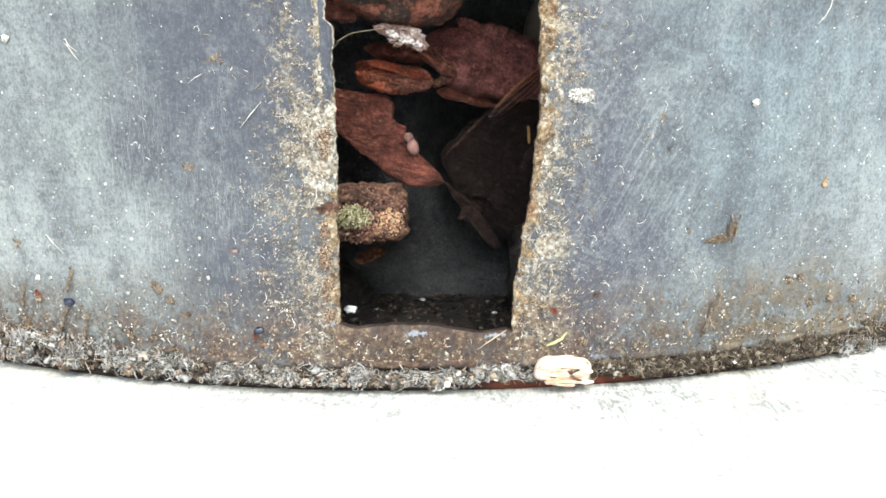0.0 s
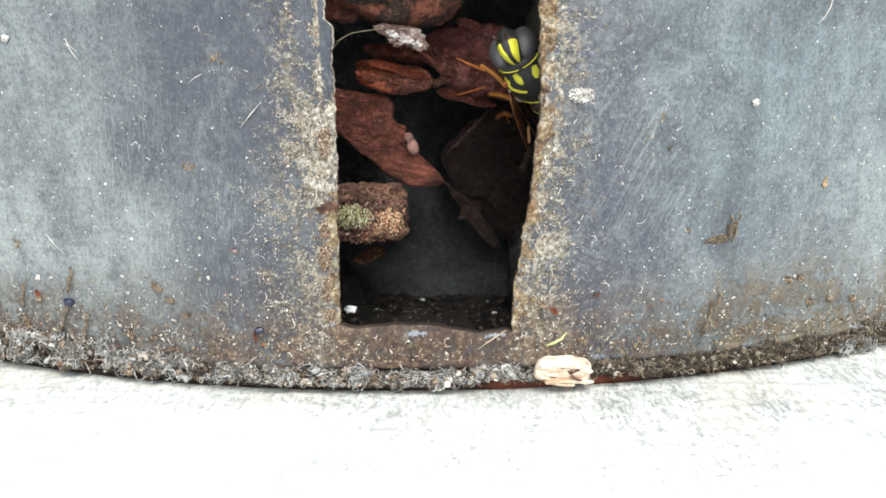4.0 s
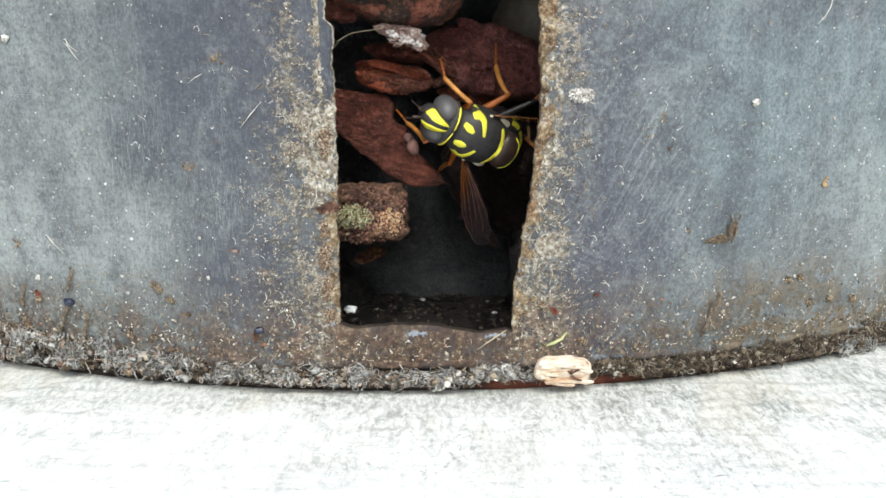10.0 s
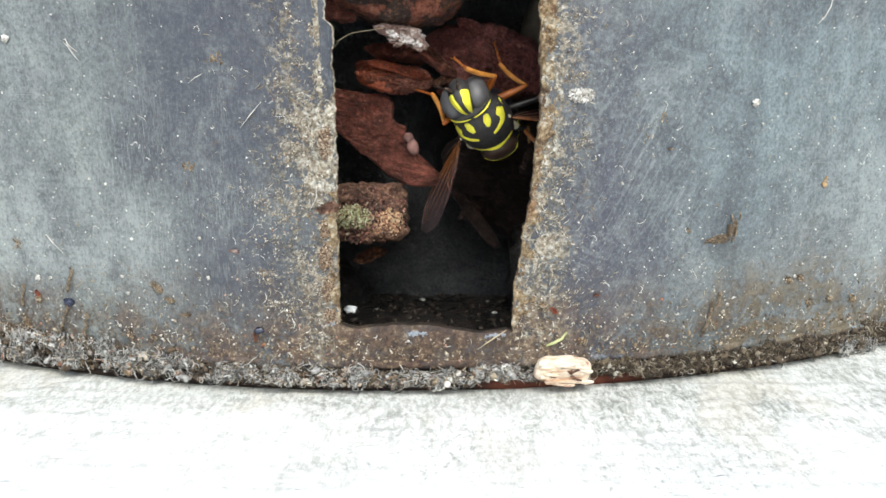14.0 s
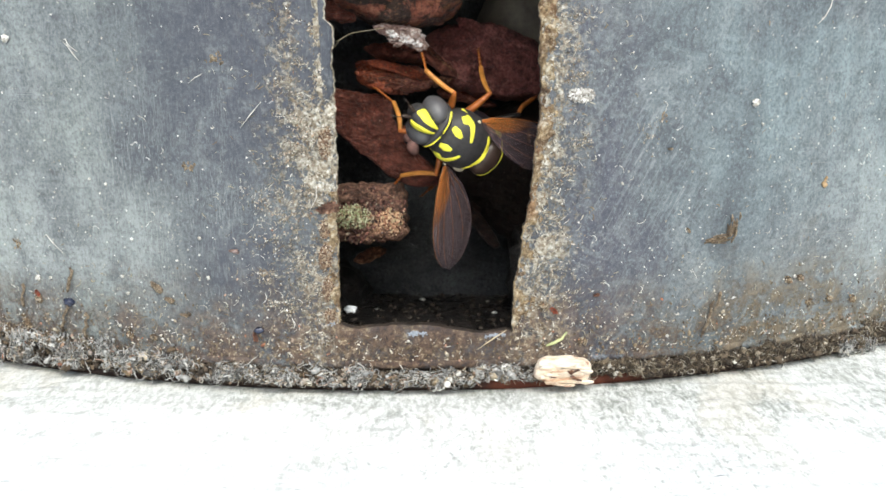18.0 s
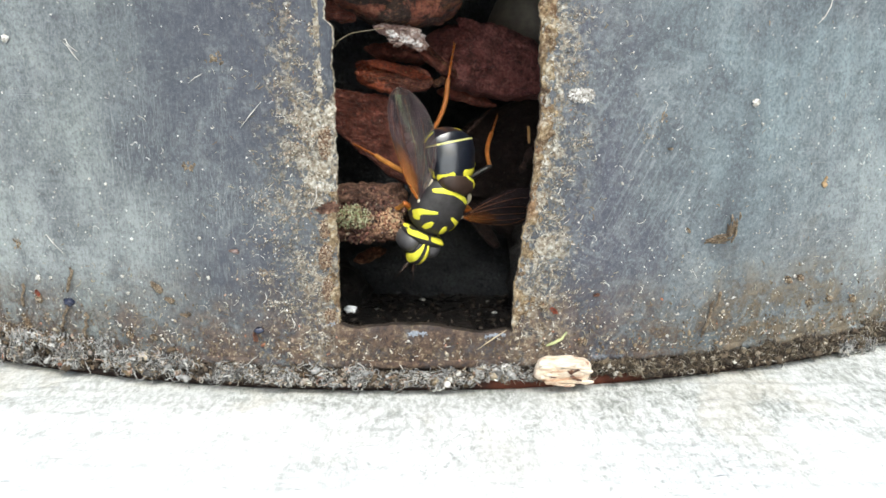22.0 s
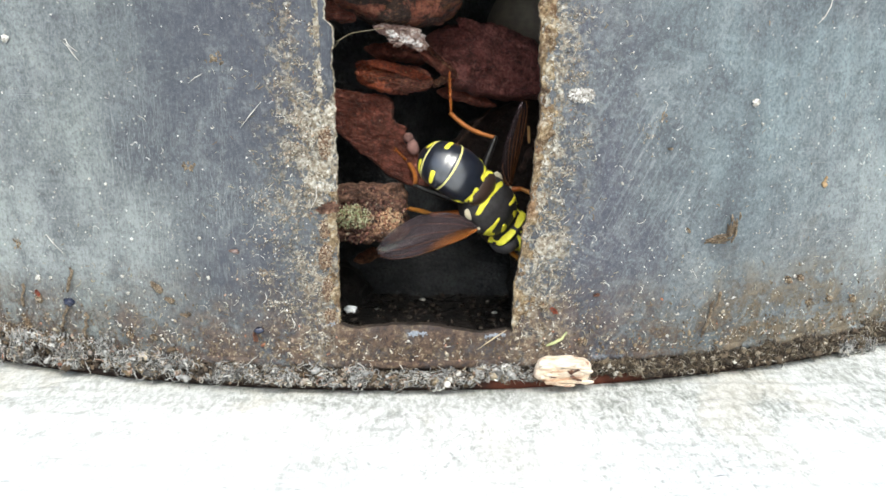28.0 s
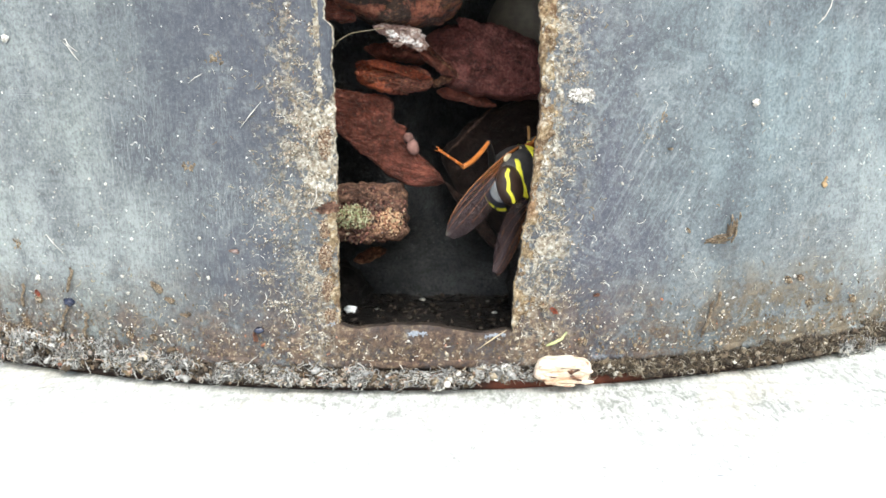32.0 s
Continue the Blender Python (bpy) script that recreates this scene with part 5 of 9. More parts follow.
pot_part("matted_dirt", lint(-50, 10, 1500, 14), GRIT, "brown matted dirt among the lint")["kind"] = "stuff"
pot_part("foot_dirt", lint(12, 58, 3600, 12), DULL_LINT, "dark brown matted dirt along the foot")["kind"] = "stuff"


def grit():
    """Soil grains stuck to the lower wall and beside the hole."""
    out = []
    for i in range(3000):
        if i < 2300:
            s, z = rng.uniform(-48, 58), 1.6 + abs(rng.gauss(0, 2.6))
        else:
            z = rng.uniform(6, 36)
            s = left_edge(z) - abs(rng.gauss(0, 2.6)) - (1.2 if z > 26 else 0.2) if rng.random() < 0.62 else right_edge(z) + abs(rng.gauss(0, 2.0)) + 0.2
        if sill(0) - 0.2 < z < 44 and left_edge(z) < s < right_edge(z):
            continue
        if z > 5.3 and left_edge(max(z, 6)) - 0.1 < s < right_edge(z) + 0.1:
            continue
        r = rng.uniform(0.03, 0.11) * (1.6 if rng.random() < 0.05 else 1) * (1.0 if i < 2300 else 0.6)
        out.append(moved(lump((r * rng.uniform(1, 2.0), r, r), i, 0.3, 0.3, sub=1), on_wall(s, z, r * 0.3, rng.uniform(0, 90), rng.uniform(0, 180))))
    return join(*out)


pot_part("grit", grit(), GRIT, "brown soil grains stuck to the plastic")["kind"] = "stuff"


def specks():
    out = []
    for i in range(1500):
        s, z = rng.uniform(-48, 58), rng.uniform(3, 36) if i % 2 else 3 + abs(rng.gauss(0, 8))
        if left_edge(max(z, 6)) - 0.2 < s < right_edge(z) + 0.2:
            continue
        r = rng.uniform(0.03, 0.085) * (1.9 if rng.random() < 0.04 else 1)
        if rng.random() < 0.07:
            g = fibre(rng.uniform(0.4, 1.4), 0.03, 0.3)
        else:
            g = lump((r * rng.uniform(1, 1.6), r, r), i, 0.3, 0.3, sub=1)
        out.append(moved(g, on_wall(s, z, r * 0.4, 0, rng.uniform(0, 180))))
    return join(*out)


pot_part("specks", specks(), SPECK, "tiny white specks and fibres on the plastic")["kind"] = "stuff"


def straw():
    """Short tan fibres and flecks that dried onto the plastic."""
    out = []
    for i in range(1700):
        k = rng.random()
        if k < 0.2:
            z = rng.uniform(4, 30)
            s = left_edge(max(z, 6)) - 0.3 - abs(rng.gauss(0, 4.2))
        elif k < 0.4:
            z = rng.uniform(4, 36)
            s = right_edge(z) + 0.3 + abs(rng.gauss(0, 2.5))
        elif k < 0.9:
            s, z = rng.uniform(-48, 58), 2.2 + abs(rng.gauss(0, 3.9))
        else:
            s, z = rng.uniform(-48, 58), rng.uniform(4, 36)
        if z > 5.3 and left_edge(max(z, 6)) - 0.1 < s < right_edge(z) + 0.1:
            continue
        out.append(moved(fibre(rng.uniform(0.12, 0.7), rng.uniform(0.02, 0.05), rng.choice((0.1, 0.1, 0.3)), 5, 3), on_wall(s, z, 0.03, rng.uniform(-15, 15), rng.uniform(0, 180))))
    return join(*out)


pot_part("straw", straw(), islands_material("tan_straw", [(0.0, (0.16, 0.10, 0.05)), (0.4, (0.34, 0.29, 0.20)), (0.8, (0.52, 0.50, 0.43)), (1.0, (0.75, 0.72, 0.66))], 0.7), "tan fibres dried onto the plastic")["kind"] = "stuff"


def stuck(name, where, geo, material, label, category, ry=0, off=0.15, group=""):
    """A small thing that clings to the pot's wall."""
    x, y, z = wall_at(where[0], where[1], off)
    return thing(name, geo, material, label, category, pose(x * K, y * K, z * K, 0, ry, math.degrees(where[0] / POT_R)), group)


def sprinkle(n, w, h, seed, r0=0.018, r1=0.062):
    """Flat grains that thin out from a patch's middle."""
    r, out = random.Random(seed), []
    while len(out) < n:
        u, v = r.gauss(0, 0.5), r.gauss(0, 0.5)
        if noise.noise(Vector((u * w * 1.6, v * h * 1.6, seed))) < r.uniform(-0.35, 0.25):
            continue
        s = r.uniform(r0, r1)
        out.append(moved(lump((s * r.uniform(1, 2.8), s * 0.35, s * r.uniform(0.7, 1.4)), seed + len(out), 0.5, s, sub=1), turn(u * w, -0.01, v * h, 0, r.uniform(0, 180))))
    return join(*out)


WHITE = plain_material("white_crumb", (0.58, 0.56, 0.52), 0.6)
TAN = bark_material("tan_plant_scrap", (0.11, 0.075, 0.052), (0.30, 0.225, 0.15), (0.50, 0.42, 0.31), 700, 0.8)
BEAD = plain_material("blue_black_bead", (0.02, 0.025, 0.05), 0.2, 0.6)
GREEN = plain_material("pale_green_sliver", (0.42, 0.44, 0.22), 0.55)

GREY_LIME = islands_material("grey_lime_grains", [(0.0, (0.16, 0.14, 0.12)), (0.4, (0.36, 0.34, 0.31)), (0.8, (0.56, 0.55, 0.53)), (1.0, (0.74, 0.73, 0.71))])
LIME_BITS = islands_material("lime_grains", [(0.0, (0.08, 0.065, 0.05)), (0.35, (0.22, 0.185, 0.14)), (0.62, (0.36, 0.33, 0.27)), (0.85, (0.62, 0.60, 0.54)), (0.93, (0.34, 0.20, 0.10)), (1.0, (0.75, 0.74, 0.70))])

# bent scrap with two arms
scrap = base("plant_scrap", (*wall_at(*(30.6, 13.6), 0.2),), "bent scrap of brown plant fibre stuck to the pot", "plant scrap")
def bundle(length, wide, n, seed):
    """A frayed bundle of fibres along x."""
    r = random.Random(seed)
    out = []
    for i in range(n):
        x0, x1 = sorted((r.uniform(-0.5, 0.5) * length, r.uniform(-0.5, 0.5) * length))
        x1 = max(x1, x0 + length * 0.3)
        y, z, dz = r.uniform(-0.25, 0.1), r.uniform(-wide, wide), r.uniform(-0.25, 0.25)
        out.append(tube([(x0, y, z), ((x0 + x1) / 2, y - 0.08, z + dz * 0.3), (x1, y, z + dz)], [0.05, r.uniform(0.07, 0.14), 0.04], 5))
    return join(*out)


for name, g in (("long_arm", moved(bundle(4.2, 0.28, 26, 1), turn(-1.6, -0.1, -0.15, 0, -6))), ("short_arm", moved(bundle(2.4, 0.36, 20, 2), turn(0.35, -0.15, 0.75, 0, -76)))):
    part(name, g, TAN, scrap)
# pale chip of wood leaning on the foot
chip_place = wall_at(*(15, 2.2), 1.0)
chip_base = base("wood_chip", (chip_place[0], chip_place[1], 0.6), "pale splintered wood chip leaning against the pot's foot", "wood chip")
chip_pose = turn(0, 0, chip_place[2] - 0.6, 12, 6, 10)
part("wood_core", moved(lump((2.5, 0.75, 1.25), 95, 0.08, 1.2, 0.6, 4), chip_pose), PALE_WOOD, chip_base)
for i in range(24):
    part("wood_fibre", moved(lump((rng.uniform(1.2, 2.55) * (1 - 0.25 * abs(i / 11.5 - 1) ** 3), 0.12, rng.uniform(0.16, 0.3)), 130 + i, 0.12, 0.5, 0.7, 3), chip_pose @ turn(rng.uniform(-0.5, 0.5), -0.70 + rng.uniform(-0.07, 0.07), -1.15 + 2.3 * i / 23, 0, rng.uniform(-4, 4), rng.uniform(-3, 3))), PALE_WOOD, chip_base)
for i, (dx, dz, l) in enumerate(((-0.9, 0.7, 1.2), (0.6, 0.15, 1.6), (-1.2, -0.35, 1.0), (1.2, -0.6, 0.9))):
    part("stain", moved(lump((l * 0.6, 0.12, 0.16), 96 + i, 0.4, 0.5, sub=3), turn(dx, -0.93 + 0.12 * i % 0.2, chip_place[2] - 0.6 + dz, 0, -8 + 9 * i)), BARK_BROWN, chip_base, "brown streak")
stuck("green_sliver", (14.6, 4.8), tube([(-1.0, 0, -0.5), (-0.3, -0.1, -0.25), (0.4, -0.1, 0.1), (0.9, 0, 0.7)], [0.1, 0.16, 0.14, 0.08]), GREEN, "pale green plant sliver beside the hole", "plant scrap")
stuck("bead", (-31.1, 7.3), lump((0.6, 0.4, 0.36), 101, 0.35, 0.5, sub=3), BEAD, "shiny blue-black bead stuck low on the pot", "bead")
stuck("bead", (-12.2, 5.8), lump((0.42, 0.3, 0.3), 102, 0.35, 0.4, sub=3), BEAD, "shiny blue-black bead stuck low on the pot", "bead")
stuck("seed", (41.1, 18.1), join(lump((0.26, 0.22, 0.36), 103, 0.35, 0.4, sub=3), moved(lump((0.12, 0.12, 0.3), 113, 0.4, 0.3, sub=2), turn(0.1, -0.05, 0.5, 0, 14))), plain_material("tan_seed", (0.36, 0.25, 0.14), 0.6, 0.3, 2500, 0.5), "small tan seed on the pot", "seed")
stuck("crumb", (32.1, 25.9), crumble(40, 0.3, 0.2, 0.3, 0.05, 0.14, 104, 0.2), SPECK, "white crumb on the pot", "crumb", group="crumbs on the pot")
stuck("crumb", (-34.2, 31.5), crumble(34, 0.26, 0.2, 0.3, 0.05, 0.13, 105, 0.2), SPECK, "white crumb on the pot", "crumb", group="crumbs on the pot")
stuck("crumb", (4.6, 1.2), lump((0.3, 0.3, 0.3), 106, 0.25, 0.5, sub=3), WHITE, "white crumb in the lint at the foot", "crumb", off=1.2, group="crumbs on the pot")
stuck("white_crust", (15.8, 26.7), crumble(420, 1.2, 0.2, 0.6, 0.03, 0.13, 109, 0.2), GREY_LIME, "knobbly white crust on the pot", "crust", off=0.0)
for at, l, r, tilt in (((-14.5, 30), 0.8, 0.55, 50), ((-17.7, 20.7), 0.75, 0.6, 20), ((23.2, 24.7), 0.7, 0.5, -30), ((-36.5, 12.8), 0.5, 0.75, 0), ((-11.3, 11.3), 0.5, 0.35, 10), ((13.4, 7.9), 0.6, 0.4, -20)):
    bits = []
    for i in range(34):
        q = rng.uniform(0.05, 0.17)
        bits.append(moved(lump((q * 1.6, q * 0.6, q), i, 0.4, 0.3, sub=2), turn(max(-1, min(1, rng.gauss(0, 0.45))) * l, 0.08, max(-1, min(1, rng.gauss(0, 0.45))) * r, 0, rng.uniform(0, 180))))
    stuck("dirt_patch", at, join(*bits), TAN, "flat tan dirt patch on the pot", "dirt patch", tilt, 0.0, "dirt patches")
for at, pts in (((-27.7, 30.7), [(0.85, 0, -1.1), (0.35, -0.1, -0.5), (-0.1, -0.12, 0.1), (-0.75, -0.05, 0.65), (-0.25, -0.12, 0.7), (0.0, -0.15, 0.2), (0.75, 0, -0.35)]), ((38.7, 33.9), [(0.6, 0, 1.4), (0.4, 0, 0.4), (-0.2, 0, -0.5), (-0.9, 0, -1.1)]),
                ((-31.9, 12.9), [(-1.2, 0, 0.6), (-0.8, -0.1, 0.9), (-0.2, -0.1, 0.2), (0.9, 0, -0.8)]), ((-6.8, 17.8), [(0.3, 0, 1.1), (0.35, -0.1, 0.3), (-0.3, 0, -0.9)]),
                ((-16.4, 28.1), [(-0.6, 0, -0.4), (0.1, -0.1, 0.1), (0.7, 0, 0.4)]), ((-11.7, 25), [(-1.0, 0, -1.0), (0.0, -0.1, 0.2), (0.9, 0, 1.2)]), ((8.7, 5.1), [(1.3, 0, 0.8), (0.2, -0.2, 0.2), (-1.4, 0, -1.0)])):
    stuck("fibre", at, tube(pts, [0.025] + [0.05] * (len(pts) - 2) + [0.02], 6), SPECK if at[1] > 8 else FIBRE, "thin pale curled fibre on the pot", "fibre", off=0.1, group="fibres on the pot")
# thin jointed stems caught at the foot
for at, l, tilt in (((-30.6, 9.6), 2.4, 10), ((-31.7, 5.9), 3.0, 14), ((-29.4, 5.2), 2.6, 4), ((-36.3, 7.6), 2.2, -6), ((29.3, 6), 3.4, 22), ((30.2, 7.6), 1.8, 12)):
    pts = [(rng.uniform(-0.16, 0.16), -0.1 - 0.12 * math.sin(i), l * (i / 6 - 0.5)) for i in range(7)]
    stuck("dry_stem", at, join(tube(pts, [rng.uniform(0.08, 0.17) for _ in pts], 6), moved(lump((0.18, 0.16, 0.2), 120, 0.4, 0.3, sub=2), turn(*pts[2])), moved(lump((0.15, 0.14, 0.2), 121, 0.4, 0.3, sub=2), turn(*pts[5]))), TAN, "short dry tan stem at the pot's foot", "stem", tilt, 0.25, "dry stems")
CLOD_BITS = islands_material("clod_grains", [(0.0, (0.045, 0.030, 0.022)), (0.5, (0.15, 0.105, 0.065)), (0.8, (0.28, 0.21, 0.13)), (0.92, (0.52, 0.47, 0.38)), (1.0, (0.30, 0.14, 0.07))])
for at, r in (((-34.6, 7.4), 0.5), ((-39, 3.9), 0.9), ((-36.5, 4.6), 0.7), ((-24.9, 4.6), 0.45), ((-22.4, 4.6), 0.4), ((38.2, 8.9), 0.5), ((39.6, 9.0), 0.45), ((43.9, 6.4), 0.4), ((41.2, 6.4), 0.5), ((30.5, 1.9), 0.5), ((35.1, 1.2), 0.5), ((43.6, 1.6), 0.8), ((-31.6, 1.9), 0.8), ((13.2, 8.1), 0.4), ((17, 4.5), 0.5), ((47.2, 6.0), 0.6), ((33.5, 4.4), 0.4)):
    stuck("soil_clod", at, crumble(int(110 * r), r * 1.0, 0.15, r * 0.65, 0.03, 0.11, int(at[0] * 5) % 83, 0.12), CLOD_BITS, "crumbly brown soil clod stuck at the pot's foot", "soil clod", rng.uniform(0, 90), 0.1, "soil clods")
# bright crumbs and scraps low on the pot
for at, r in (((-34.4, 9.5), 0.36), ((-32.9, 9.6), 0.2), ((-25.0, 10.3), 0.22), ((-24.6, 8.7), 0.2), ((-17.1, 14.2), 0.2), ((-22.9, 9.0), 0.18), ((-16.6, 10.6), 0.22), ((38.9, 9.2), 0.26), ((26.4, 19.9), 0.18), ((33.1, 24.0), 0.18), ((41.2, 24.3), 0.2), ((31.4, 7.1), 0.22), ((36.0, 6.8), 0.2), ((25.3, 4.5), 0.22), ((1.2, 5.0), 0.16), ((4.9, 1.6), 0.34)):
    stuck("crumb", at, crumble(18, r * 0.6, 0.15, r * 0.5, r * 0.16, r * 0.42, int(at[0] * 3 + at[1]) % 71, 0.1), SPECK, "white crumb on the pot", "crumb", rng.uniform(0, 90), 0.1 if at[1] > 2 else 1.0, group="crumbs on the pot")
for at, w, tilt, m in (((-34.7, 7.7), 0.55, 60, BARK_ORANGE), ((14.2, 7.6), 0.5, 40, BARK_ORANGE), ((-14.0, 13.1), 0.45, 8, PINK_WOOD), ((-19.2, 6.9), 0.4, 10, TAN), ((-21.6, 9.4), 0.7, 40, TAN), ((-20.5, 8.3), 0.5, 20, TAN), ((18.1, 8.9), 0.35, 0, BARK_BROWN), ((26.6, 14.5), 0.3, 50, TAN), ((24.1, 22.0), 0.22, 0, TAN), ((-12.6, 5.1), 0.5, 70, BARK_BROWN)):
    stuck("bark_scrap", at, slab([w, w * 0.6, w * 0.35, w * 0.5, w * 1.1, w * 0.5, w * 0.35, w * 0.7], 0.2, int(at[1] * 9), rough=0.2, grain=0.4, rings=8, steps=36, jag=0.25), m, "small dry scrap stuck to the pot", "bark scrap", tilt, 0.12, "scraps on the pot")
# wet glints on the sill, built as pale blue-white grains
for at, w, h in (((1.9, 5.7), 0.8, 0.25), ((9.1, 5.35), 0.9, 0.2), ((-5.6, 6.9), 0.35, 0.3)):
    stuck("sill_glint", at, sprinkle(70, w, h, int(at[0] * 9 + 90), 0.03, 0.09), plain_material("blue_white_glint", (0.26, 0.29, 0.34), 0.25, 0.8), "blue-white wet glint built of pale flakes on the sill", "lime film", 0, 0.0, "films on the sill")
# lime and dirt that dried in loose patches beside the hole
for at, w, h, n in (((-6.1, 32.4), 0.5, 1.7, 190), ((-6.1, 29.3), 0.45, 1.5, 130), ((-8.2, 31), 0.9, 0.8, 90), ((-7.5, 29.6), 0.9, 0.7, 120), ((-8.9, 27.9), 1.3, 0.9, 150), ((-7.3, 26.8), 1.4, 0.9, 190), ((-8.1, 25.1), 1.7, 1.2, 230), ((-6.9, 23.2), 1.7, 1.6, 330), ((-9, 21.7), 1.7, 1.3, 220), ((-10.9, 18.5), 2.2, 2.0, 220), ((-7.9, 19), 1.6, 2.0, 230), ((-10.6, 14.5), 2.4, 2.0, 240), ((-8.2, 12.5), 1.6, 2.4, 240),
                    ((14.1, 33.2), 0.9, 1.0, 120), ((15.7, 33.5), 0.8, 0.7, 70), ((14.8, 31.1), 0.9, 1.1, 110), ((16, 23.3), 1.3, 1.6, 190), ((14.7, 20.4), 1.2, 1.6, 190), ((14.1, 16.4), 1.0, 2.0, 200), ((13.8, 11.8), 1.3, 2.2, 220), ((15.5, 14.3), 1.4, 1.6, 120), ((22.1, 23.8), 1.0, 1.4, 90), ((15.7, 9.1), 1.6, 1.4, 150)):
    stuck("lime_patch", at, sprinkle(n, w, h, int(at[0] * 31 + at[1] * 17) % 997), LIME_BITS, "loose patch of pale lime and dirt grains on the pot", "lime patch", 0, 0.0, "lime patches")
for at, w, h, n in (((-7.6, 24.6), 1.0, 0.8, 260), ((-6.2, 23.4), 0.8, 1.2, 260), ((-8.4, 22.6), 0.8, 0.6, 140), ((-6.0, 27.9), 0.6, 0.9, 120), ((-9.2, 16.4), 1.6, 1.0, 220), ((-7.2, 10.2), 1.4, 1.6, 240), ((-11.4, 11.2), 1.6, 1.4, 200), ((-9.8, 8.4), 2.0, 1.0, 260), ((15.6, 28.6), 0.8, 1.0, 120)):
    stuck("lime_patch", at, sprinkle(n, w, h, int(at[0] * 37 + at[1] * 11) % 983), LIME_BITS, "thick patch of pale lime and dirt grains on the pot", "lime patch", 0, 0.0, "lime patches")
# brown crust that curls round the hole's edge
EDGE_BITS = islands_material("edge_crust_grains", [(0.0, (0.05, 0.032, 0.025)), (0.35, (0.15, 0.085, 0.055)), (0.65, (0.27, 0.19, 0.125)), (0.9, (0.42, 0.35, 0.26)), (1.0, (0.62, 0.58, 0.50))])
for at, l, r, n in (((-5.9, 15.3), 0.5, 0.9, 70), ((-5.9, 12.8), 0.6, 1.4, 120), ((-5.8, 9.9), 0.55, 1.2, 100), ((-5.7, 7.3), 0.6, 0.7, 60), ((-5.6, 22.9), 0.6, 1.6, 110)):
    stuck("brown_crust", at, crumble(n * 5, l, 0.25, r, 0.02, 0.08, int(at[1] * 13), 0.15), EDGE_BITS, "crumbly tan-brown crust at the hole's edge", "crust", 4, 0.0, "crusts at the hole")
stuck("bark_scrap", (-5.5, 17.1), slab([1.1, 0.75, 0.45, 0.6, 1.1, 0.55, 0.4, 0.7], 0.3, 33, rough=0.35, grain=0.5, rings=14, steps=72, jag=0.3), STUB, "reddish bark scrap caught at the hole's edge", "bark scrap", -14, 0.2)
# tufts and flakes caught in the lint
for at, r in (((-27.5, 3.2), 1.0), ((-31.8, 2.2), 1.0), ((-25.2, 2.6), 0.9), ((-21.2, 2.0), 0.7), ((-37.2, 3.1), 1.0), ((-15.1, 1.6), 0.7), ((-9.5, 1.4), 0.6), ((-40.1, 1.6), 0.7), ((-3.6, 1.2), 0.6), ((3.9, 1.0), 0.5), ((49.4, 0.9), 1.2), ((46.8, 1.0), 0.8)):
    bits = [moved(strand(rng.uniform(1.2, 3.6) * r, rng.uniform(0.025, 0.055), 12), turn(rng.gauss(0, 0.5) * r, rng.uniform(-0.5, 0.2), rng.gauss(0, 0.4) * r, rng.uniform(-50, 50), rng.uniform(0, 180), rng.uniform(-50, 50))) for i in range(70)]
    bits += [moved(lump((q * 1.5, q * 0.6, q), i, 0.6, q, sub=1), turn(rng.gauss(0, 0.5) * r, rng.uniform(-0.3, 0.2), rng.gauss(0, 0.4) * r, rng.uniform(0, 180), rng.uniform(0, 180))) for i, q in enumerate([rng.uniform(0.06, 0.24) for _ in range(40)])]
    stuck("lint_tuft", at, join(*bits), LINT, "matted tuft of grey lint at the pot's foot", "lint tuft", 0, 0.5, "lint tufts")


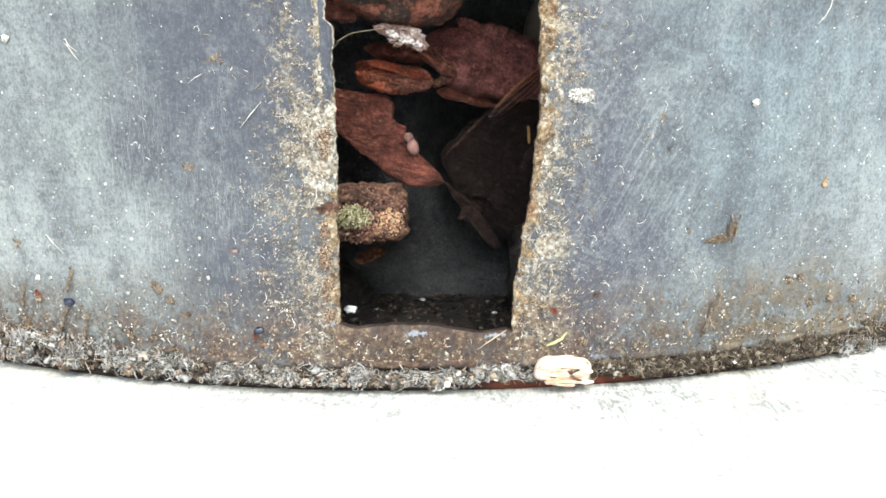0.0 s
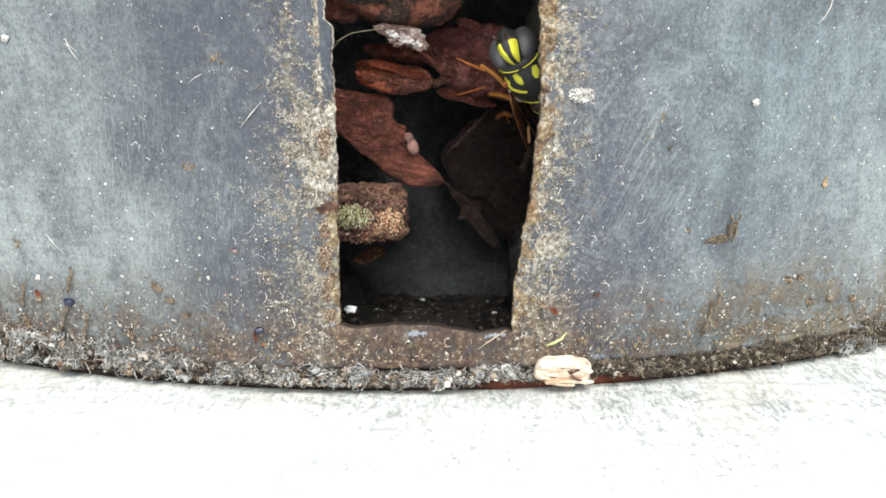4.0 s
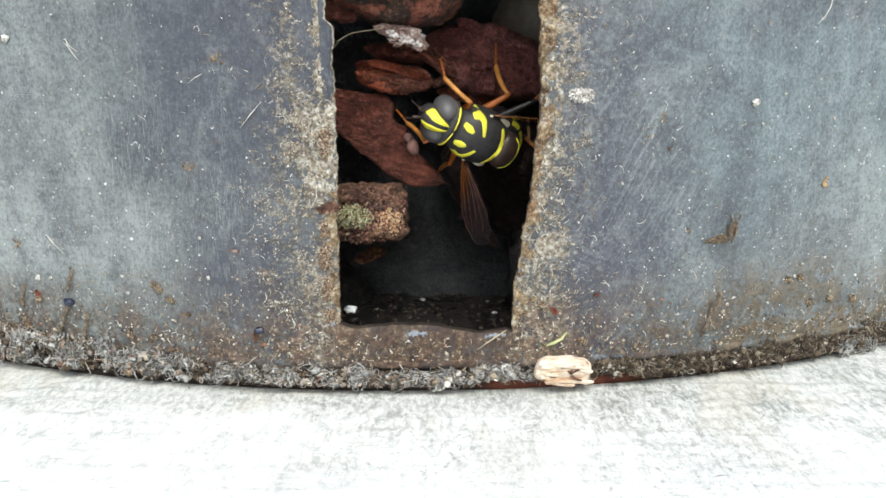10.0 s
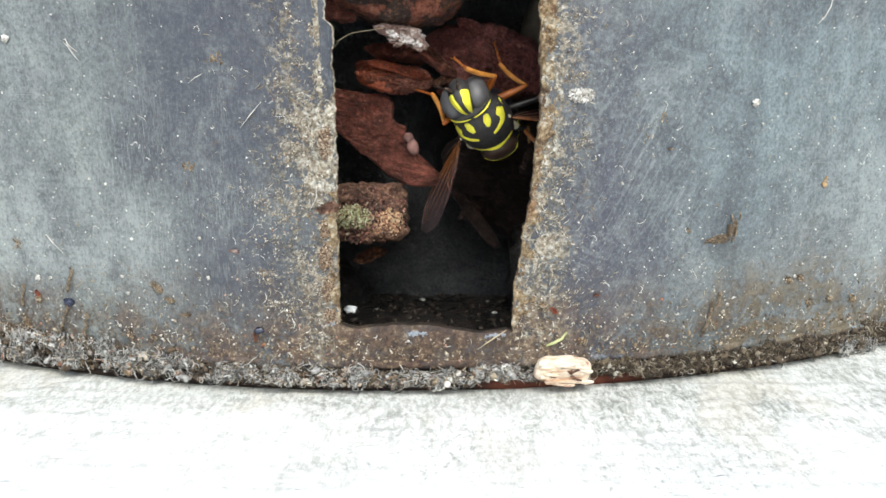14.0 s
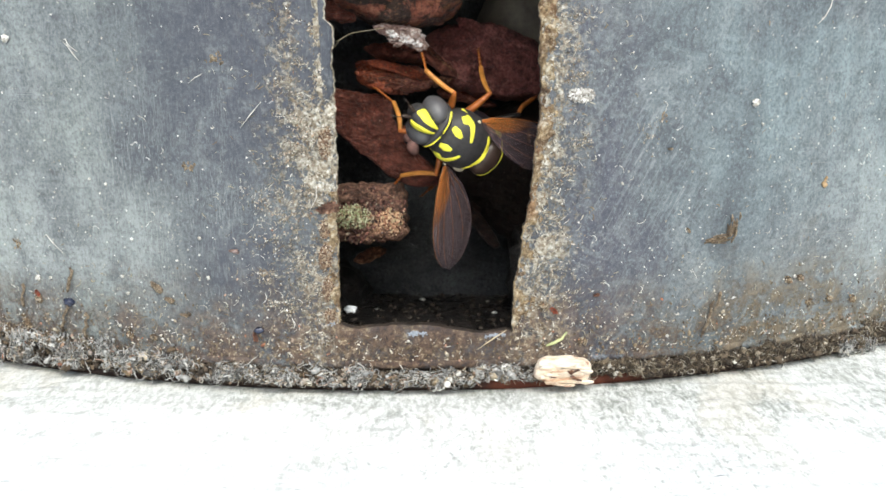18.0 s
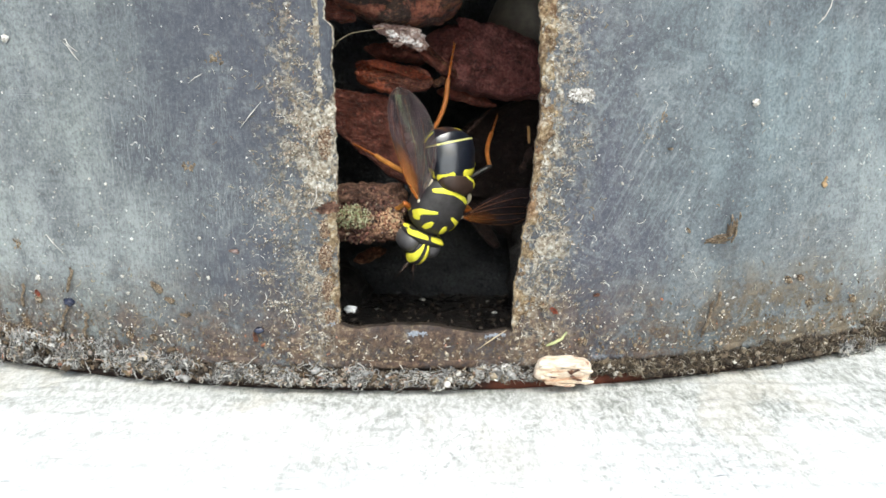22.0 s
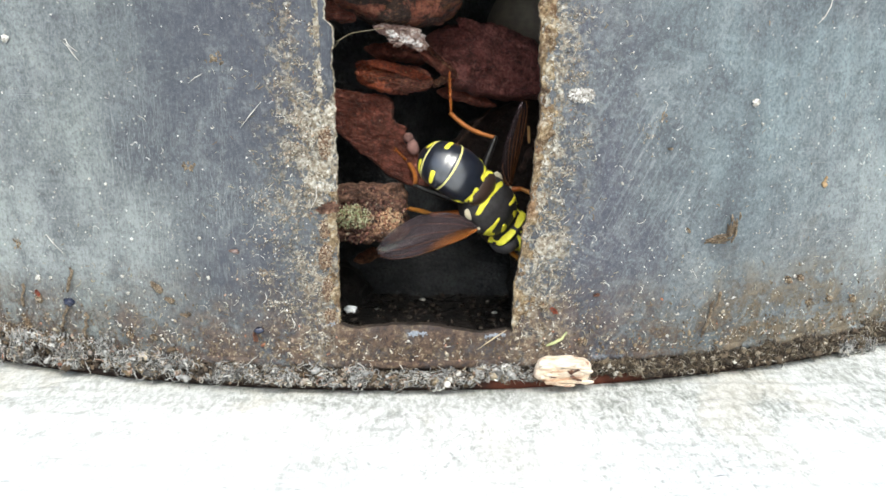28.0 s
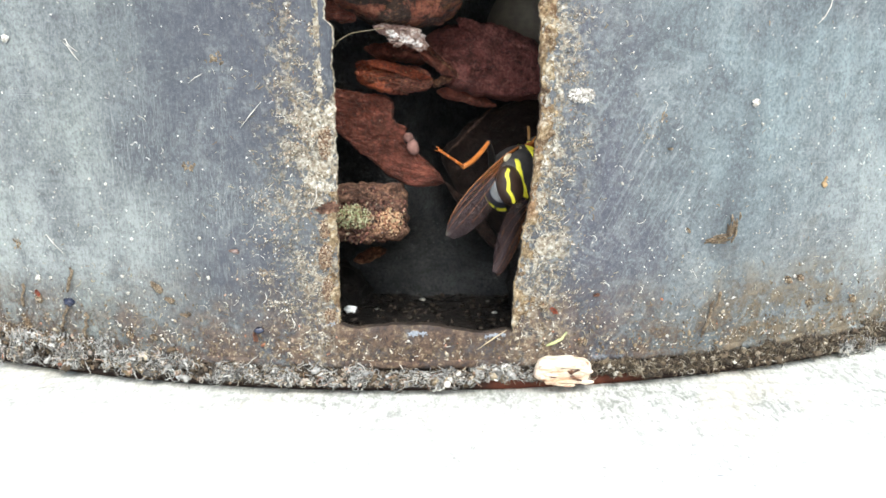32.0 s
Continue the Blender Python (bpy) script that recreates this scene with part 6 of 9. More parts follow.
# ---- what moves ----
def motions():
    walk(fly, [
        (0, pose(0.01476, 0.0116, 0.03001, 88.2, -81.3, 0)), (0.5, pose(0.01401, 0.0116, 0.0299, 88.2, -81.3, 0)),
        (1, pose(0.01592, 0.01149, 0.02881, 115.2, -83.5, -26.6)), (1.5, pose(0.01659, 0.01111, 0.02804, 180, -78.3, -90)),
        (2, pose(0.01586, 0.01053, 0.02795, -147.6, -63.1, -116.6)), (2.5, pose(0.01498, 0.01119, 0.02771, -155.4, -35.5, -131.1)),
        (3, pose(0.01386, 0.01121, 0.02879, -156.2, -34.8, -129.9)), (3.2, pose(0.0122, 0.01121, 0.0295, -156.6, -34.2, -128.5)),
        (3.5, pose(0.01046, 0.01117, 0.02923, -156.4, -34.4, -127.3)), (5.5, pose(0.00639, 0.00994, 0.0262, -106.1, -27.8, -137.2)),
        (6, pose(0.00587, 0.01003, 0.02622, -94.3, -21.3, -147.3)), (7, pose(0.00535, 0.01017, 0.02426, -113.1, -9.9, -143.2)),
        (8, pose(0.00502, 0.01037, 0.02433, -109.1, -16.5, -136.7)), (9, pose(0.00464, 0.01028, 0.02381, -109.4, -21.8, -140.1)),
        (9.5, pose(0.00271, 0.01055, 0.0239, -115, -20.7, -143.2)), (10, pose(0.00324, 0.01105, 0.02254, -117.9, -21.7, -152.9)),
        (11, pose(0.00422, 0.01133, 0.02237, -126.7, -22.4, -138.4)), (12, pose(0.00571, 0.01094, 0.02335, -152.8, -38.8, -126.2)),
        (13, pose(0.00424, 0.01007, 0.02376, -148.9, -33.1, -119.7)), (14, pose(0.00398, 0.01045, 0.02381, -148.7, -34.1, -124.1)),
        (14.5, pose(0.00398, 0.01045, 0.02381, -148.7, -34.1, -124.1)), (17, pose(0.00248, 0.00963, 0.02458, -134.3, -36.8, -134.5)),
        (18, pose(0.00161, 0.00857, 0.0223, -121.6, -26.4, -142.7)), (18.5, pose(0.00053, 0.00884, 0.02273, -115.3, -21.4, -147.8)),
        (19, pose(0.00049, 0.01034, 0.01981, -106.1, 28.3, -176.7)), (19.5, pose(-0.00032, 0.01087, 0.0184, -50.8, 27.7, -169.1)),
        (20, pose(0.00051, 0.01069, 0.01747, -117.1, 58.8, 179.6)), (20.4, pose(-0.00052, 0.01052, 0.01576, -124.8, 62.8, 172)),
        (21, pose(-0.00052, 0.01052, 0.01576, -124.8, 62.8, 172)), (22, pose(-0.00052, 0.01052, 0.01576, -124.8, 62.8, 172)),
        (23, pose(0.00019, 0.01034, 0.01601, -120.9, 65.1, 175.3)), (24, pose(-0.00111, 0.00944, 0.01436, -141.1, 64.4, 160.4)),
        (25, pose(-0.00025, 0.01038, 0.01399, -147.9, 69.9, 149.2)), (25.5, pose(-0.00025, 0.01038, 0.01399, -147.9, 69.9, 149.2)),
        (27.5, pose(0.0045, 0.00799, 0.01455, 106.4, 54.5, 45.5)), (28, pose(0.00429, 0.00909, 0.01585, 95.2, 45.1, 40.7)),
        (28.6, pose(0.00631, 0.01004, 0.01645, 89.7, 26.7, 47.3)), (29, pose(0.00704, 0.01034, 0.0181, 84.5, 12.3, 45.2)),
        (29.3, pose(0.00725, 0.00967, 0.0184, 84.6, 8.8, 47)), (29.6, pose(0.00747, 0.00901, 0.01869, 84.6, 5.2, 48.8)),
        (30, pose(0.00811, 0.01061, 0.01789, 94.4, 3.2, 45.2)), (30.7, pose(0.0077, 0.01059, 0.01794, 103.5, -5, 44)),
        (31, pose(0.00755, 0.00875, 0.01753, 80.3, -4.3, 44.4)), (31.3, pose(0.00766, 0.00971, 0.01818, 84.7, -7.5, 44)),
        (32, pose(0.00724, 0.00999, 0.01868, 83.9, -16.1, 49.8)),
    ])
    walk(femurs[0], [
        (0, pose(0.0018, 0.0011, -0.0016, 0, -51, -109.7)), (0.5, pose(0.0018, 0.0011, -0.0016, 0, -30.2, -99)),
        (1, pose(0.0018, 0.0011, -0.0016, 0, -77.7, -52.6)), (1.5, pose(0.0018, 0.0011, -0.0016, 0, -62.7, 2)),
        (2, pose(0.0018, 0.0011, -0.0016, 0, -85, 11.9)), (2.5, pose(0.0018, 0.0011, -0.0016, 0, -2.6, 65.5)),
        (3, pose(0.0018, 0.0011, -0.0016, -0, 16, 33.4)), (3.2, pose(0.0018, 0.0011, -0.0016, 0, -49.1, 16.4)),
        (3.5, pose(0.0018, 0.0011, -0.0016, 0, -65, 112.1)), (5.5, pose(0.0018, 0.0011, -0.0016, 0, -38.2, 62.2)),
        (6, pose(0.0018, 0.0011, -0.0016, -0, -22, 44)), (7, pose(0.0018, 0.0011, -0.0016, 0, -21.7, 25.9)),
        (8, pose(0.0018, 0.0011, -0.0016, 0, -22.8, 33.9)), (9, pose(0.0018, 0.0011, -0.0016, 0, -21.9, 24.3)),
        (9.5, pose(0.0018, 0.0011, -0.0016, 0, -21.7, 31.6)), (10, pose(0.0018, 0.0011, -0.0016, 0, -21, 39.2)),
        (11, pose(0.0018, 0.0011, -0.0016, 0, -12.5, 18.3)), (12, pose(0.0018, 0.0011, -0.0016, 0, -16.6, 81.1)),
        (13, pose(0.0018, 0.0011, -0.0016, -0, -40.7, 52)), (14, pose(0.0018, 0.0011, -0.0016, 0, -45.7, 56.4)),
        (14.5, pose(0.0018, 0.0011, -0.0016, 0, -45.7, 56.4)), (17, pose(0.0018, 0.0011, -0.0016, -0, -37.7, 55.8)),
        (18, pose(0.0018, 0.0011, -0.0016, 0, 16.7, 40.1)), (18.5, pose(0.0018, 0.0011, -0.0016, 0, -3.7, 27.2)),
        (19, pose(0.0018, 0.0011, -0.0016, 0, 38.7, 40.3)), (19.5, pose(0.0018, 0.0011, -0.0016, 0, -65.8, 2.9)),
        (20, pose(0.0018, 0.0011, -0.0016, -0, 16.9, 65.8)), (20.4, pose(0.0018, 0.0011, -0.0016, 0, 22.5, 95)),
        (21, pose(0.0018, 0.0011, -0.0016, 0, 22.5, 95)), (22, pose(0.0018, 0.0011, -0.0016, 0, 22.5, 95)),
        (23, pose(0.0018, 0.0011, -0.0016, -0, 36.4, 84.2)), (24, pose(0.0018, 0.0011, -0.0016, 0, -7.7, 76)),
        (25, pose(0.0018, 0.0011, -0.0016, 0, 22, 55.9)), (25.5, pose(0.0018, 0.0011, -0.0016, 0, 22, 55.9)),
        (27.5, pose(0.0018, 0.0011, -0.0016, -0, -39, 57.7)), (28, pose(0.0018, 0.0011, -0.0016, -0, -44.7, 18.1)),
        (28.6, pose(0.0018, 0.0011, -0.0016, 0, -52.7, 38.4)), (29, pose(0.0018, 0.0011, -0.0016, 0, -53, 20.2)),
        (29.3, pose(0.0018, 0.0011, -0.0016, 0, -54.9, 10.9)), (29.6, pose(0.0018, 0.0011, -0.0016, 0, -56.5, 0.6)),
        (30, pose(0.0018, 0.0011, -0.0016, -0, -32.5, 55.5)), (30.7, pose(0.0018, 0.0011, -0.0016, 0, -30.4, 45.5)),
        (31, pose(0.0018, 0.0011, -0.0016, 0, -34.5, 53.4)), (31.3, pose(0.0018, 0.0011, -0.0016, 0, -34.7, 45.6)),
        (32, pose(0.0018, 0.0011, -0.0016, 0, -45.5, 26.6)),
    ])
    walk(tibias[0], [
        (0, pose(0.0032, 0, 0, -58.7, 31.3, 139.4)), (0.5, pose(0.0032, 0, 0, -65.3, 50, 121)),
        (1, pose(0.0032, 0, 0, -27.2, 38.9, 162.2)), (1.5, pose(0.0032, 0, 0, 32.9, 42.6, -156.4)),
        (2, pose(0.0032, 0, 0, 6.2, 21.3, -177.7)), (2.5, pose(0.0032, 0, 0, 127.1, 26.5, -30.5)),
        (3, pose(0.0032, 0, 0, -103.6, 17.3, 50.9)), (3.2, pose(0.0032, 0, 0, -72.4, 40.7, 116)),
        (3.5, pose(0.0032, 0, 0, 59.3, 45.4, -129.8)), (5.5, pose(0.0032, 0, 0, -23.2, 24.6, 169.9)),
        (6, pose(0.0032, 0, 0, 8.6, 52.7, -173.2)), (7, pose(0.0032, 0, 0, 36.9, 49.6, -150.2)),
        (8, pose(0.0032, 0, 0, 31, 43, -157.7)), (9, pose(0.0032, 0, 0, 25.7, 54.4, -158.6)),
        (9.5, pose(0.0032, 0, 0, 24.7, 67, -157.1)), (10, pose(0.0032, 0, 0, 54.2, 80.2, -126.2)),
        (11, pose(0.0032, 0, 0, -2.9, 60.4, 177.4)), (12, pose(0.0032, 0, 0, -99.8, 78, 80)),
        (13, pose(0.0032, 0, 0, 9.3, 60.1, -171.9)), (14, pose(0.0032, 0, 0, 11.9, 53.9, -170.3)),
        (14.5, pose(0.0032, 0, 0, 11.9, 53.9, -170.3)), (17, pose(0.0032, 0, 0, 105.4, 73.8, -74)),
        (18, pose(0.0032, 0, 0, 114.1, 67.5, -64.2)), (18.5, pose(0.0032, 0, 0, 59.5, 59.9, -124.3)),
        (19, pose(0.0032, 0, 0, -170, 37.1, 6.1)), (19.5, pose(0.0032, 0, 0, 70, 18, -139.6)),
        (20, pose(0.0032, 0, 0, -166.2, 58.4, 11.8)), (20.4, pose(0.0032, 0, 0, 171.8, 51.4, -6.5)),
        (21, pose(0.0032, 0, 0, 171.8, 51.4, -6.5)), (22, pose(0.0032, 0, 0, 171.8, 51.4, -6.5)),
        (23, pose(0.0032, 0, 0, -178, 38.3, 1.2)), (24, pose(0.0032, 0, 0, 169.8, 73.7, -9.8)),
        (25, pose(0.0032, 0, 0, -174.7, 48.5, 3.9)), (25.5, pose(0.0032, 0, 0, -174.7, 48.5, 3.9)),
        (27.5, pose(0.0032, 0, 0, 125.8, 25.8, -31)), (28, pose(0.0032, 0, 0, -9.1, 0.1, -9.3)),
        (28.6, pose(0.0032, 0, 0, 122.5, 28.8, -37.1)), (29, pose(0.0032, 0, 0, 124.7, 21.3, -27.7)),
        (29.3, pose(0.0032, 0, 0, 133.8, 29.5, -27.2)), (29.6, pose(0.0032, 0, 0, 142.8, 36.7, -24.4)),
        (30, pose(0.0032, 0, 0, -129, 8, 9.8)), (30.7, pose(0.0032, 0, 0, -133.8, 11.1, 11.4)),
        (31, pose(0.0032, 0, 0, 3.3, 2.6, 4.9)), (31.3, pose(0.0032, 0, 0, 5.5, 5.3, 8.5)),
        (32, pose(0.0032, 0, 0, -119.5, 7.7, 13.3)),
    ])
    walk(tarsi[0], [
        (0, pose(0.0029, -0.00142, -0.00194, 0, 60.2, -28.4)), (0.5, pose(0.00317, -0.00226, -0.00281, 0, 60, -28.3)),
        (1, pose(0.0038, -0.00018, -0.00139, 0, 62.6, -35.2)), (1.5, pose(0.00429, 0.00018, -0.00185, -59.7, 67.5, -57.7)),
        (2, pose(0.00303, 0.00123, -0.00167, 80.5, 83.9, 80.5)), (2.5, pose(0.00565, 0.00581, -0.00285, -0, 26.1, 31.2)),
        (3, pose(0.00439, 0.00583, -0.00402, 0, 40.4, 87)), (3.2, pose(0.00406, 0.00418, -0.00149, 0, 46.6, 78.7)),
        (3.5, pose(0.00241, 0.00448, -0.00111, 0, 48.9, 75.2)), (5.5, pose(0.00179, 0.00224, -0.00261, -0, -38, -4.7)),
        (6, pose(0.00347, 0.00237, -0.00367, -113.1, 77.9, -113.6)), (7, pose(0.00422, 0.00106, -0.00353, -139.1, 80.6, -139.5)),
        (8, pose(0.00376, 0.00128, -0.00339, -133.9, 67, -136.2)), (9, pose(0.00419, 0.00138, -0.00366, -0, 63.6, -158.2)),
        (9.5, pose(0.00462, 0.00223, -0.00378, -163.6, 79.1, -163.8)), (10, pose(0.00509, 0.00318, -0.0037, 35.7, 80.1, 35.3)),
        (11, pose(0.0038, 0.00184, -0.00416, 0, 56.5, -157.7)), (12, pose(0.00176, 0.00529, -0.00384, -0, 60, 152.2)),
        (13, pose(0.00388, 0.00338, -0.00284, 0, -18.2, 15.1)), (14, pose(0.00365, 0.00327, -0.00264, 0, 48.6, 106.8)),
        (14.5, pose(0.00365, 0.00327, -0.00264, 0, 48.6, 106.8)), (17, pose(0.00521, 0.00451, -0.00207, 0, 49.3, 76.2)),
        (18, pose(0.00462, 0.00194, -0.00569, 26.5, 68.6, 24.9)), (18.5, pose(0.0046, 0.00095, -0.00439, -14.3, 74.3, -13.8)),
        (19, pose(0.00415, 0.00347, -0.00689, 0, 56.3, 66)), (19.5, pose(0.00317, -0.00093, -0.00136, -74, 68.2, -72.9)),
        (20, pose(0.00306, 0.00479, -0.00581, 0, 46.1, 50.2)), (20.4, pose(0.0017, 0.005, -0.00608, 0, 44.6, 44.6)),
        (21, pose(0.0017, 0.005, -0.00608, 0, 44.6, 44.6)), (22, pose(0.0017, 0.005, -0.00608, 0, 44.6, 44.6)),
        (23, pose(0.00209, 0.00456, -0.00678, 0, 46.9, 44.6)), (24, pose(0.00305, 0.00547, -0.00428, 0, 37.5, 41.3)),
        (25, pose(0.00397, 0.00458, -0.006, 0, 40.9, 32.8)), (25.5, pose(0.00397, 0.00458, -0.006, 0, 40.9, 32.8)),
        (27.5, pose(0.00605, 0.00487, 0.00092, 0, 24.3, 12.7)), (28, pose(0.0064, 0.00203, 0.00301, -0, 18.6, 5.8)),
        (28.6, pose(0.00659, 0.0026, 0.00185, 0, 13.2, -18.6)), (29, pose(0.00662, 0.00131, 0.00246, 0, 17.8, -30.3)),
        (29.3, pose(0.00669, 0.00067, 0.00221, 0, 16.8, -33.5)), (29.6, pose(0.00665, 3e-05, 0.00201, 0, 15.9, -36.8)),
        (30, pose(0.00459, 0.00616, 0.0015, 0, 18, 41.2)), (30.7, pose(0.00547, 0.00578, 0.00111, 0, 24.6, 27.7)),
        (31, pose(0.00486, 0.0057, 0.002, -0, 6.7, 32.7)), (31.3, pose(0.00533, 0.00543, 0.00187, 0, 22.7, 18)),
        (32, pose(0.00581, 0.00397, 0.0027, 0, 16.5, 9.1)),
    ])
    walk(femurs[1], [
        (0, pose(0.0002, 0.0014, -0.0018, -0, -1.9, -179.4)), (0.5, pose(0.0002, 0.0014, -0.0018, 0, -2.8, 177.5)),
        (1, pose(0.0002, 0.0014, -0.0018, 0, -4.1, 170.3)), (1.5, pose(0.0002, 0.0014, -0.0018, 0, -13.5, 169)),
        (2, pose(0.0002, 0.0014, -0.0018, 0, -28, 171.1)), (2.5, pose(0.0002, 0.0014, -0.0018, 0, -44.9, 118.5)),
        (3, pose(0.0002, 0.0014, -0.0018, 0, -47.7, 125.3)), (3.2, pose(0.0002, 0.0014, -0.0018, -0, -50, 131.8)),
        (3.5, pose(0.0002, 0.0014, -0.0018, 0, -50.8, 137.3)), (5.5, pose(0.0002, 0.0014, -0.0018, 0, -25.3, 125.4)),
        (6, pose(0.0002, 0.0014, -0.0018, 0, -26, 117.3)), (7, pose(0.0002, 0.0014, -0.0018, -0, 13.8, 128)),
        (8, pose(0.0002, 0.0014, -0.0018, 0, -31.6, 115.3)), (9, pose(0.0002, 0.0014, -0.0018, 0, -26.1, 102.9)),
        (9.5, pose(0.0002, 0.0014, -0.0018, 0, -18.4, 90)), (10, pose(0.0002, 0.0014, -0.0018, 0, 1.9, 100.2)),
        (11, pose(0.0002, 0.0014, -0.0018, 0, 19.1, 108.9)), (12, pose(0.0002, 0.0014, -0.0018, 0, -15.1, 79.3)),
        (13, pose(0.0002, 0.0014, -0.0018, 0, -73.2, -41.4)), (14, pose(0.0002, 0.0014, -0.0018, 0, -0.5, 170.5)),
        (14.5, pose(0.0002, 0.0014, -0.0018, 0, -0.5, 170.5)), (17, pose(0.0002, 0.0014, -0.0018, 0, -32.1, 74.4)),
        (18, pose(0.0002, 0.0014, -0.0018, -0, -30, 105.6)), (18.5, pose(0.0002, 0.0014, -0.0018, -0, -30.2, 109.9)),
        (19, pose(0.0002, 0.0014, -0.0018, 0, 47, 84.1)), (19.5, pose(0.0002, 0.0014, -0.0018, 0, -82.7, 126.4)),
        (20, pose(0.0002, 0.0014, -0.0018, 0, -13, 70.1)), (20.4, pose(0.0002, 0.0014, -0.0018, 0, -9.3, 95.5)),
        (21, pose(0.0002, 0.0014, -0.0018, 0, -9.3, 95.5)), (22, pose(0.0002, 0.0014, -0.0018, 0, -9.3, 95.5)),
        (23, pose(0.0002, 0.0014, -0.0018, 0, 9.3, 83.9)), (24, pose(0.0002, 0.0014, -0.0018, 0, -13.9, 76.3)),
        (25, pose(0.0002, 0.0014, -0.0018, 0, 13.3, 58.8)), (25.5, pose(0.0002, 0.0014, -0.0018, 0, 13.3, 58.8)),
        (27.5, pose(0.0002, 0.0014, -0.0018, 0, -27.2, 87.2)), (28, pose(0.0002, 0.0014, -0.0018, 0, -41.3, 56.9)),
        (28.6, pose(0.0002, 0.0014, -0.0018, 0, -35.3, 78.7)), (29, pose(0.0002, 0.0014, -0.0018, 0, -45.1, 51.5)),
        (29.3, pose(0.0002, 0.0014, -0.0018, 0, -46.8, 47.3)), (29.6, pose(0.0002, 0.0014, -0.0018, 0, -48.6, 43)),
        (30, pose(0.0002, 0.0014, -0.0018, -0, -37.6, 47.3)), (30.7, pose(0.0002, 0.0014, -0.0018, 0, -7.6, 109.3)),
        (31, pose(0.0002, 0.0014, -0.0018, 0, -11.1, 77.5)), (31.3, pose(0.0002, 0.0014, -0.0018, 0, -59.1, 88.5)),
        (32, pose(0.0002, 0.0014, -0.0018, 0, -46.9, 22.5)),
    ])
    walk(tibias[1], [
        (0, pose(0.0035, 0, 0, -78.8, -2.5, 12.6)), (0.5, pose(0.0035, 0, 0, 91.6, 0.6, -21)),
        (1, pose(0.0035, 0, 0, -125.4, 16.2, 21.5)), (1.5, pose(0.0035, 0, 0, -137.9, 30.5, 24.6)),
        (2, pose(0.0035, 0, 0, -148.9, 35, 19.1)), (2.5, pose(0.0035, 0, 0, -115.7, 25.7, 42.1)),
        (3, pose(0.0035, 0, 0, -156.4, 31.7, 12.9)), (3.2, pose(0.0035, 0, 0, 97.9, 15.3, -62.1)),
        (3.5, pose(0.0035, 0, 0, 93.1, 39.8, -85.2)), (5.5, pose(0.0035, 0, 0, -3.2, 65, 177.1)),
        (6, pose(0.0035, 0, 0, -0.7, 49.3, 179.5)), (7, pose(0.0035, 0, 0, -171.9, 48.6, 6.1)),
        (8, pose(0.0035, 0, 0, -20.7, 40.4, 166.2)), (9, pose(0.0035, 0, 0, -9.4, 70.6, 171.1)),
        (9.5, pose(0.0035, 0, 0, -161.5, 70.7, 17.5)), (10, pose(0.0035, 0, 0, -161.1, 48, 14.3)),
        (11, pose(0.0035, 0, 0, -152.1, 27.4, 13.7)), (12, pose(0.0035, 0, 0, -67.1, 69.8, 114.2)),
        (13, pose(0.0035, 0, 0, 114.7, -18.7, -145.1)), (14, pose(0.0035, 0, 0, -165.5, 44.2, 10.2)),
        (14.5, pose(0.0035, 0, 0, -165.5, 44.2, 10.2)), (17, pose(0.0035, 0, 0, -39.1, 50.1, 148)),
        (18, pose(0.0035, 0, 0, 104.5, 49.6, -71.2)), (18.5, pose(0.0035, 0, 0, 97.2, 55.4, -81.3)),
        (19, pose(0.0035, 0, 0, -138.5, 20.5, 17.2)), (19.5, pose(0.0035, 0, 0, -98.7, -5.8, 146.8)),
        (20, pose(0.0035, 0, 0, -55, 83.3, 125.2)), (20.4, pose(0.0035, 0, 0, 151.4, 87.5, -28.6)),
        (21, pose(0.0035, 0, 0, 151.4, 87.5, -28.6)), (22, pose(0.0035, 0, 0, 151.4, 87.5, -28.6)),
        (23, pose(0.0035, 0, 0, -169.5, 70.3, 9.9)), (24, pose(0.0035, 0, 0, -168.4, 81.7, 11.5)),
        (25, pose(0.0035, 0, 0, -166.7, 59.3, 11.5)), (25.5, pose(0.0035, 0, 0, -166.7, 59.3, 11.5)),
        (27.5, pose(0.0035, 0, 0, 100.9, 8.8, -38.4)), (28, pose(0.0035, 0, 0, 70, -7, -18.5)),
        (28.6, pose(0.0035, 0, 0, -127.2, 9.8, 12.7)), (29, pose(0.0035, 0, 0, -116.6, 6.4, 12.7)),
        (29.3, pose(0.0035, 0, 0, -117.1, 7.3, 14)), (29.6, pose(0.0035, 0, 0, -152.6, 18.5, 9.3)),
        (30, pose(0.0035, 0, 0, -166.7, 32.7, 7.3)), (30.7, pose(0.0035, 0, 0, 108.7, 38.6, -61.5)),
        (31, pose(0.0035, 0, 0, 164.3, 41.9, -10.7)), (31.3, pose(0.0035, 0, 0, 60.2, 37, -133.6)),
        (32, pose(0.0035, 0, 0, 169.4, 30.2, -5.4)),
    ])
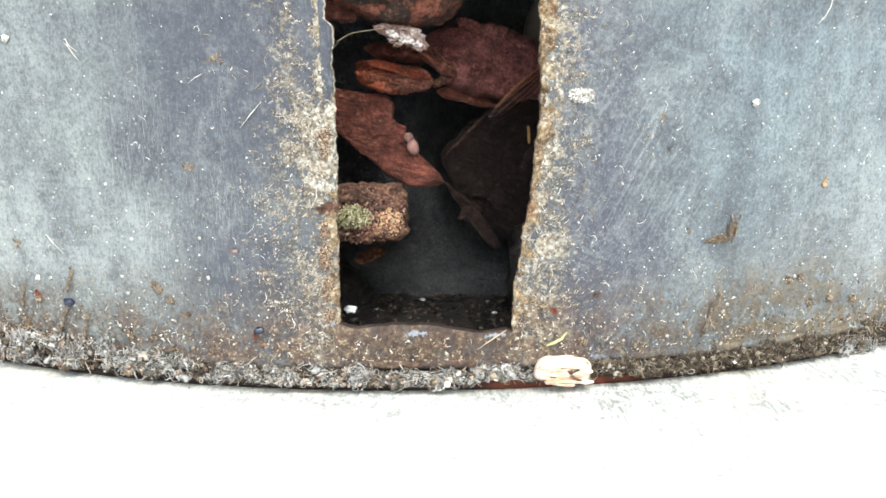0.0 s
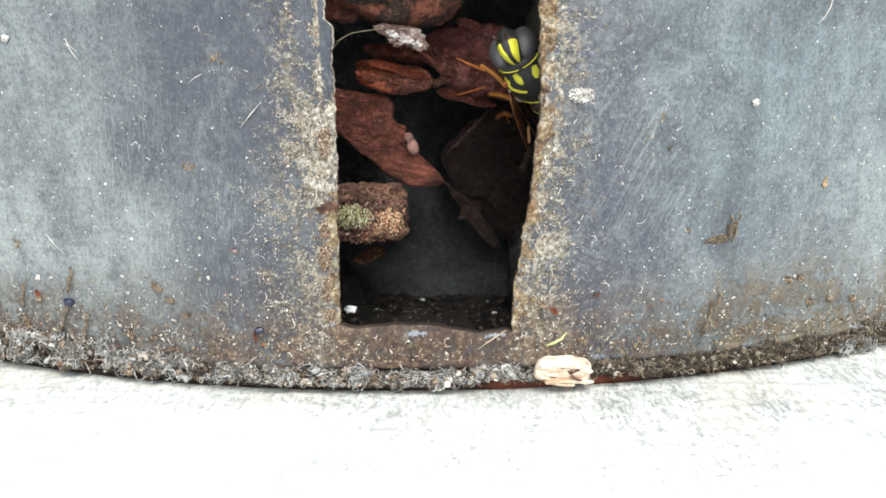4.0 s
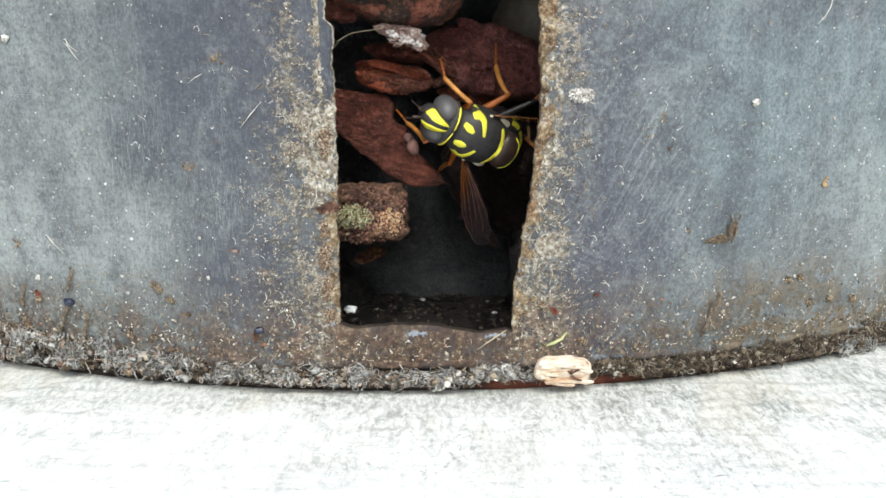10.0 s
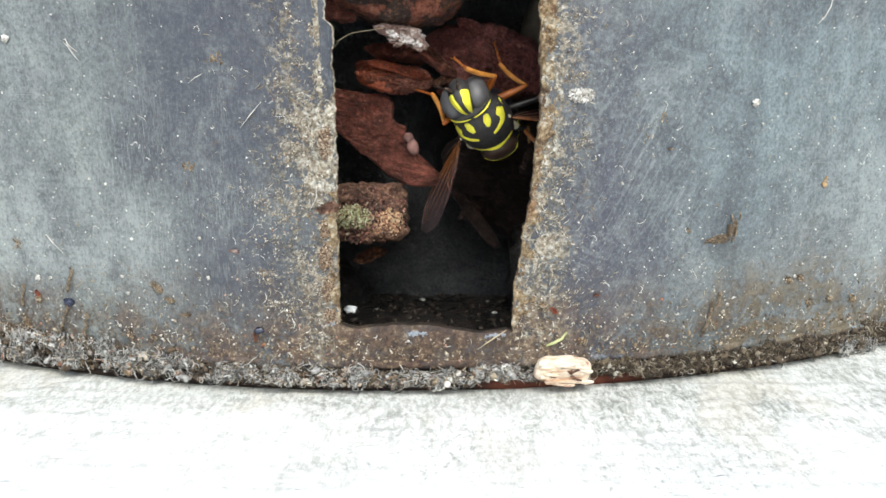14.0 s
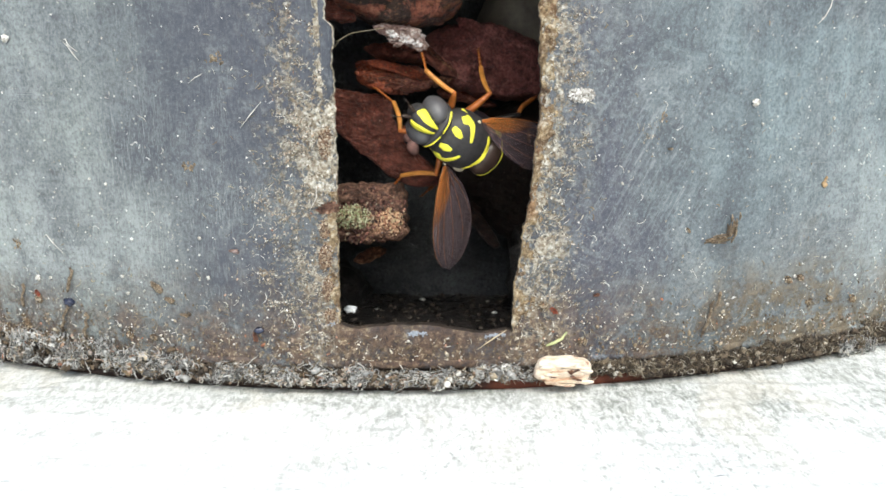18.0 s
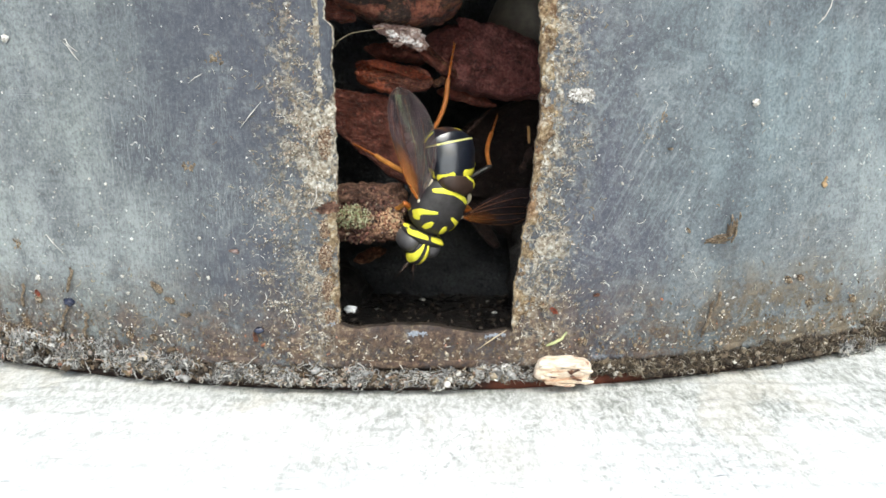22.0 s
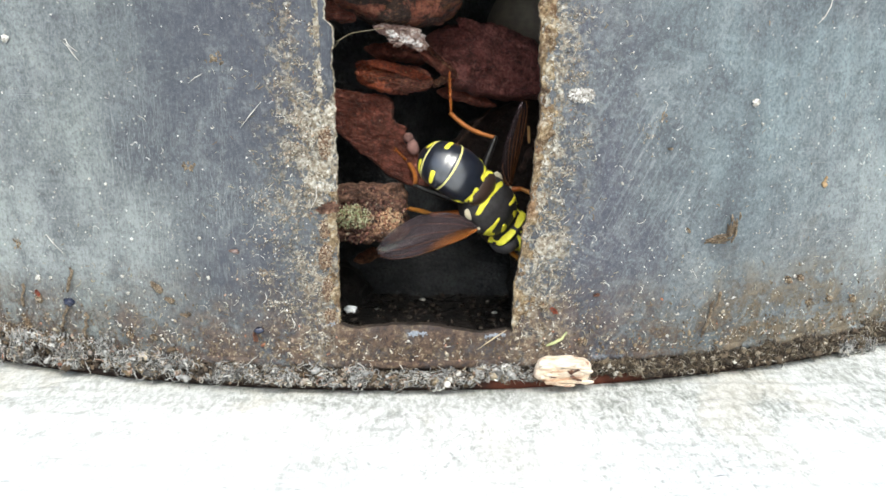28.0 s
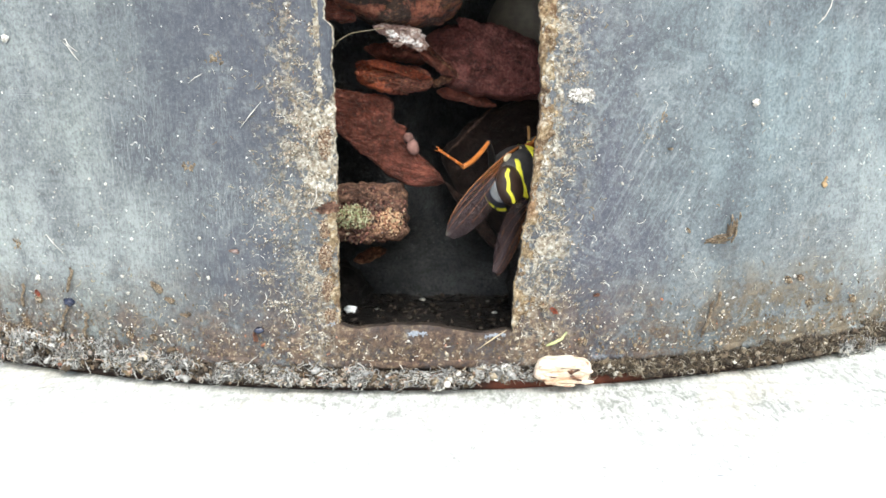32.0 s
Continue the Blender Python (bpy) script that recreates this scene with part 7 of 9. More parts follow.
    walk(tarsi[1], [
        (0, pose(-0.00679, 0.00054, -0.00141, 0, 39.5, -151.4)), (0.5, pose(-0.00659, 0.00298, -0.00151, 0, -4.4, 166)),
        (1, pose(-0.00669, 0.0013, -0.00232, 0, 47.7, -149.6)), (1.5, pose(-0.0065, 0.00138, -0.00211, 0, 38.4, -156.8)),
        (2, pose(-0.00639, 0.00145, -0.00068, 0, 25.2, -167.2)), (2.5, pose(-0.00423, 0.00501, 0.00126, 0, 16.4, 165.2)),
        (3, pose(-0.00369, 0.00571, 0.00173, -0, 16.1, 164.7)), (3.2, pose(-0.0002, 0.00644, 0.00151, -0, 23.6, 97.7)),
        (3.5, pose(-0.00098, 0.00623, -0.00037, -0, 11, 94)), (5.5, pose(-0.00171, 0.00395, -0.00391, 0, 62.3, 124.7)),
        (6, pose(-0.00084, 0.00337, -0.00375, 103.9, 72.6, 104.6)), (7, pose(-0.00311, 0.00523, -0.00582, -0, 55, 123.5)),
        (8, pose(-0.00122, 0.00287, -0.00335, -0, 62.3, 132.3)), (9, pose(-0.00078, 0.00484, -0.00383, 0, 52.2, 113.9)),
        (9.5, pose(-0.00016, 0.00687, -0.00356, 0, 38.1, 101.3)), (10, pose(-0.0014, 0.00695, -0.00466, 0, 41.5, 115.3)),
        (11, pose(-0.00237, 0.00654, -0.00553, 0, 42.9, 128.2)), (12, pose(-0.00021, 0.00531, -0.00428, 0, 60.6, 178.9)),
        (13, pose(-0.00177, 0.00053, -0.00079, 0, 28.7, 176.7)), (14, pose(-0.00585, 0.00195, -0.00426, 0, 30.9, 173)),
        (14.5, pose(-0.00585, 0.00195, -0.00426, 0, 30.9, 173)), (17, pose(-0.00023, 0.0044, -0.00332, 0, 58.5, 174.9)),
        (18, pose(0.00097, 0.00686, -0.00204, -0, 31.7, 114.1)), (18.5, pose(0.00048, 0.00658, -0.00245, 0, 35.9, 107.1)),
        (19, pose(-0.00041, 0.00515, -0.00757, 0, 54, 96.4)), (19.5, pose(-0.0012, -0, -0.00126, -113.6, 70.7, -114.8)),
        (20, pose(0.00124, 0.00526, -0.00455, 83.7, 70.2, 83.4)), (20.4, pose(-0.00013, 0.00555, -0.00476, 76.5, 69, 75.5)),
        (21, pose(-0.00013, 0.00555, -0.00476, 76.5, 69, 75.5)), (22, pose(-0.00013, 0.00555, -0.00476, 76.5, 69, 75.5)),
        (23, pose(0.00043, 0.00549, -0.0059, 81, 70.5, 80.5)), (24, pose(0.00123, 0.00604, -0.00429, 0, 59.7, 70.8)),
        (25, pose(0.00219, 0.00539, -0.00603, 0, 63.9, 65.2)), (25.5, pose(0.00219, 0.00539, -0.00603, 0, 63.9, 65.2)),
        (27.5, pose(0.0027, 0.00713, 0.00059, 0, 24.4, 19.4)), (28, pose(0.00382, 0.00488, 0.00307, 0, 22.5, 13.3)),
        (28.6, pose(0.00062, 0.00747, 0.00172, 0, 7.6, 65.2)), (29, pose(0.00284, 0.00598, 0.00286, 0, 10.9, 49)),
        (29.3, pose(0.00302, 0.00574, 0.00296, 0, 15.7, 41.5)), (29.6, pose(0.00377, 0.00549, 0.00259, 0, 18.6, 35)),
        (30, pose(0.00422, 0.00632, 0.00063, 0, 26.7, 31.1)), (30.7, pose(0.00084, 0.00703, -0.00339, 0, 49.3, 70.2)),
        (31, pose(0.00208, 0.00762, -0.00297, 0, 43.2, 77)), (31.3, pose(0.00235, 0.00398, -0.00161, 0, 11.4, 35.3)),
        (32, pose(0.0057, 0.00336, 0.00178, 0, 25.8, 10.6)),
    ])
    walk(femurs[2], [
        (0, pose(-0.0014, 0.0012, -0.0017, 0, -4.6, -172.4)), (0.5, pose(-0.0014, 0.0012, -0.0017, 0, -5.3, -166.4)),
        (1, pose(-0.0014, 0.0012, -0.0017, 0, -6.2, 173.3)), (1.5, pose(-0.0014, 0.0012, -0.0017, -0, -12.6, 157.9)),
        (2, pose(-0.0014, 0.0012, -0.0017, 0, -25.9, 159)), (2.5, pose(-0.0014, 0.0012, -0.0017, 0, -25, 150.7)),
        (3, pose(-0.0014, 0.0012, -0.0017, 0, -23.4, 142.2)), (3.2, pose(-0.0014, 0.0012, -0.0017, 0, -22.7, 138.9)),
        (3.5, pose(-0.0014, 0.0012, -0.0017, 0, -18.4, 123.7)), (5.5, pose(-0.0014, 0.0012, -0.0017, 0, -45.8, -171.6)),
        (6, pose(-0.0014, 0.0012, -0.0017, -0, -38.3, 176.2)), (7, pose(-0.0014, 0.0012, -0.0017, 0, -41.6, -164.2)),
        (8, pose(-0.0014, 0.0012, -0.0017, 0, -45.6, -156.1)), (9, pose(-0.0014, 0.0012, -0.0017, 0, -38.7, -146.7)),
        (9.5, pose(-0.0014, 0.0012, -0.0017, 0, -33.7, -147)), (10, pose(-0.0014, 0.0012, -0.0017, 0, -18.8, -142.3)),
        (11, pose(-0.0014, 0.0012, -0.0017, 0, -25.1, -131.2)), (12, pose(-0.0014, 0.0012, -0.0017, -0, -13.8, -118.4)),
        (13, pose(-0.0014, 0.0012, -0.0017, 0, -24.7, -116.1)), (14, pose(-0.0014, 0.0012, -0.0017, 0, -21.5, -119.3)),
        (14.5, pose(-0.0014, 0.0012, -0.0017, 0, -21.5, -119.3)), (17, pose(-0.0014, 0.0012, -0.0017, 0, -18.4, 123.7)),
        (18, pose(-0.0014, 0.0012, -0.0017, 0, -0.1, 122.7)), (18.5, pose(-0.0014, 0.0012, -0.0017, -0, 7.8, 122.3)),
        (19, pose(-0.0014, 0.0012, -0.0017, 0, 15.5, 121.9)), (19.5, pose(-0.0014, 0.0012, -0.0017, -0, -13.9, -174.1)),
        (20, pose(-0.0014, 0.0012, -0.0017, 0, -19.2, 143)), (20.4, pose(-0.0014, 0.0012, -0.0017, 0, -13.6, 146.4)),
        (21, pose(-0.0014, 0.0012, -0.0017, 0, -13.6, 146.4)), (22, pose(-0.0014, 0.0012, -0.0017, 0, -13.6, 146.4)),
        (23, pose(-0.0014, 0.0012, -0.0017, 0, -15.8, 144.1)), (24, pose(-0.0014, 0.0012, -0.0017, 0, -9.7, 148.7)),
        (25, pose(-0.0014, 0.0012, -0.0017, 0, -8.9, 142.4)), (25.5, pose(-0.0014, 0.0012, -0.0017, 0, -8.9, 142.4)),
        (27.5, pose(-0.0014, 0.0012, -0.0017, 0, -9.4, 113.2)), (28, pose(-0.0014, 0.0012, -0.0017, 0, -7.9, 115.5)),
        (28.6, pose(-0.0014, 0.0012, -0.0017, 0, -14.1, 100.3)), (29, pose(-0.0014, 0.0012, -0.0017, 0, -17.5, 87.1)),
        (29.3, pose(-0.0014, 0.0012, -0.0017, 0, -14.6, 87.6)), (29.6, pose(-0.0014, 0.0012, -0.0017, 0, -10.7, 87.1)),
        (30, pose(-0.0014, 0.0012, -0.0017, 0, 13, 96.5)), (30.7, pose(-0.0014, 0.0012, -0.0017, -0, 0.1, 125.7)),
        (31, pose(-0.0014, 0.0012, -0.0017, 0, -17, 136.1)), (31.3, pose(-0.0014, 0.0012, -0.0017, -0, -23.1, 129.9)),
        (32, pose(-0.0014, 0.0012, -0.0017, 0, -29.8, 124.1)),
    ])
    walk(tibias[2], [
        (0, pose(0.0048, 0, 0, -147.6, 23.7, 14.3)), (0.5, pose(0.0048, 0, 0, -154.8, 25.1, 11.3)),
        (1, pose(0.0048, 0, 0, -139.9, 41.7, 29.2)), (1.5, pose(0.0048, 0, 0, -125.9, 42.9, 43.3)),
        (2, pose(0.0048, 0, 0, -128.2, 43.9, 41.4)), (2.5, pose(0.0048, 0, 0, -127.9, 48.7, 44)),
        (3, pose(0.0048, 0, 0, -129.2, 53.3, 44.5)), (3.2, pose(0.0048, 0, 0, -130.4, 55.1, 44)),
        (3.5, pose(0.0048, 0, 0, -142.2, 60.5, 34)), (5.5, pose(0.0048, 0, 0, 135.7, 33.5, -28.3)),
        (6, pose(0.0048, 0, 0, 144, 38.6, -24.4)), (7, pose(0.0048, 0, 0, 106.6, 17.4, -45.1)),
        (8, pose(0.0048, 0, 0, 103.4, 11, -38.7)), (9, pose(0.0048, 0, 0, 98.2, 6.9, -39.6)),
        (9.5, pose(0.0048, 0, 0, 59.2, -13.1, -20.8)), (10, pose(0.0048, 0, 0, 58.2, -18.2, -26.7)),
        (11, pose(0.0048, 0, 0, 70.7, -13.6, -33.7)), (12, pose(0.0048, 0, 0, 90.2, 0.2, -49.2)),
        (13, pose(0.0048, 0, 0, 38.2, -21, -15.8)), (14, pose(0.0048, 0, 0, 39.6, -20.1, -15.9)),
        (14.5, pose(0.0048, 0, 0, 39.6, -20.1, -15.9)), (17, pose(0.0048, 0, 0, -142.2, 60.5, 34)),
        (18, pose(0.0048, 0, 0, 174.8, 50.3, -4)), (18.5, pose(0.0048, 0, 0, 159, 42.9, -14.7)),
        (19, pose(0.0048, 0, 0, 144, 35.4, -22.8)), (19.5, pose(0.0048, 0, 0, -97, 27.8, 75.3)),
        (20, pose(0.0048, 0, 0, -66.3, 85.4, 113.7)), (20.4, pose(0.0048, 0, 0, -164.1, 71.3, 15.1)),
        (21, pose(0.0048, 0, 0, -164.1, 71.3, 15.1)), (22, pose(0.0048, 0, 0, -164.1, 71.3, 15.1)),
        (23, pose(0.0048, 0, 0, -145.7, 78, 33.7)), (24, pose(0.0048, 0, 0, 178.3, 56.2, -1.4)),
        (25, pose(0.0048, 0, 0, -167.3, 59.1, 10.9)), (25.5, pose(0.0048, 0, 0, -167.3, 59.1, 10.9)),
        (27.5, pose(0.0048, 0, 0, -78.6, 74.2, 101.9)), (28, pose(0.0048, 0, 0, -97.4, 58, 81.2)),
        (28.6, pose(0.0048, 0, 0, -89.4, 73.9, 90.6)), (29, pose(0.0048, 0, 0, -37.3, 74.7, 143.7)),
        (29.3, pose(0.0048, 0, 0, 9.6, 84.9, -170.4)), (29.6, pose(0.0048, 0, 0, 30.2, 82.7, -150)),
        (30, pose(0.0048, 0, 0, -163.9, 46.1, 11.8)), (30.7, pose(0.0048, 0, 0, -101.3, 4.5, 21.5)),
        (31, pose(0.0048, 0, 0, 15.3, 43.8, -169.3)), (31.3, pose(0.0048, 0, 0, -11.3, 36.6, 173.2)),
        (32, pose(0.0048, 0, 0, -92.9, 5.1, 60)),
    ])
    walk(tarsi[2], [
        (0, pose(-0.01071, -0.00124, -0.00303, 0, 58.9, -144.3)), (0.5, pose(-0.01049, -0.00196, -0.00304, 0, 58.9, -144.3)),
        (1, pose(-0.01008, 0.00031, -0.00426, -0, 55.7, -148.9)), (1.5, pose(-0.00995, 0.00185, -0.0035, 0, 46.9, -157.4)),
        (2, pose(-0.01015, 0.00191, -0.00161, 0, 33.3, -166.7)), (2.5, pose(-0.00975, 0.00315, -0.00217, 0, 32.2, -174.3)),
        (3, pose(-0.00913, 0.00443, -0.00274, -0, 30.6, 178)), (3.2, pose(-0.00883, 0.00494, -0.00295, 0, 29.8, 175)),
        (3.5, pose(-0.00703, 0.00706, -0.00381, 0, 25.4, 161.6)), (5.5, pose(-0.00968, 0.00206, 0.00248, 0, 22.7, 165.4)),
        (6, pose(-0.00995, 0.00345, 0.00102, 0, 32.5, 160)), (7, pose(-0.00932, 0.00261, 0.00265, 0, 18.1, 143.7)),
        (8, pose(-0.00896, 0.00135, 0.00388, 0, 18.2, 154.3)), (9, pose(-0.00926, -3e-05, 0.0033, 0, 22, 157.2)),
        (9.5, pose(-0.00848, -0.00126, 0.00457, 0, 6.6, 156.7)), (10, pose(-0.00925, -0.00205, 0.0028, 0, 23.6, 146)),
        (11, pose(-0.00855, -0.0027, 0.00322, 0, 13.9, 153.6)), (12, pose(-0.00865, -0.00394, 0.00023, 0, 12.4, 167.7)),
        (13, pose(-0.00602, -0.00525, 0.00395, 0, 2.4, 174)), (14, pose(-0.00657, -0.00527, 0.00345, 0, 3.2, 172.4)),
        (14.5, pose(-0.00657, -0.00527, 0.00345, 0, 3.2, 172.4)), (17, pose(-0.00703, 0.00706, -0.00381, 0, 25.4, 161.6)),
        (18, pose(-0.0056, 0.00816, -0.00568, 0, 43.6, 132.1)), (18.5, pose(-0.00482, 0.00841, -0.00637, -0, 48.6, 113.8)),
        (19, pose(-0.00402, 0.00851, -0.00693, -0, 50.1, 95.6)), (19.5, pose(-0.00728, -0.00388, -0.00263, 0, 45.8, -124)),
        (20, pose(-0.00648, 0.00456, -0.00507, 0, 61.6, 118.6)), (20.4, pose(-0.0078, 0.00493, -0.00498, -0, 57.4, 122.8)),
        (21, pose(-0.0078, 0.00493, -0.00498, -0, 57.4, 122.8)), (22, pose(-0.0078, 0.00493, -0.00498, -0, 57.4, 122.8)),
        (23, pose(-0.00732, 0.00474, -0.00504, 0, 58.2, 124.3)), (24, pose(-0.00846, 0.00558, -0.00467, 0, 48.3, 99)),
        (25, pose(-0.00807, 0.00569, -0.00496, 0, 58.4, 98.9)), (25.5, pose(-0.00807, 0.00569, -0.00496, 0, 58.4, 98.9)),
        (27.5, pose(-0.00475, 0.0055, -0.0059, 0, 21.3, 135.7)), (28, pose(-0.00635, 0.00524, -0.00536, 0, 29.2, 115.9)),
        (28.6, pose(-0.00386, 0.0067, -0.00539, 0, 12.5, 127.6)), (29, pose(-0.00196, 0.00627, -0.00537, 0, -1, 126)),
        (29.3, pose(-0.00109, 0.0067, -0.00562, 0, -2.7, 131.3)), (29.6, pose(-0.00081, 0.00629, -0.00598, 0, -1.6, 123.3)),
        (30, pose(-0.00296, 0.00835, -0.00722, 0, -25.9, 155.6)), (30.7, pose(-0.00855, 0.00791, -0.00213, -0, -15.1, 122.4)),
        (31, pose(-0.00244, 0.00317, -0.00482, 0, -19.8, 157.2)), (31.3, pose(-0.00295, 0.00228, -0.00429, -0, -15.7, 152.8)),
        (32, pose(-0.00883, 0.00418, 0.00158, -0, -13.6, 142)),
    ])
    walk(femurs[3], [
        (0, pose(0.0018, -0.0011, -0.0016, 0, -18.4, -56.3)), (0.5, pose(0.0018, -0.0011, -0.0016, 0, -18.4, -56.3)),
        (1, pose(0.0018, -0.0011, -0.0016, 0, -18.4, -56.3)), (1.5, pose(0.0018, -0.0011, -0.0016, 0, -18.4, -56.3)),
        (2, pose(0.0018, -0.0011, -0.0016, 0, -18.4, -56.3)), (2.5, pose(0.0018, -0.0011, -0.0016, 0, -18.4, -56.3)),
        (3, pose(0.0018, -0.0011, -0.0016, 0, -18.4, -56.3)), (3.2, pose(0.0018, -0.0011, -0.0016, 0, -18.4, -56.3)),
        (3.5, pose(0.0018, -0.0011, -0.0016, 0, -18.4, -56.3)), (5.5, pose(0.0018, -0.0011, -0.0016, 0, -11.8, -62.8)),
        (6, pose(0.0018, -0.0011, -0.0016, 0, -41.4, -80.5)), (7, pose(0.0018, -0.0011, -0.0016, 0, -32.9, -62.8)),
        (8, pose(0.0018, -0.0011, -0.0016, -0, -24.1, -61.8)), (9, pose(0.0018, -0.0011, -0.0016, 0, -21.8, -61.4)),
        (9.5, pose(0.0018, -0.0011, -0.0016, 0, -34.1, -81.1)), (10, pose(0.0018, -0.0011, -0.0016, -0, -48.4, -61.5)),
        (11, pose(0.0018, -0.0011, -0.0016, 0, -27.5, -58.3)), (12, pose(0.0018, -0.0011, -0.0016, 0, -6.8, -19.7)),
        (13, pose(0.0018, -0.0011, -0.0016, 0, -10, -35.6)), (14, pose(0.0018, -0.0011, -0.0016, 0, -12, -44.3)),
        (14.5, pose(0.0018, -0.0011, -0.0016, 0, -12, -44.3)), (17, pose(0.0018, -0.0011, -0.0016, 0, -3.1, -54)),
        (18, pose(0.0018, -0.0011, -0.0016, -0, -23.8, -51.7)), (18.5, pose(0.0018, -0.0011, -0.0016, 0, -4.4, -45.6)),
        (19, pose(0.0018, -0.0011, -0.0016, 0, -8.1, -52.2)), (19.5, pose(0.0018, -0.0011, -0.0016, -0, -28.4, -73)),
        (20, pose(0.0018, -0.0011, -0.0016, -0, -16.1, -64.5)), (20.4, pose(0.0018, -0.0011, -0.0016, 0, -37.3, -107.1)),
        (21, pose(0.0018, -0.0011, -0.0016, 0, -37.3, -107.1)), (22, pose(0.0018, -0.0011, -0.0016, 0, -37.3, -107.1)),
        (23, pose(0.0018, -0.0011, -0.0016, 0, -30.4, -90.4)), (24, pose(0.0018, -0.0011, -0.0016, 0, -31.7, -128.8)),
        (25, pose(0.0018, -0.0011, -0.0016, 0, -41.1, -129.4)), (25.5, pose(0.0018, -0.0011, -0.0016, 0, -41.1, -129.4)),
        (27.5, pose(0.0018, -0.0011, -0.0016, 0, -41.8, 24.6)), (28, pose(0.0018, -0.0011, -0.0016, -0, -38.2, -11.1)),
        (28.6, pose(0.0018, -0.0011, -0.0016, 0, -54.4, 4.1)), (29, pose(0.0018, -0.0011, -0.0016, 0, -51.2, -11.1)),
        (29.3, pose(0.0018, -0.0011, -0.0016, 0, -47.1, -22)), (29.6, pose(0.0018, -0.0011, -0.0016, 0, -41.8, -31.6)),
        (30, pose(0.0018, -0.0011, -0.0016, 0, -18.4, -56.3)), (30.7, pose(0.0018, -0.0011, -0.0016, 0, -18.4, -56.3)),
        (31, pose(0.0018, -0.0011, -0.0016, 0, -18.4, -56.3)), (31.3, pose(0.0018, -0.0011, -0.0016, 0, -18.4, -56.3)),
        (32, pose(0.0018, -0.0011, -0.0016, 0, -18.4, -56.3)),
    ])
    walk(tibias[3], [
        (0, pose(0.0032, 0, 0, -142.9, 56.2, 32.1)), (0.5, pose(0.0032, 0, 0, -142.9, 56.2, 32.1)),
        (1, pose(0.0032, 0, 0, -142.9, 56.2, 32.1)), (1.5, pose(0.0032, 0, 0, -142.9, 56.2, 32.1)),
        (2, pose(0.0032, 0, 0, -142.9, 56.2, 32.1)), (2.5, pose(0.0032, 0, 0, -142.9, 56.2, 32.1)),
        (3, pose(0.0032, 0, 0, -142.9, 56.2, 32.1)), (3.2, pose(0.0032, 0, 0, -142.9, 56.2, 32.1)),
        (3.5, pose(0.0032, 0, 0, -142.9, 56.2, 32.1)), (5.5, pose(0.0032, 0, 0, -38.1, 78.5, 142.4)),
        (6, pose(0.0032, 0, 0, 52.2, 68.2, -129.8)), (7, pose(0.0032, 0, 0, -76.5, 56.5, 106.1)),
        (8, pose(0.0032, 0, 0, -60.2, 57, 124.3)), (9, pose(0.0032, 0, 0, -46.3, 64.1, 136.8)),
        (9.5, pose(0.0032, 0, 0, -35.1, 55.3, 150)), (10, pose(0.0032, 0, 0, -69.4, 51.4, 115.7)),
        (11, pose(0.0032, 0, 0, -99.2, 41.7, 76.4)), (12, pose(0.0032, 0, 0, -89.5, -0.7, 54.7)),
        (13, pose(0.0032, 0, 0, -90, -0.1, 65.1)), (14, pose(0.0032, 0, 0, -88.7, -3.6, 70.7)),
        (14.5, pose(0.0032, 0, 0, -88.7, -3.6, 70.7)), (17, pose(0.0032, 0, 0, -127.2, 59.7, 48.7)),
        (18, pose(0.0032, 0, 0, -88.1, 57.5, 92.3)), (18.5, pose(0.0032, 0, 0, -46.7, 58.6, 137.8)),
        (19, pose(0.0032, 0, 0, -101.2, 53, 76.1)), (19.5, pose(0.0032, 0, 0, -146.2, 44.4, 25)),
        (20, pose(0.0032, 0, 0, -85.4, 46.4, 96.3)), (20.4, pose(0.0032, 0, 0, -56.3, 26.1, 146.6)),
        (21, pose(0.0032, 0, 0, -56.3, 26.1, 146.6)), (22, pose(0.0032, 0, 0, -56.3, 26.1, 146.6)),
        (23, pose(0.0032, 0, 0, -58.1, 38.9, 134.7)), (24, pose(0.0032, 0, 0, -79.6, 10.3, 135.7)),
        (25, pose(0.0032, 0, 0, -79, 11.3, 134.9)), (25.5, pose(0.0032, 0, 0, -79, 11.3, 134.9)),
        (27.5, pose(0.0032, 0, 0, 175.9, 56.9, -3.4)), (28, pose(0.0032, 0, 0, -144.4, 31.9, 20.7)),
        (28.6, pose(0.0032, 0, 0, 95.4, 2.1, -21.4)), (29, pose(0.0032, 0, 0, 131.9, 14.4, -15.5)),
        (29.3, pose(0.0032, 0, 0, 160.2, 24.2, -8.4)), (29.6, pose(0.0032, 0, 0, -178.7, 33.8, 0.7)),
        (30, pose(0.0032, 0, 0, -142.9, 56.2, 32.1)), (30.7, pose(0.0032, 0, 0, -142.9, 56.2, 32.1)),
        (31, pose(0.0032, 0, 0, -142.9, 56.2, 32.1)), (31.3, pose(0.0032, 0, 0, -142.9, 56.2, 32.1)),
        (32, pose(0.0032, 0, 0, -142.9, 56.2, 32.1)),
    ])
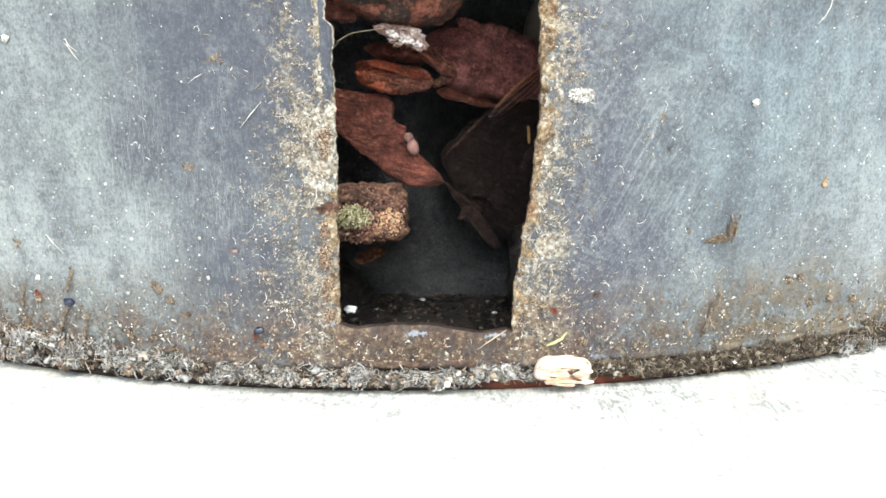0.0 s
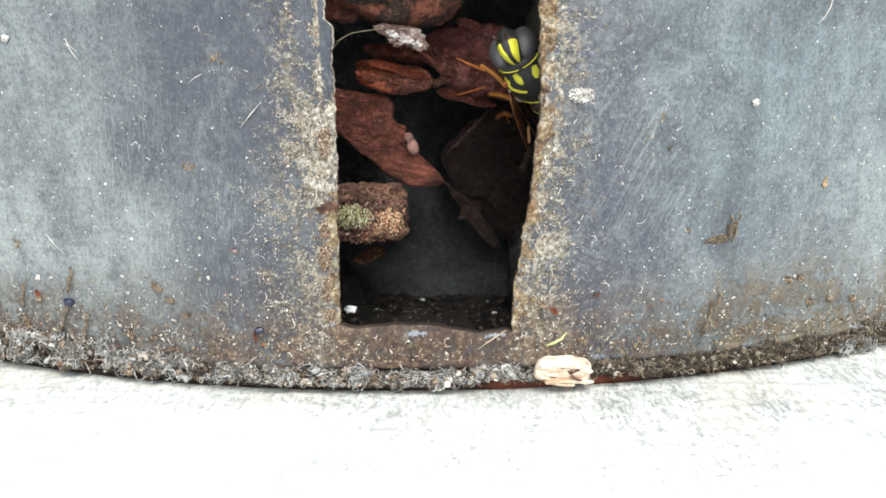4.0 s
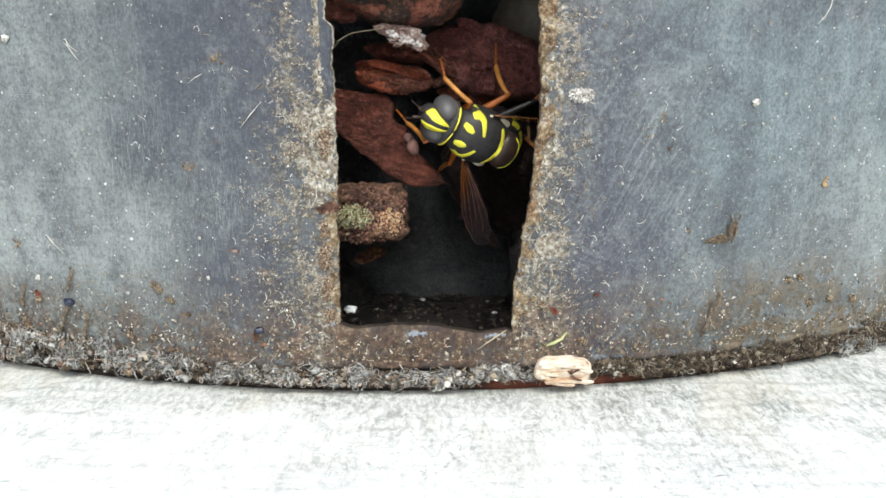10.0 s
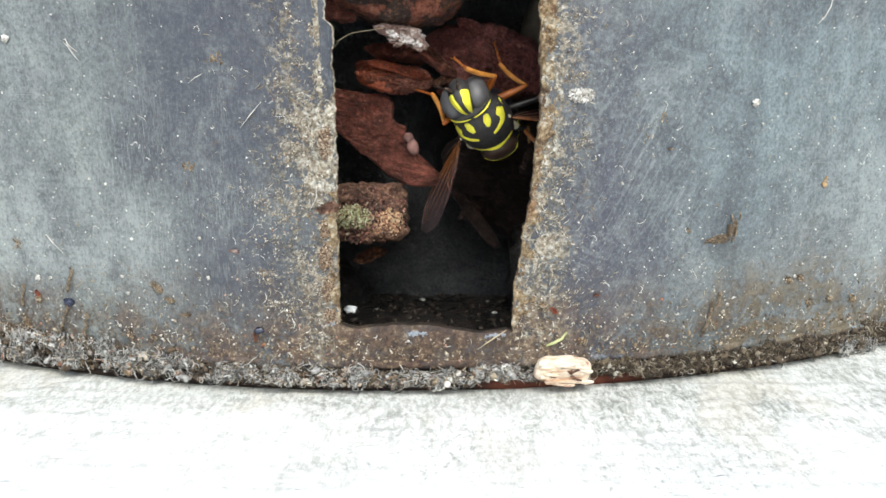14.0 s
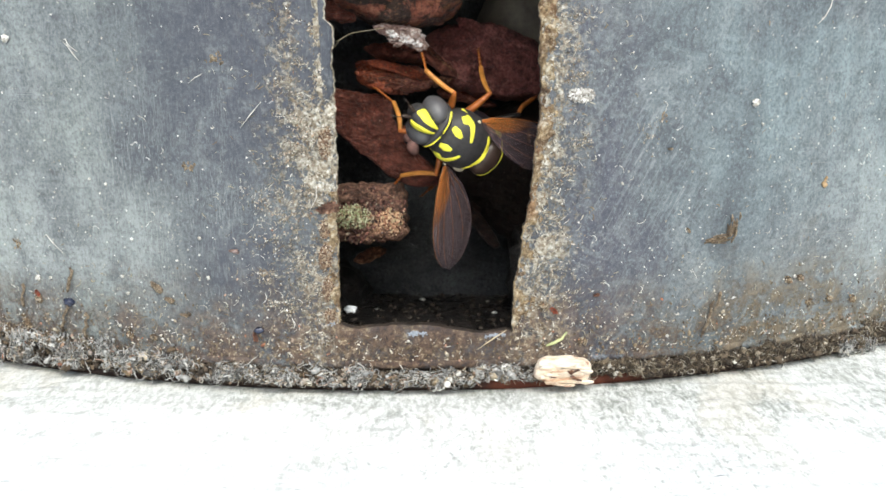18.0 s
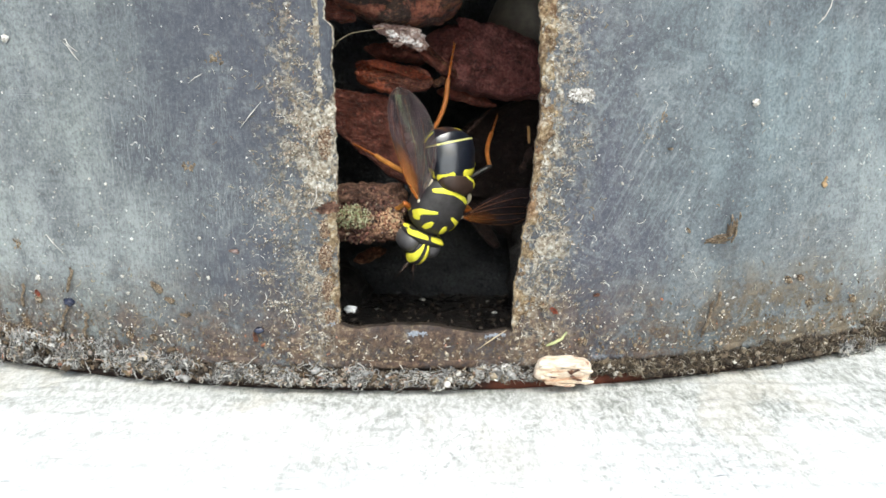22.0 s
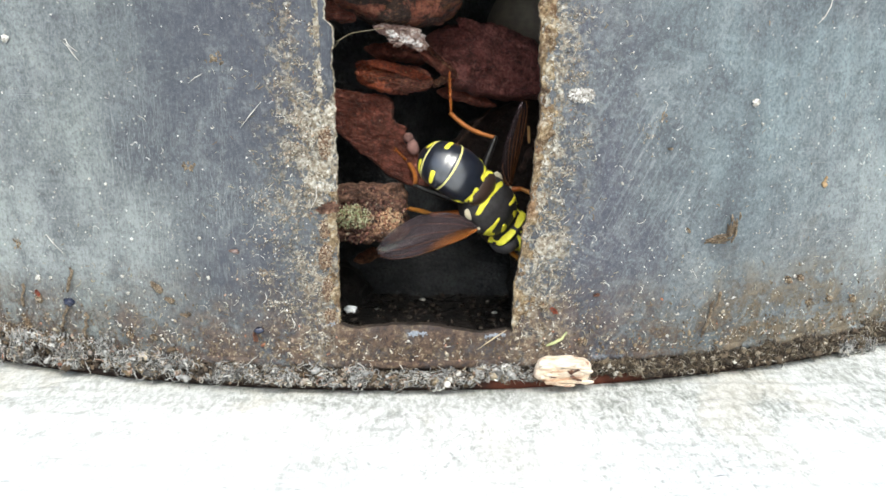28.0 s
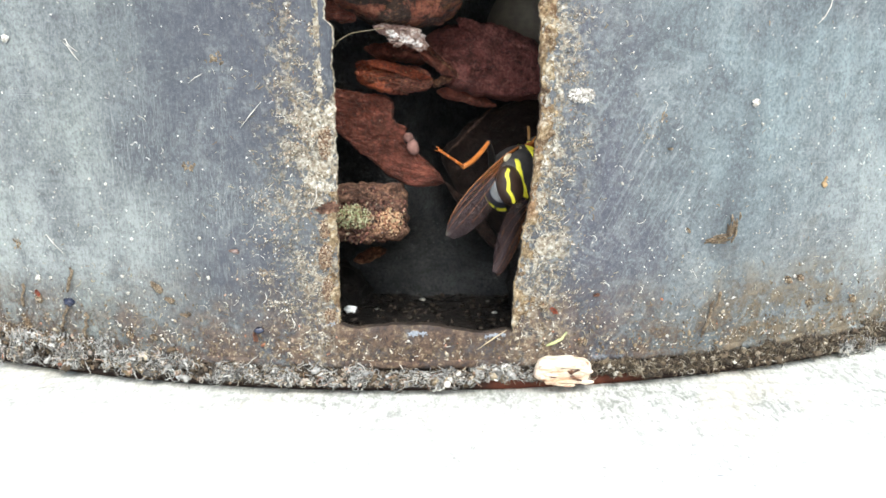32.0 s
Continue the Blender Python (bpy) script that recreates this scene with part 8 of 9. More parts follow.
    walk(tarsi[3], [
        (0, pose(0.00566, -0.00508, -0.00276, 0, 36.7, -26.6)), (0.5, pose(0.00566, -0.00508, -0.00276, 0, 36.7, -26.6)),
        (1, pose(0.00566, -0.00508, -0.00276, 0, 36.7, -26.6)), (1.5, pose(0.00566, -0.00508, -0.00276, 0, 36.7, -26.6)),
        (2, pose(0.00566, -0.00508, -0.00276, 0, 36.7, -26.6)), (2.5, pose(0.00566, -0.00508, -0.00276, 0, 36.7, -26.6)),
        (3, pose(0.00566, -0.00508, -0.00276, 0, 36.7, -26.6)), (3.2, pose(0.00566, -0.00508, -0.00276, 0, 36.7, -26.6)),
        (3.5, pose(0.00566, -0.00508, -0.00276, 0, 36.7, -26.6)), (5.5, pose(0.00367, -0.00383, -0.00432, 37.1, 85.6, 37)),
        (6, pose(0.00148, -0.00509, -0.00239, -23.8, 79.7, -23.4)), (7, pose(0.00514, -0.00365, -0.00252, 0, -9.1, -35)),
        (8, pose(0.00463, -0.00314, -0.00332, 0, -9.1, -23.6)), (9, pose(0.00418, -0.00334, -0.00365, -77.7, 72.7, -77.2)),
        (9.5, pose(0.0032, -0.00374, -0.00306, -101.2, 78.6, -101.4)), (10, pose(0.00515, -0.00326, -0.00166, -86.3, 77.3, -86.2)),
        (11, pose(0.00622, -0.00356, -0.00185, 0, -16.4, -30.2)), (12, pose(0.00756, -0.00021, -0.00095, 0, -18.1, 1.3)),
        (13, pose(0.0073, -0.00124, -0.00079, 0, -11.9, 2.6)), (14, pose(0.00703, -0.00173, -0.00049, 0, -17.4, 0.6)),
        (14.5, pose(0.00703, -0.00173, -0.00049, 0, -17.4, 0.6)), (17, pose(0.00548, -0.00397, -0.0043, 0, 62.1, -35.3)),
        (18, pose(0.00572, -0.00312, -0.00297, -84.3, 75.8, -84.1)), (18.5, pose(0.00412, -0.00177, -0.00435, 0, 61.4, 124.3)),
        (19, pose(0.00584, -0.00307, -0.00377, 0, 45, -0.3)), (19.5, pose(0.00451, -0.00642, -0.00112, 0, 32.7, -53.2)),
        (20, pose(0.00542, -0.00327, -0.00315, -0, 48.8, 19.6)), (20.4, pose(0.00299, -0.00296, -0.0024, -0, 50.7, -7.9)),
        (21, pose(0.00299, -0.00296, -0.0024, -0, 50.7, -7.9)), (22, pose(0.00299, -0.00296, -0.0024, -0, 50.7, -7.9)),
        (23, pose(0.00366, -0.00335, -0.00276, -5.6, 64.9, -5.1)), (24, pose(0.00299, -0.00335, -0.00169, -7.3, 65.7, -6.7)),
        (25, pose(0.00294, -0.00343, -0.00154, 83.7, 68.7, 83.2)), (25.5, pose(0.00294, -0.00343, -0.00154, 83.7, 68.7, 83.2)),
        (27.5, pose(0.007, 0.00116, -0.00035, 0, 21.6, 27.2)), (28, pose(0.00764, -0.0012, 0.00063, 0, 19.7, 20.3)),
        (28.6, pose(0.00568, -0.00206, 0.0035, 0, 1.4, -24.4)), (29, pose(0.0062, -0.00286, 0.00283, -0, 7.7, -24.7)),
        (29.3, pose(0.00654, -0.0035, 0.00204, 0, 12.6, -25)), (29.6, pose(0.00672, -0.00408, 0.00101, -0, 17.7, -25.3)),
        (30, pose(0.00566, -0.00508, -0.00276, 0, 36.7, -26.6)), (30.7, pose(0.00566, -0.00508, -0.00276, 0, 36.7, -26.6)),
        (31, pose(0.00566, -0.00508, -0.00276, 0, 36.7, -26.6)), (31.3, pose(0.00566, -0.00508, -0.00276, 0, 36.7, -26.6)),
        (32, pose(0.00566, -0.00508, -0.00276, 0, 36.7, -26.6)),
    ])
    walk(femurs[4], [
        (0, pose(0.0002, -0.0014, -0.0018, -0, -18.4, -90)), (0.5, pose(0.0002, -0.0014, -0.0018, -0, -18.4, -90)),
        (1, pose(0.0002, -0.0014, -0.0018, -0, -18.4, -90)), (1.5, pose(0.0002, -0.0014, -0.0018, -0, -18.4, -90)),
        (2, pose(0.0002, -0.0014, -0.0018, -0, -18.4, -90)), (2.5, pose(0.0002, -0.0014, -0.0018, -0, -18.4, -90)),
        (3, pose(0.0002, -0.0014, -0.0018, -0, -18.4, -90)), (3.2, pose(0.0002, -0.0014, -0.0018, -0, -18.4, -90)),
        (3.5, pose(0.0002, -0.0014, -0.0018, -0, -18.4, -90)), (5.5, pose(0.0002, -0.0014, -0.0018, -0, -18.4, -90)),
        (6, pose(0.0002, -0.0014, -0.0018, 0, -13.3, -104.3)), (7, pose(0.0002, -0.0014, -0.0018, 0, -8.3, -115.9)),
        (8, pose(0.0002, -0.0014, -0.0018, 0, -16.9, -109.3)), (9, pose(0.0002, -0.0014, -0.0018, -0, -23.3, -120.2)),
        (9.5, pose(0.0002, -0.0014, -0.0018, 0, -16.4, -123.1)), (10, pose(0.0002, -0.0014, -0.0018, 0, -2.3, -121.5)),
        (11, pose(0.0002, -0.0014, -0.0018, 0, -5, -112.9)), (12, pose(0.0002, -0.0014, -0.0018, 0, 2.8, -60)),
        (13, pose(0.0002, -0.0014, -0.0018, 0, 4.1, -94.9)), (14, pose(0.0002, -0.0014, -0.0018, 0, 5.1, -98.8)),
        (14.5, pose(0.0002, -0.0014, -0.0018, 0, 5.1, -98.8)), (17, pose(0.0002, -0.0014, -0.0018, 0, -4.3, -107.5)),
        (18, pose(0.0002, -0.0014, -0.0018, -0, 1.1, -105.5)), (18.5, pose(0.0002, -0.0014, -0.0018, 0, -4.6, -116.1)),
        (19, pose(0.0002, -0.0014, -0.0018, -0, -6.8, -118.6)), (19.5, pose(0.0002, -0.0014, -0.0018, 0, -31.4, -116.6)),
        (20, pose(0.0002, -0.0014, -0.0018, 0, -23.3, -116.5)), (20.4, pose(0.0002, -0.0014, -0.0018, 0, -14.2, -120.9)),
        (21, pose(0.0002, -0.0014, -0.0018, 0, -14.2, -120.9)), (22, pose(0.0002, -0.0014, -0.0018, 0, -14.2, -120.9)),
        (23, pose(0.0002, -0.0014, -0.0018, -0, -7.1, -123)), (24, pose(0.0002, -0.0014, -0.0018, -0, 34.7, -136.5)),
        (25, pose(0.0002, -0.0014, -0.0018, 0, 32.4, -130.4)), (25.5, pose(0.0002, -0.0014, -0.0018, 0, 32.4, -130.4)),
        (27.5, pose(0.0002, -0.0014, -0.0018, -0, -14.5, -137.3)), (28, pose(0.0002, -0.0014, -0.0018, 0, 35.3, -130.6)),
        (28.6, pose(0.0002, -0.0014, -0.0018, -0, -51.7, -6.3)), (29, pose(0.0002, -0.0014, -0.0018, -0, -34.5, -53.9)),
        (29.3, pose(0.0002, -0.0014, -0.0018, 0, -32.4, -61.9)), (29.6, pose(0.0002, -0.0014, -0.0018, 0, -29.8, -69.7)),
        (30, pose(0.0002, -0.0014, -0.0018, -0, -28, -73.7)), (30.7, pose(0.0002, -0.0014, -0.0018, 0, -33.6, -65.4)),
        (31, pose(0.0002, -0.0014, -0.0018, -0, -35.5, -60.9)), (31.3, pose(0.0002, -0.0014, -0.0018, 0, -33.1, -72)),
        (32, pose(0.0002, -0.0014, -0.0018, 0, -33.6, -85.2)),
    ])
    walk(tibias[4], [
        (0, pose(0.0035, 0, 0, 161.5, 70.7, -17.5)), (0.5, pose(0.0035, 0, 0, 161.5, 70.7, -17.5)),
        (1, pose(0.0035, 0, 0, 161.5, 70.7, -17.5)), (1.5, pose(0.0035, 0, 0, 161.5, 70.7, -17.5)),
        (2, pose(0.0035, 0, 0, 161.5, 70.7, -17.5)), (2.5, pose(0.0035, 0, 0, 161.5, 70.7, -17.5)),
        (3, pose(0.0035, 0, 0, 161.5, 70.7, -17.5)), (3.2, pose(0.0035, 0, 0, 161.5, 70.7, -17.5)),
        (3.5, pose(0.0035, 0, 0, 161.5, 70.7, -17.5)), (5.5, pose(0.0035, 0, 0, 161.5, 70.7, -17.5)),
        (6, pose(0.0035, 0, 0, 154.9, 72.6, -24.1)), (7, pose(0.0035, 0, 0, 144.7, 70.4, -33.7)),
        (8, pose(0.0035, 0, 0, 132.9, 59.4, -42.8)), (9, pose(0.0035, 0, 0, -56, 67.4, 126.2)),
        (9.5, pose(0.0035, 0, 0, -177.9, 83, 2.1)), (10, pose(0.0035, 0, 0, -99.4, 66.2, 79.7)),
        (11, pose(0.0035, 0, 0, -85.8, 63, 94.7)), (12, pose(0.0035, 0, 0, -59.3, 47.8, 128.8)),
        (13, pose(0.0035, 0, 0, -13.2, 66.6, 167.9)), (14, pose(0.0035, 0, 0, -23.8, 63.1, 158.5)),
        (14.5, pose(0.0035, 0, 0, -23.8, 63.1, 158.5)), (17, pose(0.0035, 0, 0, 113.5, 80.7, -66.2)),
        (18, pose(0.0035, 0, 0, -151.7, 75, 27.5)), (18.5, pose(0.0035, 0, 0, -166.9, 68.5, 12.2)),
        (19, pose(0.0035, 0, 0, -90.6, 49.6, 89.3)), (19.5, pose(0.0035, 0, 0, -81, -4.3, 25.2)),
        (20, pose(0.0035, 0, 0, -90.4, 50.1, 89.4)), (20.4, pose(0.0035, 0, 0, -125.2, 65.2, 52.1)),
        (21, pose(0.0035, 0, 0, -125.2, 65.2, 52.1)), (22, pose(0.0035, 0, 0, -125.2, 65.2, 52.1)),
        (23, pose(0.0035, 0, 0, -128.2, 31.5, 33.7)), (24, pose(0.0035, 0, 0, -115.9, 9.5, 18.7)),
        (25, pose(0.0035, 0, 0, -6.3, -1.1, 10.2)), (25.5, pose(0.0035, 0, 0, -6.3, -1.1, 10.2)),
        (27.5, pose(0.0035, 0, 0, -158, 86, 21.9)), (28, pose(0.0035, 0, 0, -175.7, 52.1, 3.4)),
        (28.6, pose(0.0035, 0, 0, 161.2, 38.3, -11.9)), (29, pose(0.0035, 0, 0, -165.7, 25.7, 6.3)),
        (29.3, pose(0.0035, 0, 0, -155.2, 25.7, 11.3)), (29.6, pose(0.0035, 0, 0, -146.4, 24.4, 15.3)),
        (30, pose(0.0035, 0, 0, -152.7, 32.4, 15.4)), (30.7, pose(0.0035, 0, 0, -164.9, 48.8, 11.4)),
        (31, pose(0.0035, 0, 0, -166.1, 44.7, 9.9)), (31.3, pose(0.0035, 0, 0, -173.2, 22.1, 2.6)),
        (32, pose(0.0035, 0, 0, -4.8, 5.5, -7.8)),
    ])
    walk(tarsi[4], [
        (0, pose(-0.00016, -0.00687, -0.00356, 0, 38.1, -101.3)), (0.5, pose(-0.00016, -0.00687, -0.00356, 0, 38.1, -101.3)),
        (1, pose(-0.00016, -0.00687, -0.00356, 0, 38.1, -101.3)), (1.5, pose(-0.00016, -0.00687, -0.00356, 0, 38.1, -101.3)),
        (2, pose(-0.00016, -0.00687, -0.00356, 0, 38.1, -101.3)), (2.5, pose(-0.00016, -0.00687, -0.00356, 0, 38.1, -101.3)),
        (3, pose(-0.00016, -0.00687, -0.00356, 0, 38.1, -101.3)), (3.2, pose(-0.00016, -0.00687, -0.00356, 0, 38.1, -101.3)),
        (3.5, pose(-0.00016, -0.00687, -0.00356, 0, 38.1, -101.3)), (5.5, pose(-0.00016, -0.00687, -0.00356, 0, 38.1, -101.3)),
        (6, pose(-0.0015, -0.00629, -0.00411, 0, 60.2, -132.9)), (7, pose(-0.00257, -0.00556, -0.0045, 171.1, 64.5, 172)),
        (8, pose(-0.00281, -0.00621, -0.00336, 0, 54.8, -177.1)), (9, pose(-0.00074, -0.00523, -0.00379, 0, 56.5, -102.3)),
        (9.5, pose(-0.0024, -0.00542, -0.00412, -0, 63.2, -160.8)), (10, pose(-0.00062, -0.00546, -0.00494, -98.6, 65.9, -99.4)),
        (11, pose(0.00028, -0.00538, -0.0047, -91.3, 72.6, -91.4)), (12, pose(0.00276, -0.00206, -0.00456, 91.9, 79, 91.9)),
        (13, pose(0.00034, -0.00328, -0.00525, -21.6, 89.3, -21.6)), (14, pose(0.00053, -0.00316, -0.00517, 161.3, 85, 161.4)),
        (14.5, pose(0.00053, -0.00316, -0.00517, 161.3, 85, 161.4)), (17, pose(-0.00151, -0.00505, -0.00506, -0, 59.7, 150.4)),
        (18, pose(-0.00052, -0.00562, -0.00536, -134, 73.7, -135.2)), (18.5, pose(-0.00177, -0.00605, -0.00476, -140.7, 69.7, -142.5)),
        (19, pose(0.00042, -0.00588, -0.0041, -76.1, 67.3, -75)), (19.5, pose(-0.00095, -0.00711, 0.00195, 0, -22.3, -91.9)),
        (20, pose(0.00033, -0.0063, -0.00294, -0, 29.3, -68.7)), (20.4, pose(-0.0014, -0.00638, -0.00388, -74.8, 67.3, -73.6)),
        (21, pose(-0.0014, -0.00638, -0.00388, -74.8, 67.3, -73.6)), (22, pose(-0.0014, -0.00638, -0.00388, -74.8, 67.3, -73.6)),
        (23, pose(-0.00177, -0.00756, -0.00292, -53.4, 72.6, -52.1)), (24, pose(-0.00286, -0.00588, -0.0062, 13.5, 78.8, 13.3)),
        (25, pose(-0.00319, -0.00637, -0.00551, -91.7, 77.3, -91.7)), (25.5, pose(-0.00319, -0.00637, -0.00551, -91.7, 77.3, -91.7)),
        (27.5, pose(-0.00305, -0.00453, -0.00434, 0, 44.1, -119)), (28, pose(-0.00167, -0.00377, -0.00742, 0, 63.3, -117.9)),
        (28.6, pose(0.00573, -0.0026, 0.00174, 0, 16.6, -17.1)), (29, pose(0.00427, -0.00638, 0.00072, 0, 20.9, -30.6)),
        (29.3, pose(0.00381, -0.00682, 0.00046, -0, 20, -33.8)), (29.6, pose(0.00328, -0.00721, 0.00023, 0, 19, -36.9)),
        (30, pose(0.00283, -0.00749, -0.00049, -0, 24.2, -45.8)), (30.7, pose(0.00327, -0.00698, -0.00083, 0, 28.2, -52.2)),
        (31, pose(0.00368, -0.00675, -0.00036, 0, 25.3, -46.1)), (31.3, pose(0.00234, -0.0075, 0.00079, -0, 22.7, -50.7)),
        (32, pose(0.00022, -0.00748, 0.00181, 0, 11.9, -65.3)),
    ])
    walk(femurs[5], [
        (0, pose(-0.0014, -0.0012, -0.0017, -0, -18.4, -123.7)), (0.5, pose(-0.0014, -0.0012, -0.0017, -0, -18.4, -123.7)),
        (1, pose(-0.0014, -0.0012, -0.0017, -0, -18.4, -123.7)), (1.5, pose(-0.0014, -0.0012, -0.0017, -0, -18.4, -123.7)),
        (2, pose(-0.0014, -0.0012, -0.0017, -0, -18.4, -123.7)), (2.5, pose(-0.0014, -0.0012, -0.0017, -0, -18.4, -123.7)),
        (3, pose(-0.0014, -0.0012, -0.0017, -0, -18.4, -123.7)), (3.2, pose(-0.0014, -0.0012, -0.0017, -0, -18.4, -123.7)),
        (3.5, pose(-0.0014, -0.0012, -0.0017, -0, -18.4, -123.7)), (5.5, pose(-0.0014, -0.0012, -0.0017, 0, 2.2, -142.9)),
        (6, pose(-0.0014, -0.0012, -0.0017, 0, -4.8, -148.8)), (7, pose(-0.0014, -0.0012, -0.0017, 0, -21.1, -129.1)),
        (8, pose(-0.0014, -0.0012, -0.0017, 0, -28, -121.4)), (9, pose(-0.0014, -0.0012, -0.0017, 0, -21.1, -114.3)),
        (9.5, pose(-0.0014, -0.0012, -0.0017, -0, -25.6, -133.6)), (10, pose(-0.0014, -0.0012, -0.0017, 0, -7, -125.3)),
        (11, pose(-0.0014, -0.0012, -0.0017, 0, -7.2, -113.3)), (12, pose(-0.0014, -0.0012, -0.0017, 0, -13.9, -56.9)),
        (13, pose(-0.0014, -0.0012, -0.0017, 0, 5.2, -109.5)), (14, pose(-0.0014, -0.0012, -0.0017, 0, -0.4, -102.4)),
        (14.5, pose(-0.0014, -0.0012, -0.0017, 0, -0.4, -102.4)), (17, pose(-0.0014, -0.0012, -0.0017, -0, -18.4, -123.7)),
        (18, pose(-0.0014, -0.0012, -0.0017, 0, -3.8, -133.8)), (18.5, pose(-0.0014, -0.0012, -0.0017, 0, 2.7, -138.1)),
        (19, pose(-0.0014, -0.0012, -0.0017, 0, 8.8, -142.2)), (19.5, pose(-0.0014, -0.0012, -0.0017, 0, -28.2, -145.8)),
        (20, pose(-0.0014, -0.0012, -0.0017, -0, 14.5, -157.1)), (20.4, pose(-0.0014, -0.0012, -0.0017, 0, 16.2, -163.5)),
        (21, pose(-0.0014, -0.0012, -0.0017, 0, 16.2, -163.5)), (22, pose(-0.0014, -0.0012, -0.0017, 0, 16.2, -163.5)),
        (23, pose(-0.0014, -0.0012, -0.0017, 0, 16.5, -158.2)), (24, pose(-0.0014, -0.0012, -0.0017, 0, 3.2, -149.6)),
        (25, pose(-0.0014, -0.0012, -0.0017, 0, 27.2, -157.5)), (25.5, pose(-0.0014, -0.0012, -0.0017, 0, 27.2, -157.5)),
        (27.5, pose(-0.0014, -0.0012, -0.0017, 0, 34.9, -157.2)), (28, pose(-0.0014, -0.0012, -0.0017, -0, 36.7, -155.6)),
        (28.6, pose(-0.0014, -0.0012, -0.0017, 0, 13, -127.3)), (29, pose(-0.0014, -0.0012, -0.0017, 0, 37.2, -131.8)),
        (29.3, pose(-0.0014, -0.0012, -0.0017, 0, 40, -138.6)), (29.6, pose(-0.0014, -0.0012, -0.0017, -0, 41.1, -142.2)),
        (30, pose(-0.0014, -0.0012, -0.0017, 0, -9.1, -122.9)), (30.7, pose(-0.0014, -0.0012, -0.0017, 0, -27.1, -127.5)),
        (31, pose(-0.0014, -0.0012, -0.0017, 0, -53.8, -94.9)), (31.3, pose(-0.0014, -0.0012, -0.0017, 0, -36.5, -77.8)),
        (32, pose(-0.0014, -0.0012, -0.0017, 0, -33.2, -85.6)),
    ])
    walk(tibias[5], [
        (0, pose(0.0048, 0, 0, 142.2, 60.5, -34)), (0.5, pose(0.0048, 0, 0, 142.2, 60.5, -34)),
        (1, pose(0.0048, 0, 0, 142.2, 60.5, -34)), (1.5, pose(0.0048, 0, 0, 142.2, 60.5, -34)),
        (2, pose(0.0048, 0, 0, 142.2, 60.5, -34)), (2.5, pose(0.0048, 0, 0, 142.2, 60.5, -34)),
        (3, pose(0.0048, 0, 0, 142.2, 60.5, -34)), (3.2, pose(0.0048, 0, 0, 142.2, 60.5, -34)),
        (3.5, pose(0.0048, 0, 0, 142.2, 60.5, -34)), (5.5, pose(0.0048, 0, 0, -171.9, 31.8, 4.3)),
        (6, pose(0.0048, 0, 0, -163.9, 39.9, 10.5)), (7, pose(0.0048, 0, 0, 125.4, 53.5, -48.5)),
        (8, pose(0.0048, 0, 0, 134.5, 49.8, -37.8)), (9, pose(0.0048, 0, 0, 140.2, 44.8, -30.4)),
        (9.5, pose(0.0048, 0, 0, 165.1, 41.2, -10)), (10, pose(0.0048, 0, 0, 149.3, 41.2, -21.4)),
        (11, pose(0.0048, 0, 0, 127.7, 39.3, -39.3)), (12, pose(0.0048, 0, 0, 71.8, 47.8, -113.9)),
        (13, pose(0.0048, 0, 0, 129.6, 37.2, -36.1)), (14, pose(0.0048, 0, 0, 121.3, 45, -49.3)),
        (14.5, pose(0.0048, 0, 0, 121.3, 45, -49.3)), (17, pose(0.0048, 0, 0, 142.2, 60.5, -34)),
        (18, pose(0.0048, 0, 0, 145.9, 50.9, -27.7)), (18.5, pose(0.0048, 0, 0, 145.5, 46.2, -26.4)),
        (19, pose(0.0048, 0, 0, 143.9, 41.3, -25.7)), (19.5, pose(0.0048, 0, 0, -0.8, -0.1, -1.6)),
        (20, pose(0.0048, 0, 0, 138.9, 30.6, -23.9)), (20.4, pose(0.0048, 0, 0, 54, -7.4, -10.1)),
        (21, pose(0.0048, 0, 0, 54, -7.4, -10.1)), (22, pose(0.0048, 0, 0, 54, -7.4, -10.1)),
        (23, pose(0.0048, 0, 0, 128, 20.5, -24.2)), (24, pose(0.0048, 0, 0, 131.4, 35.5, -33.3)),
        (25, pose(0.0048, 0, 0, 101.3, 5.2, -24.3)), (25.5, pose(0.0048, 0, 0, 101.3, 5.2, -24.3)),
        (27.5, pose(0.0048, 0, 0, 140.9, 57.4, -34.4)), (28, pose(0.0048, 0, 0, 119.3, 59.1, -56.8)),
        (28.6, pose(0.0048, 0, 0, 86.9, -5.4, -60)), (29, pose(0.0048, 0, 0, 146.9, 58.7, -29.1)),
        (29.3, pose(0.0048, 0, 0, 150, 55.1, -25.4)), (29.6, pose(0.0048, 0, 0, 154.8, 54.3, -21)),
        (30, pose(0.0048, 0, 0, -75.8, 49.3, 108.5)), (30.7, pose(0.0048, 0, 0, -70.5, 44.6, 116.8)),
        (31, pose(0.0048, 0, 0, -87.2, 41.7, 94.3)), (31.3, pose(0.0048, 0, 0, -120.6, 50.6, 52.6)),
        (32, pose(0.0048, 0, 0, -128.2, 42.4, 40.6)),
    ])
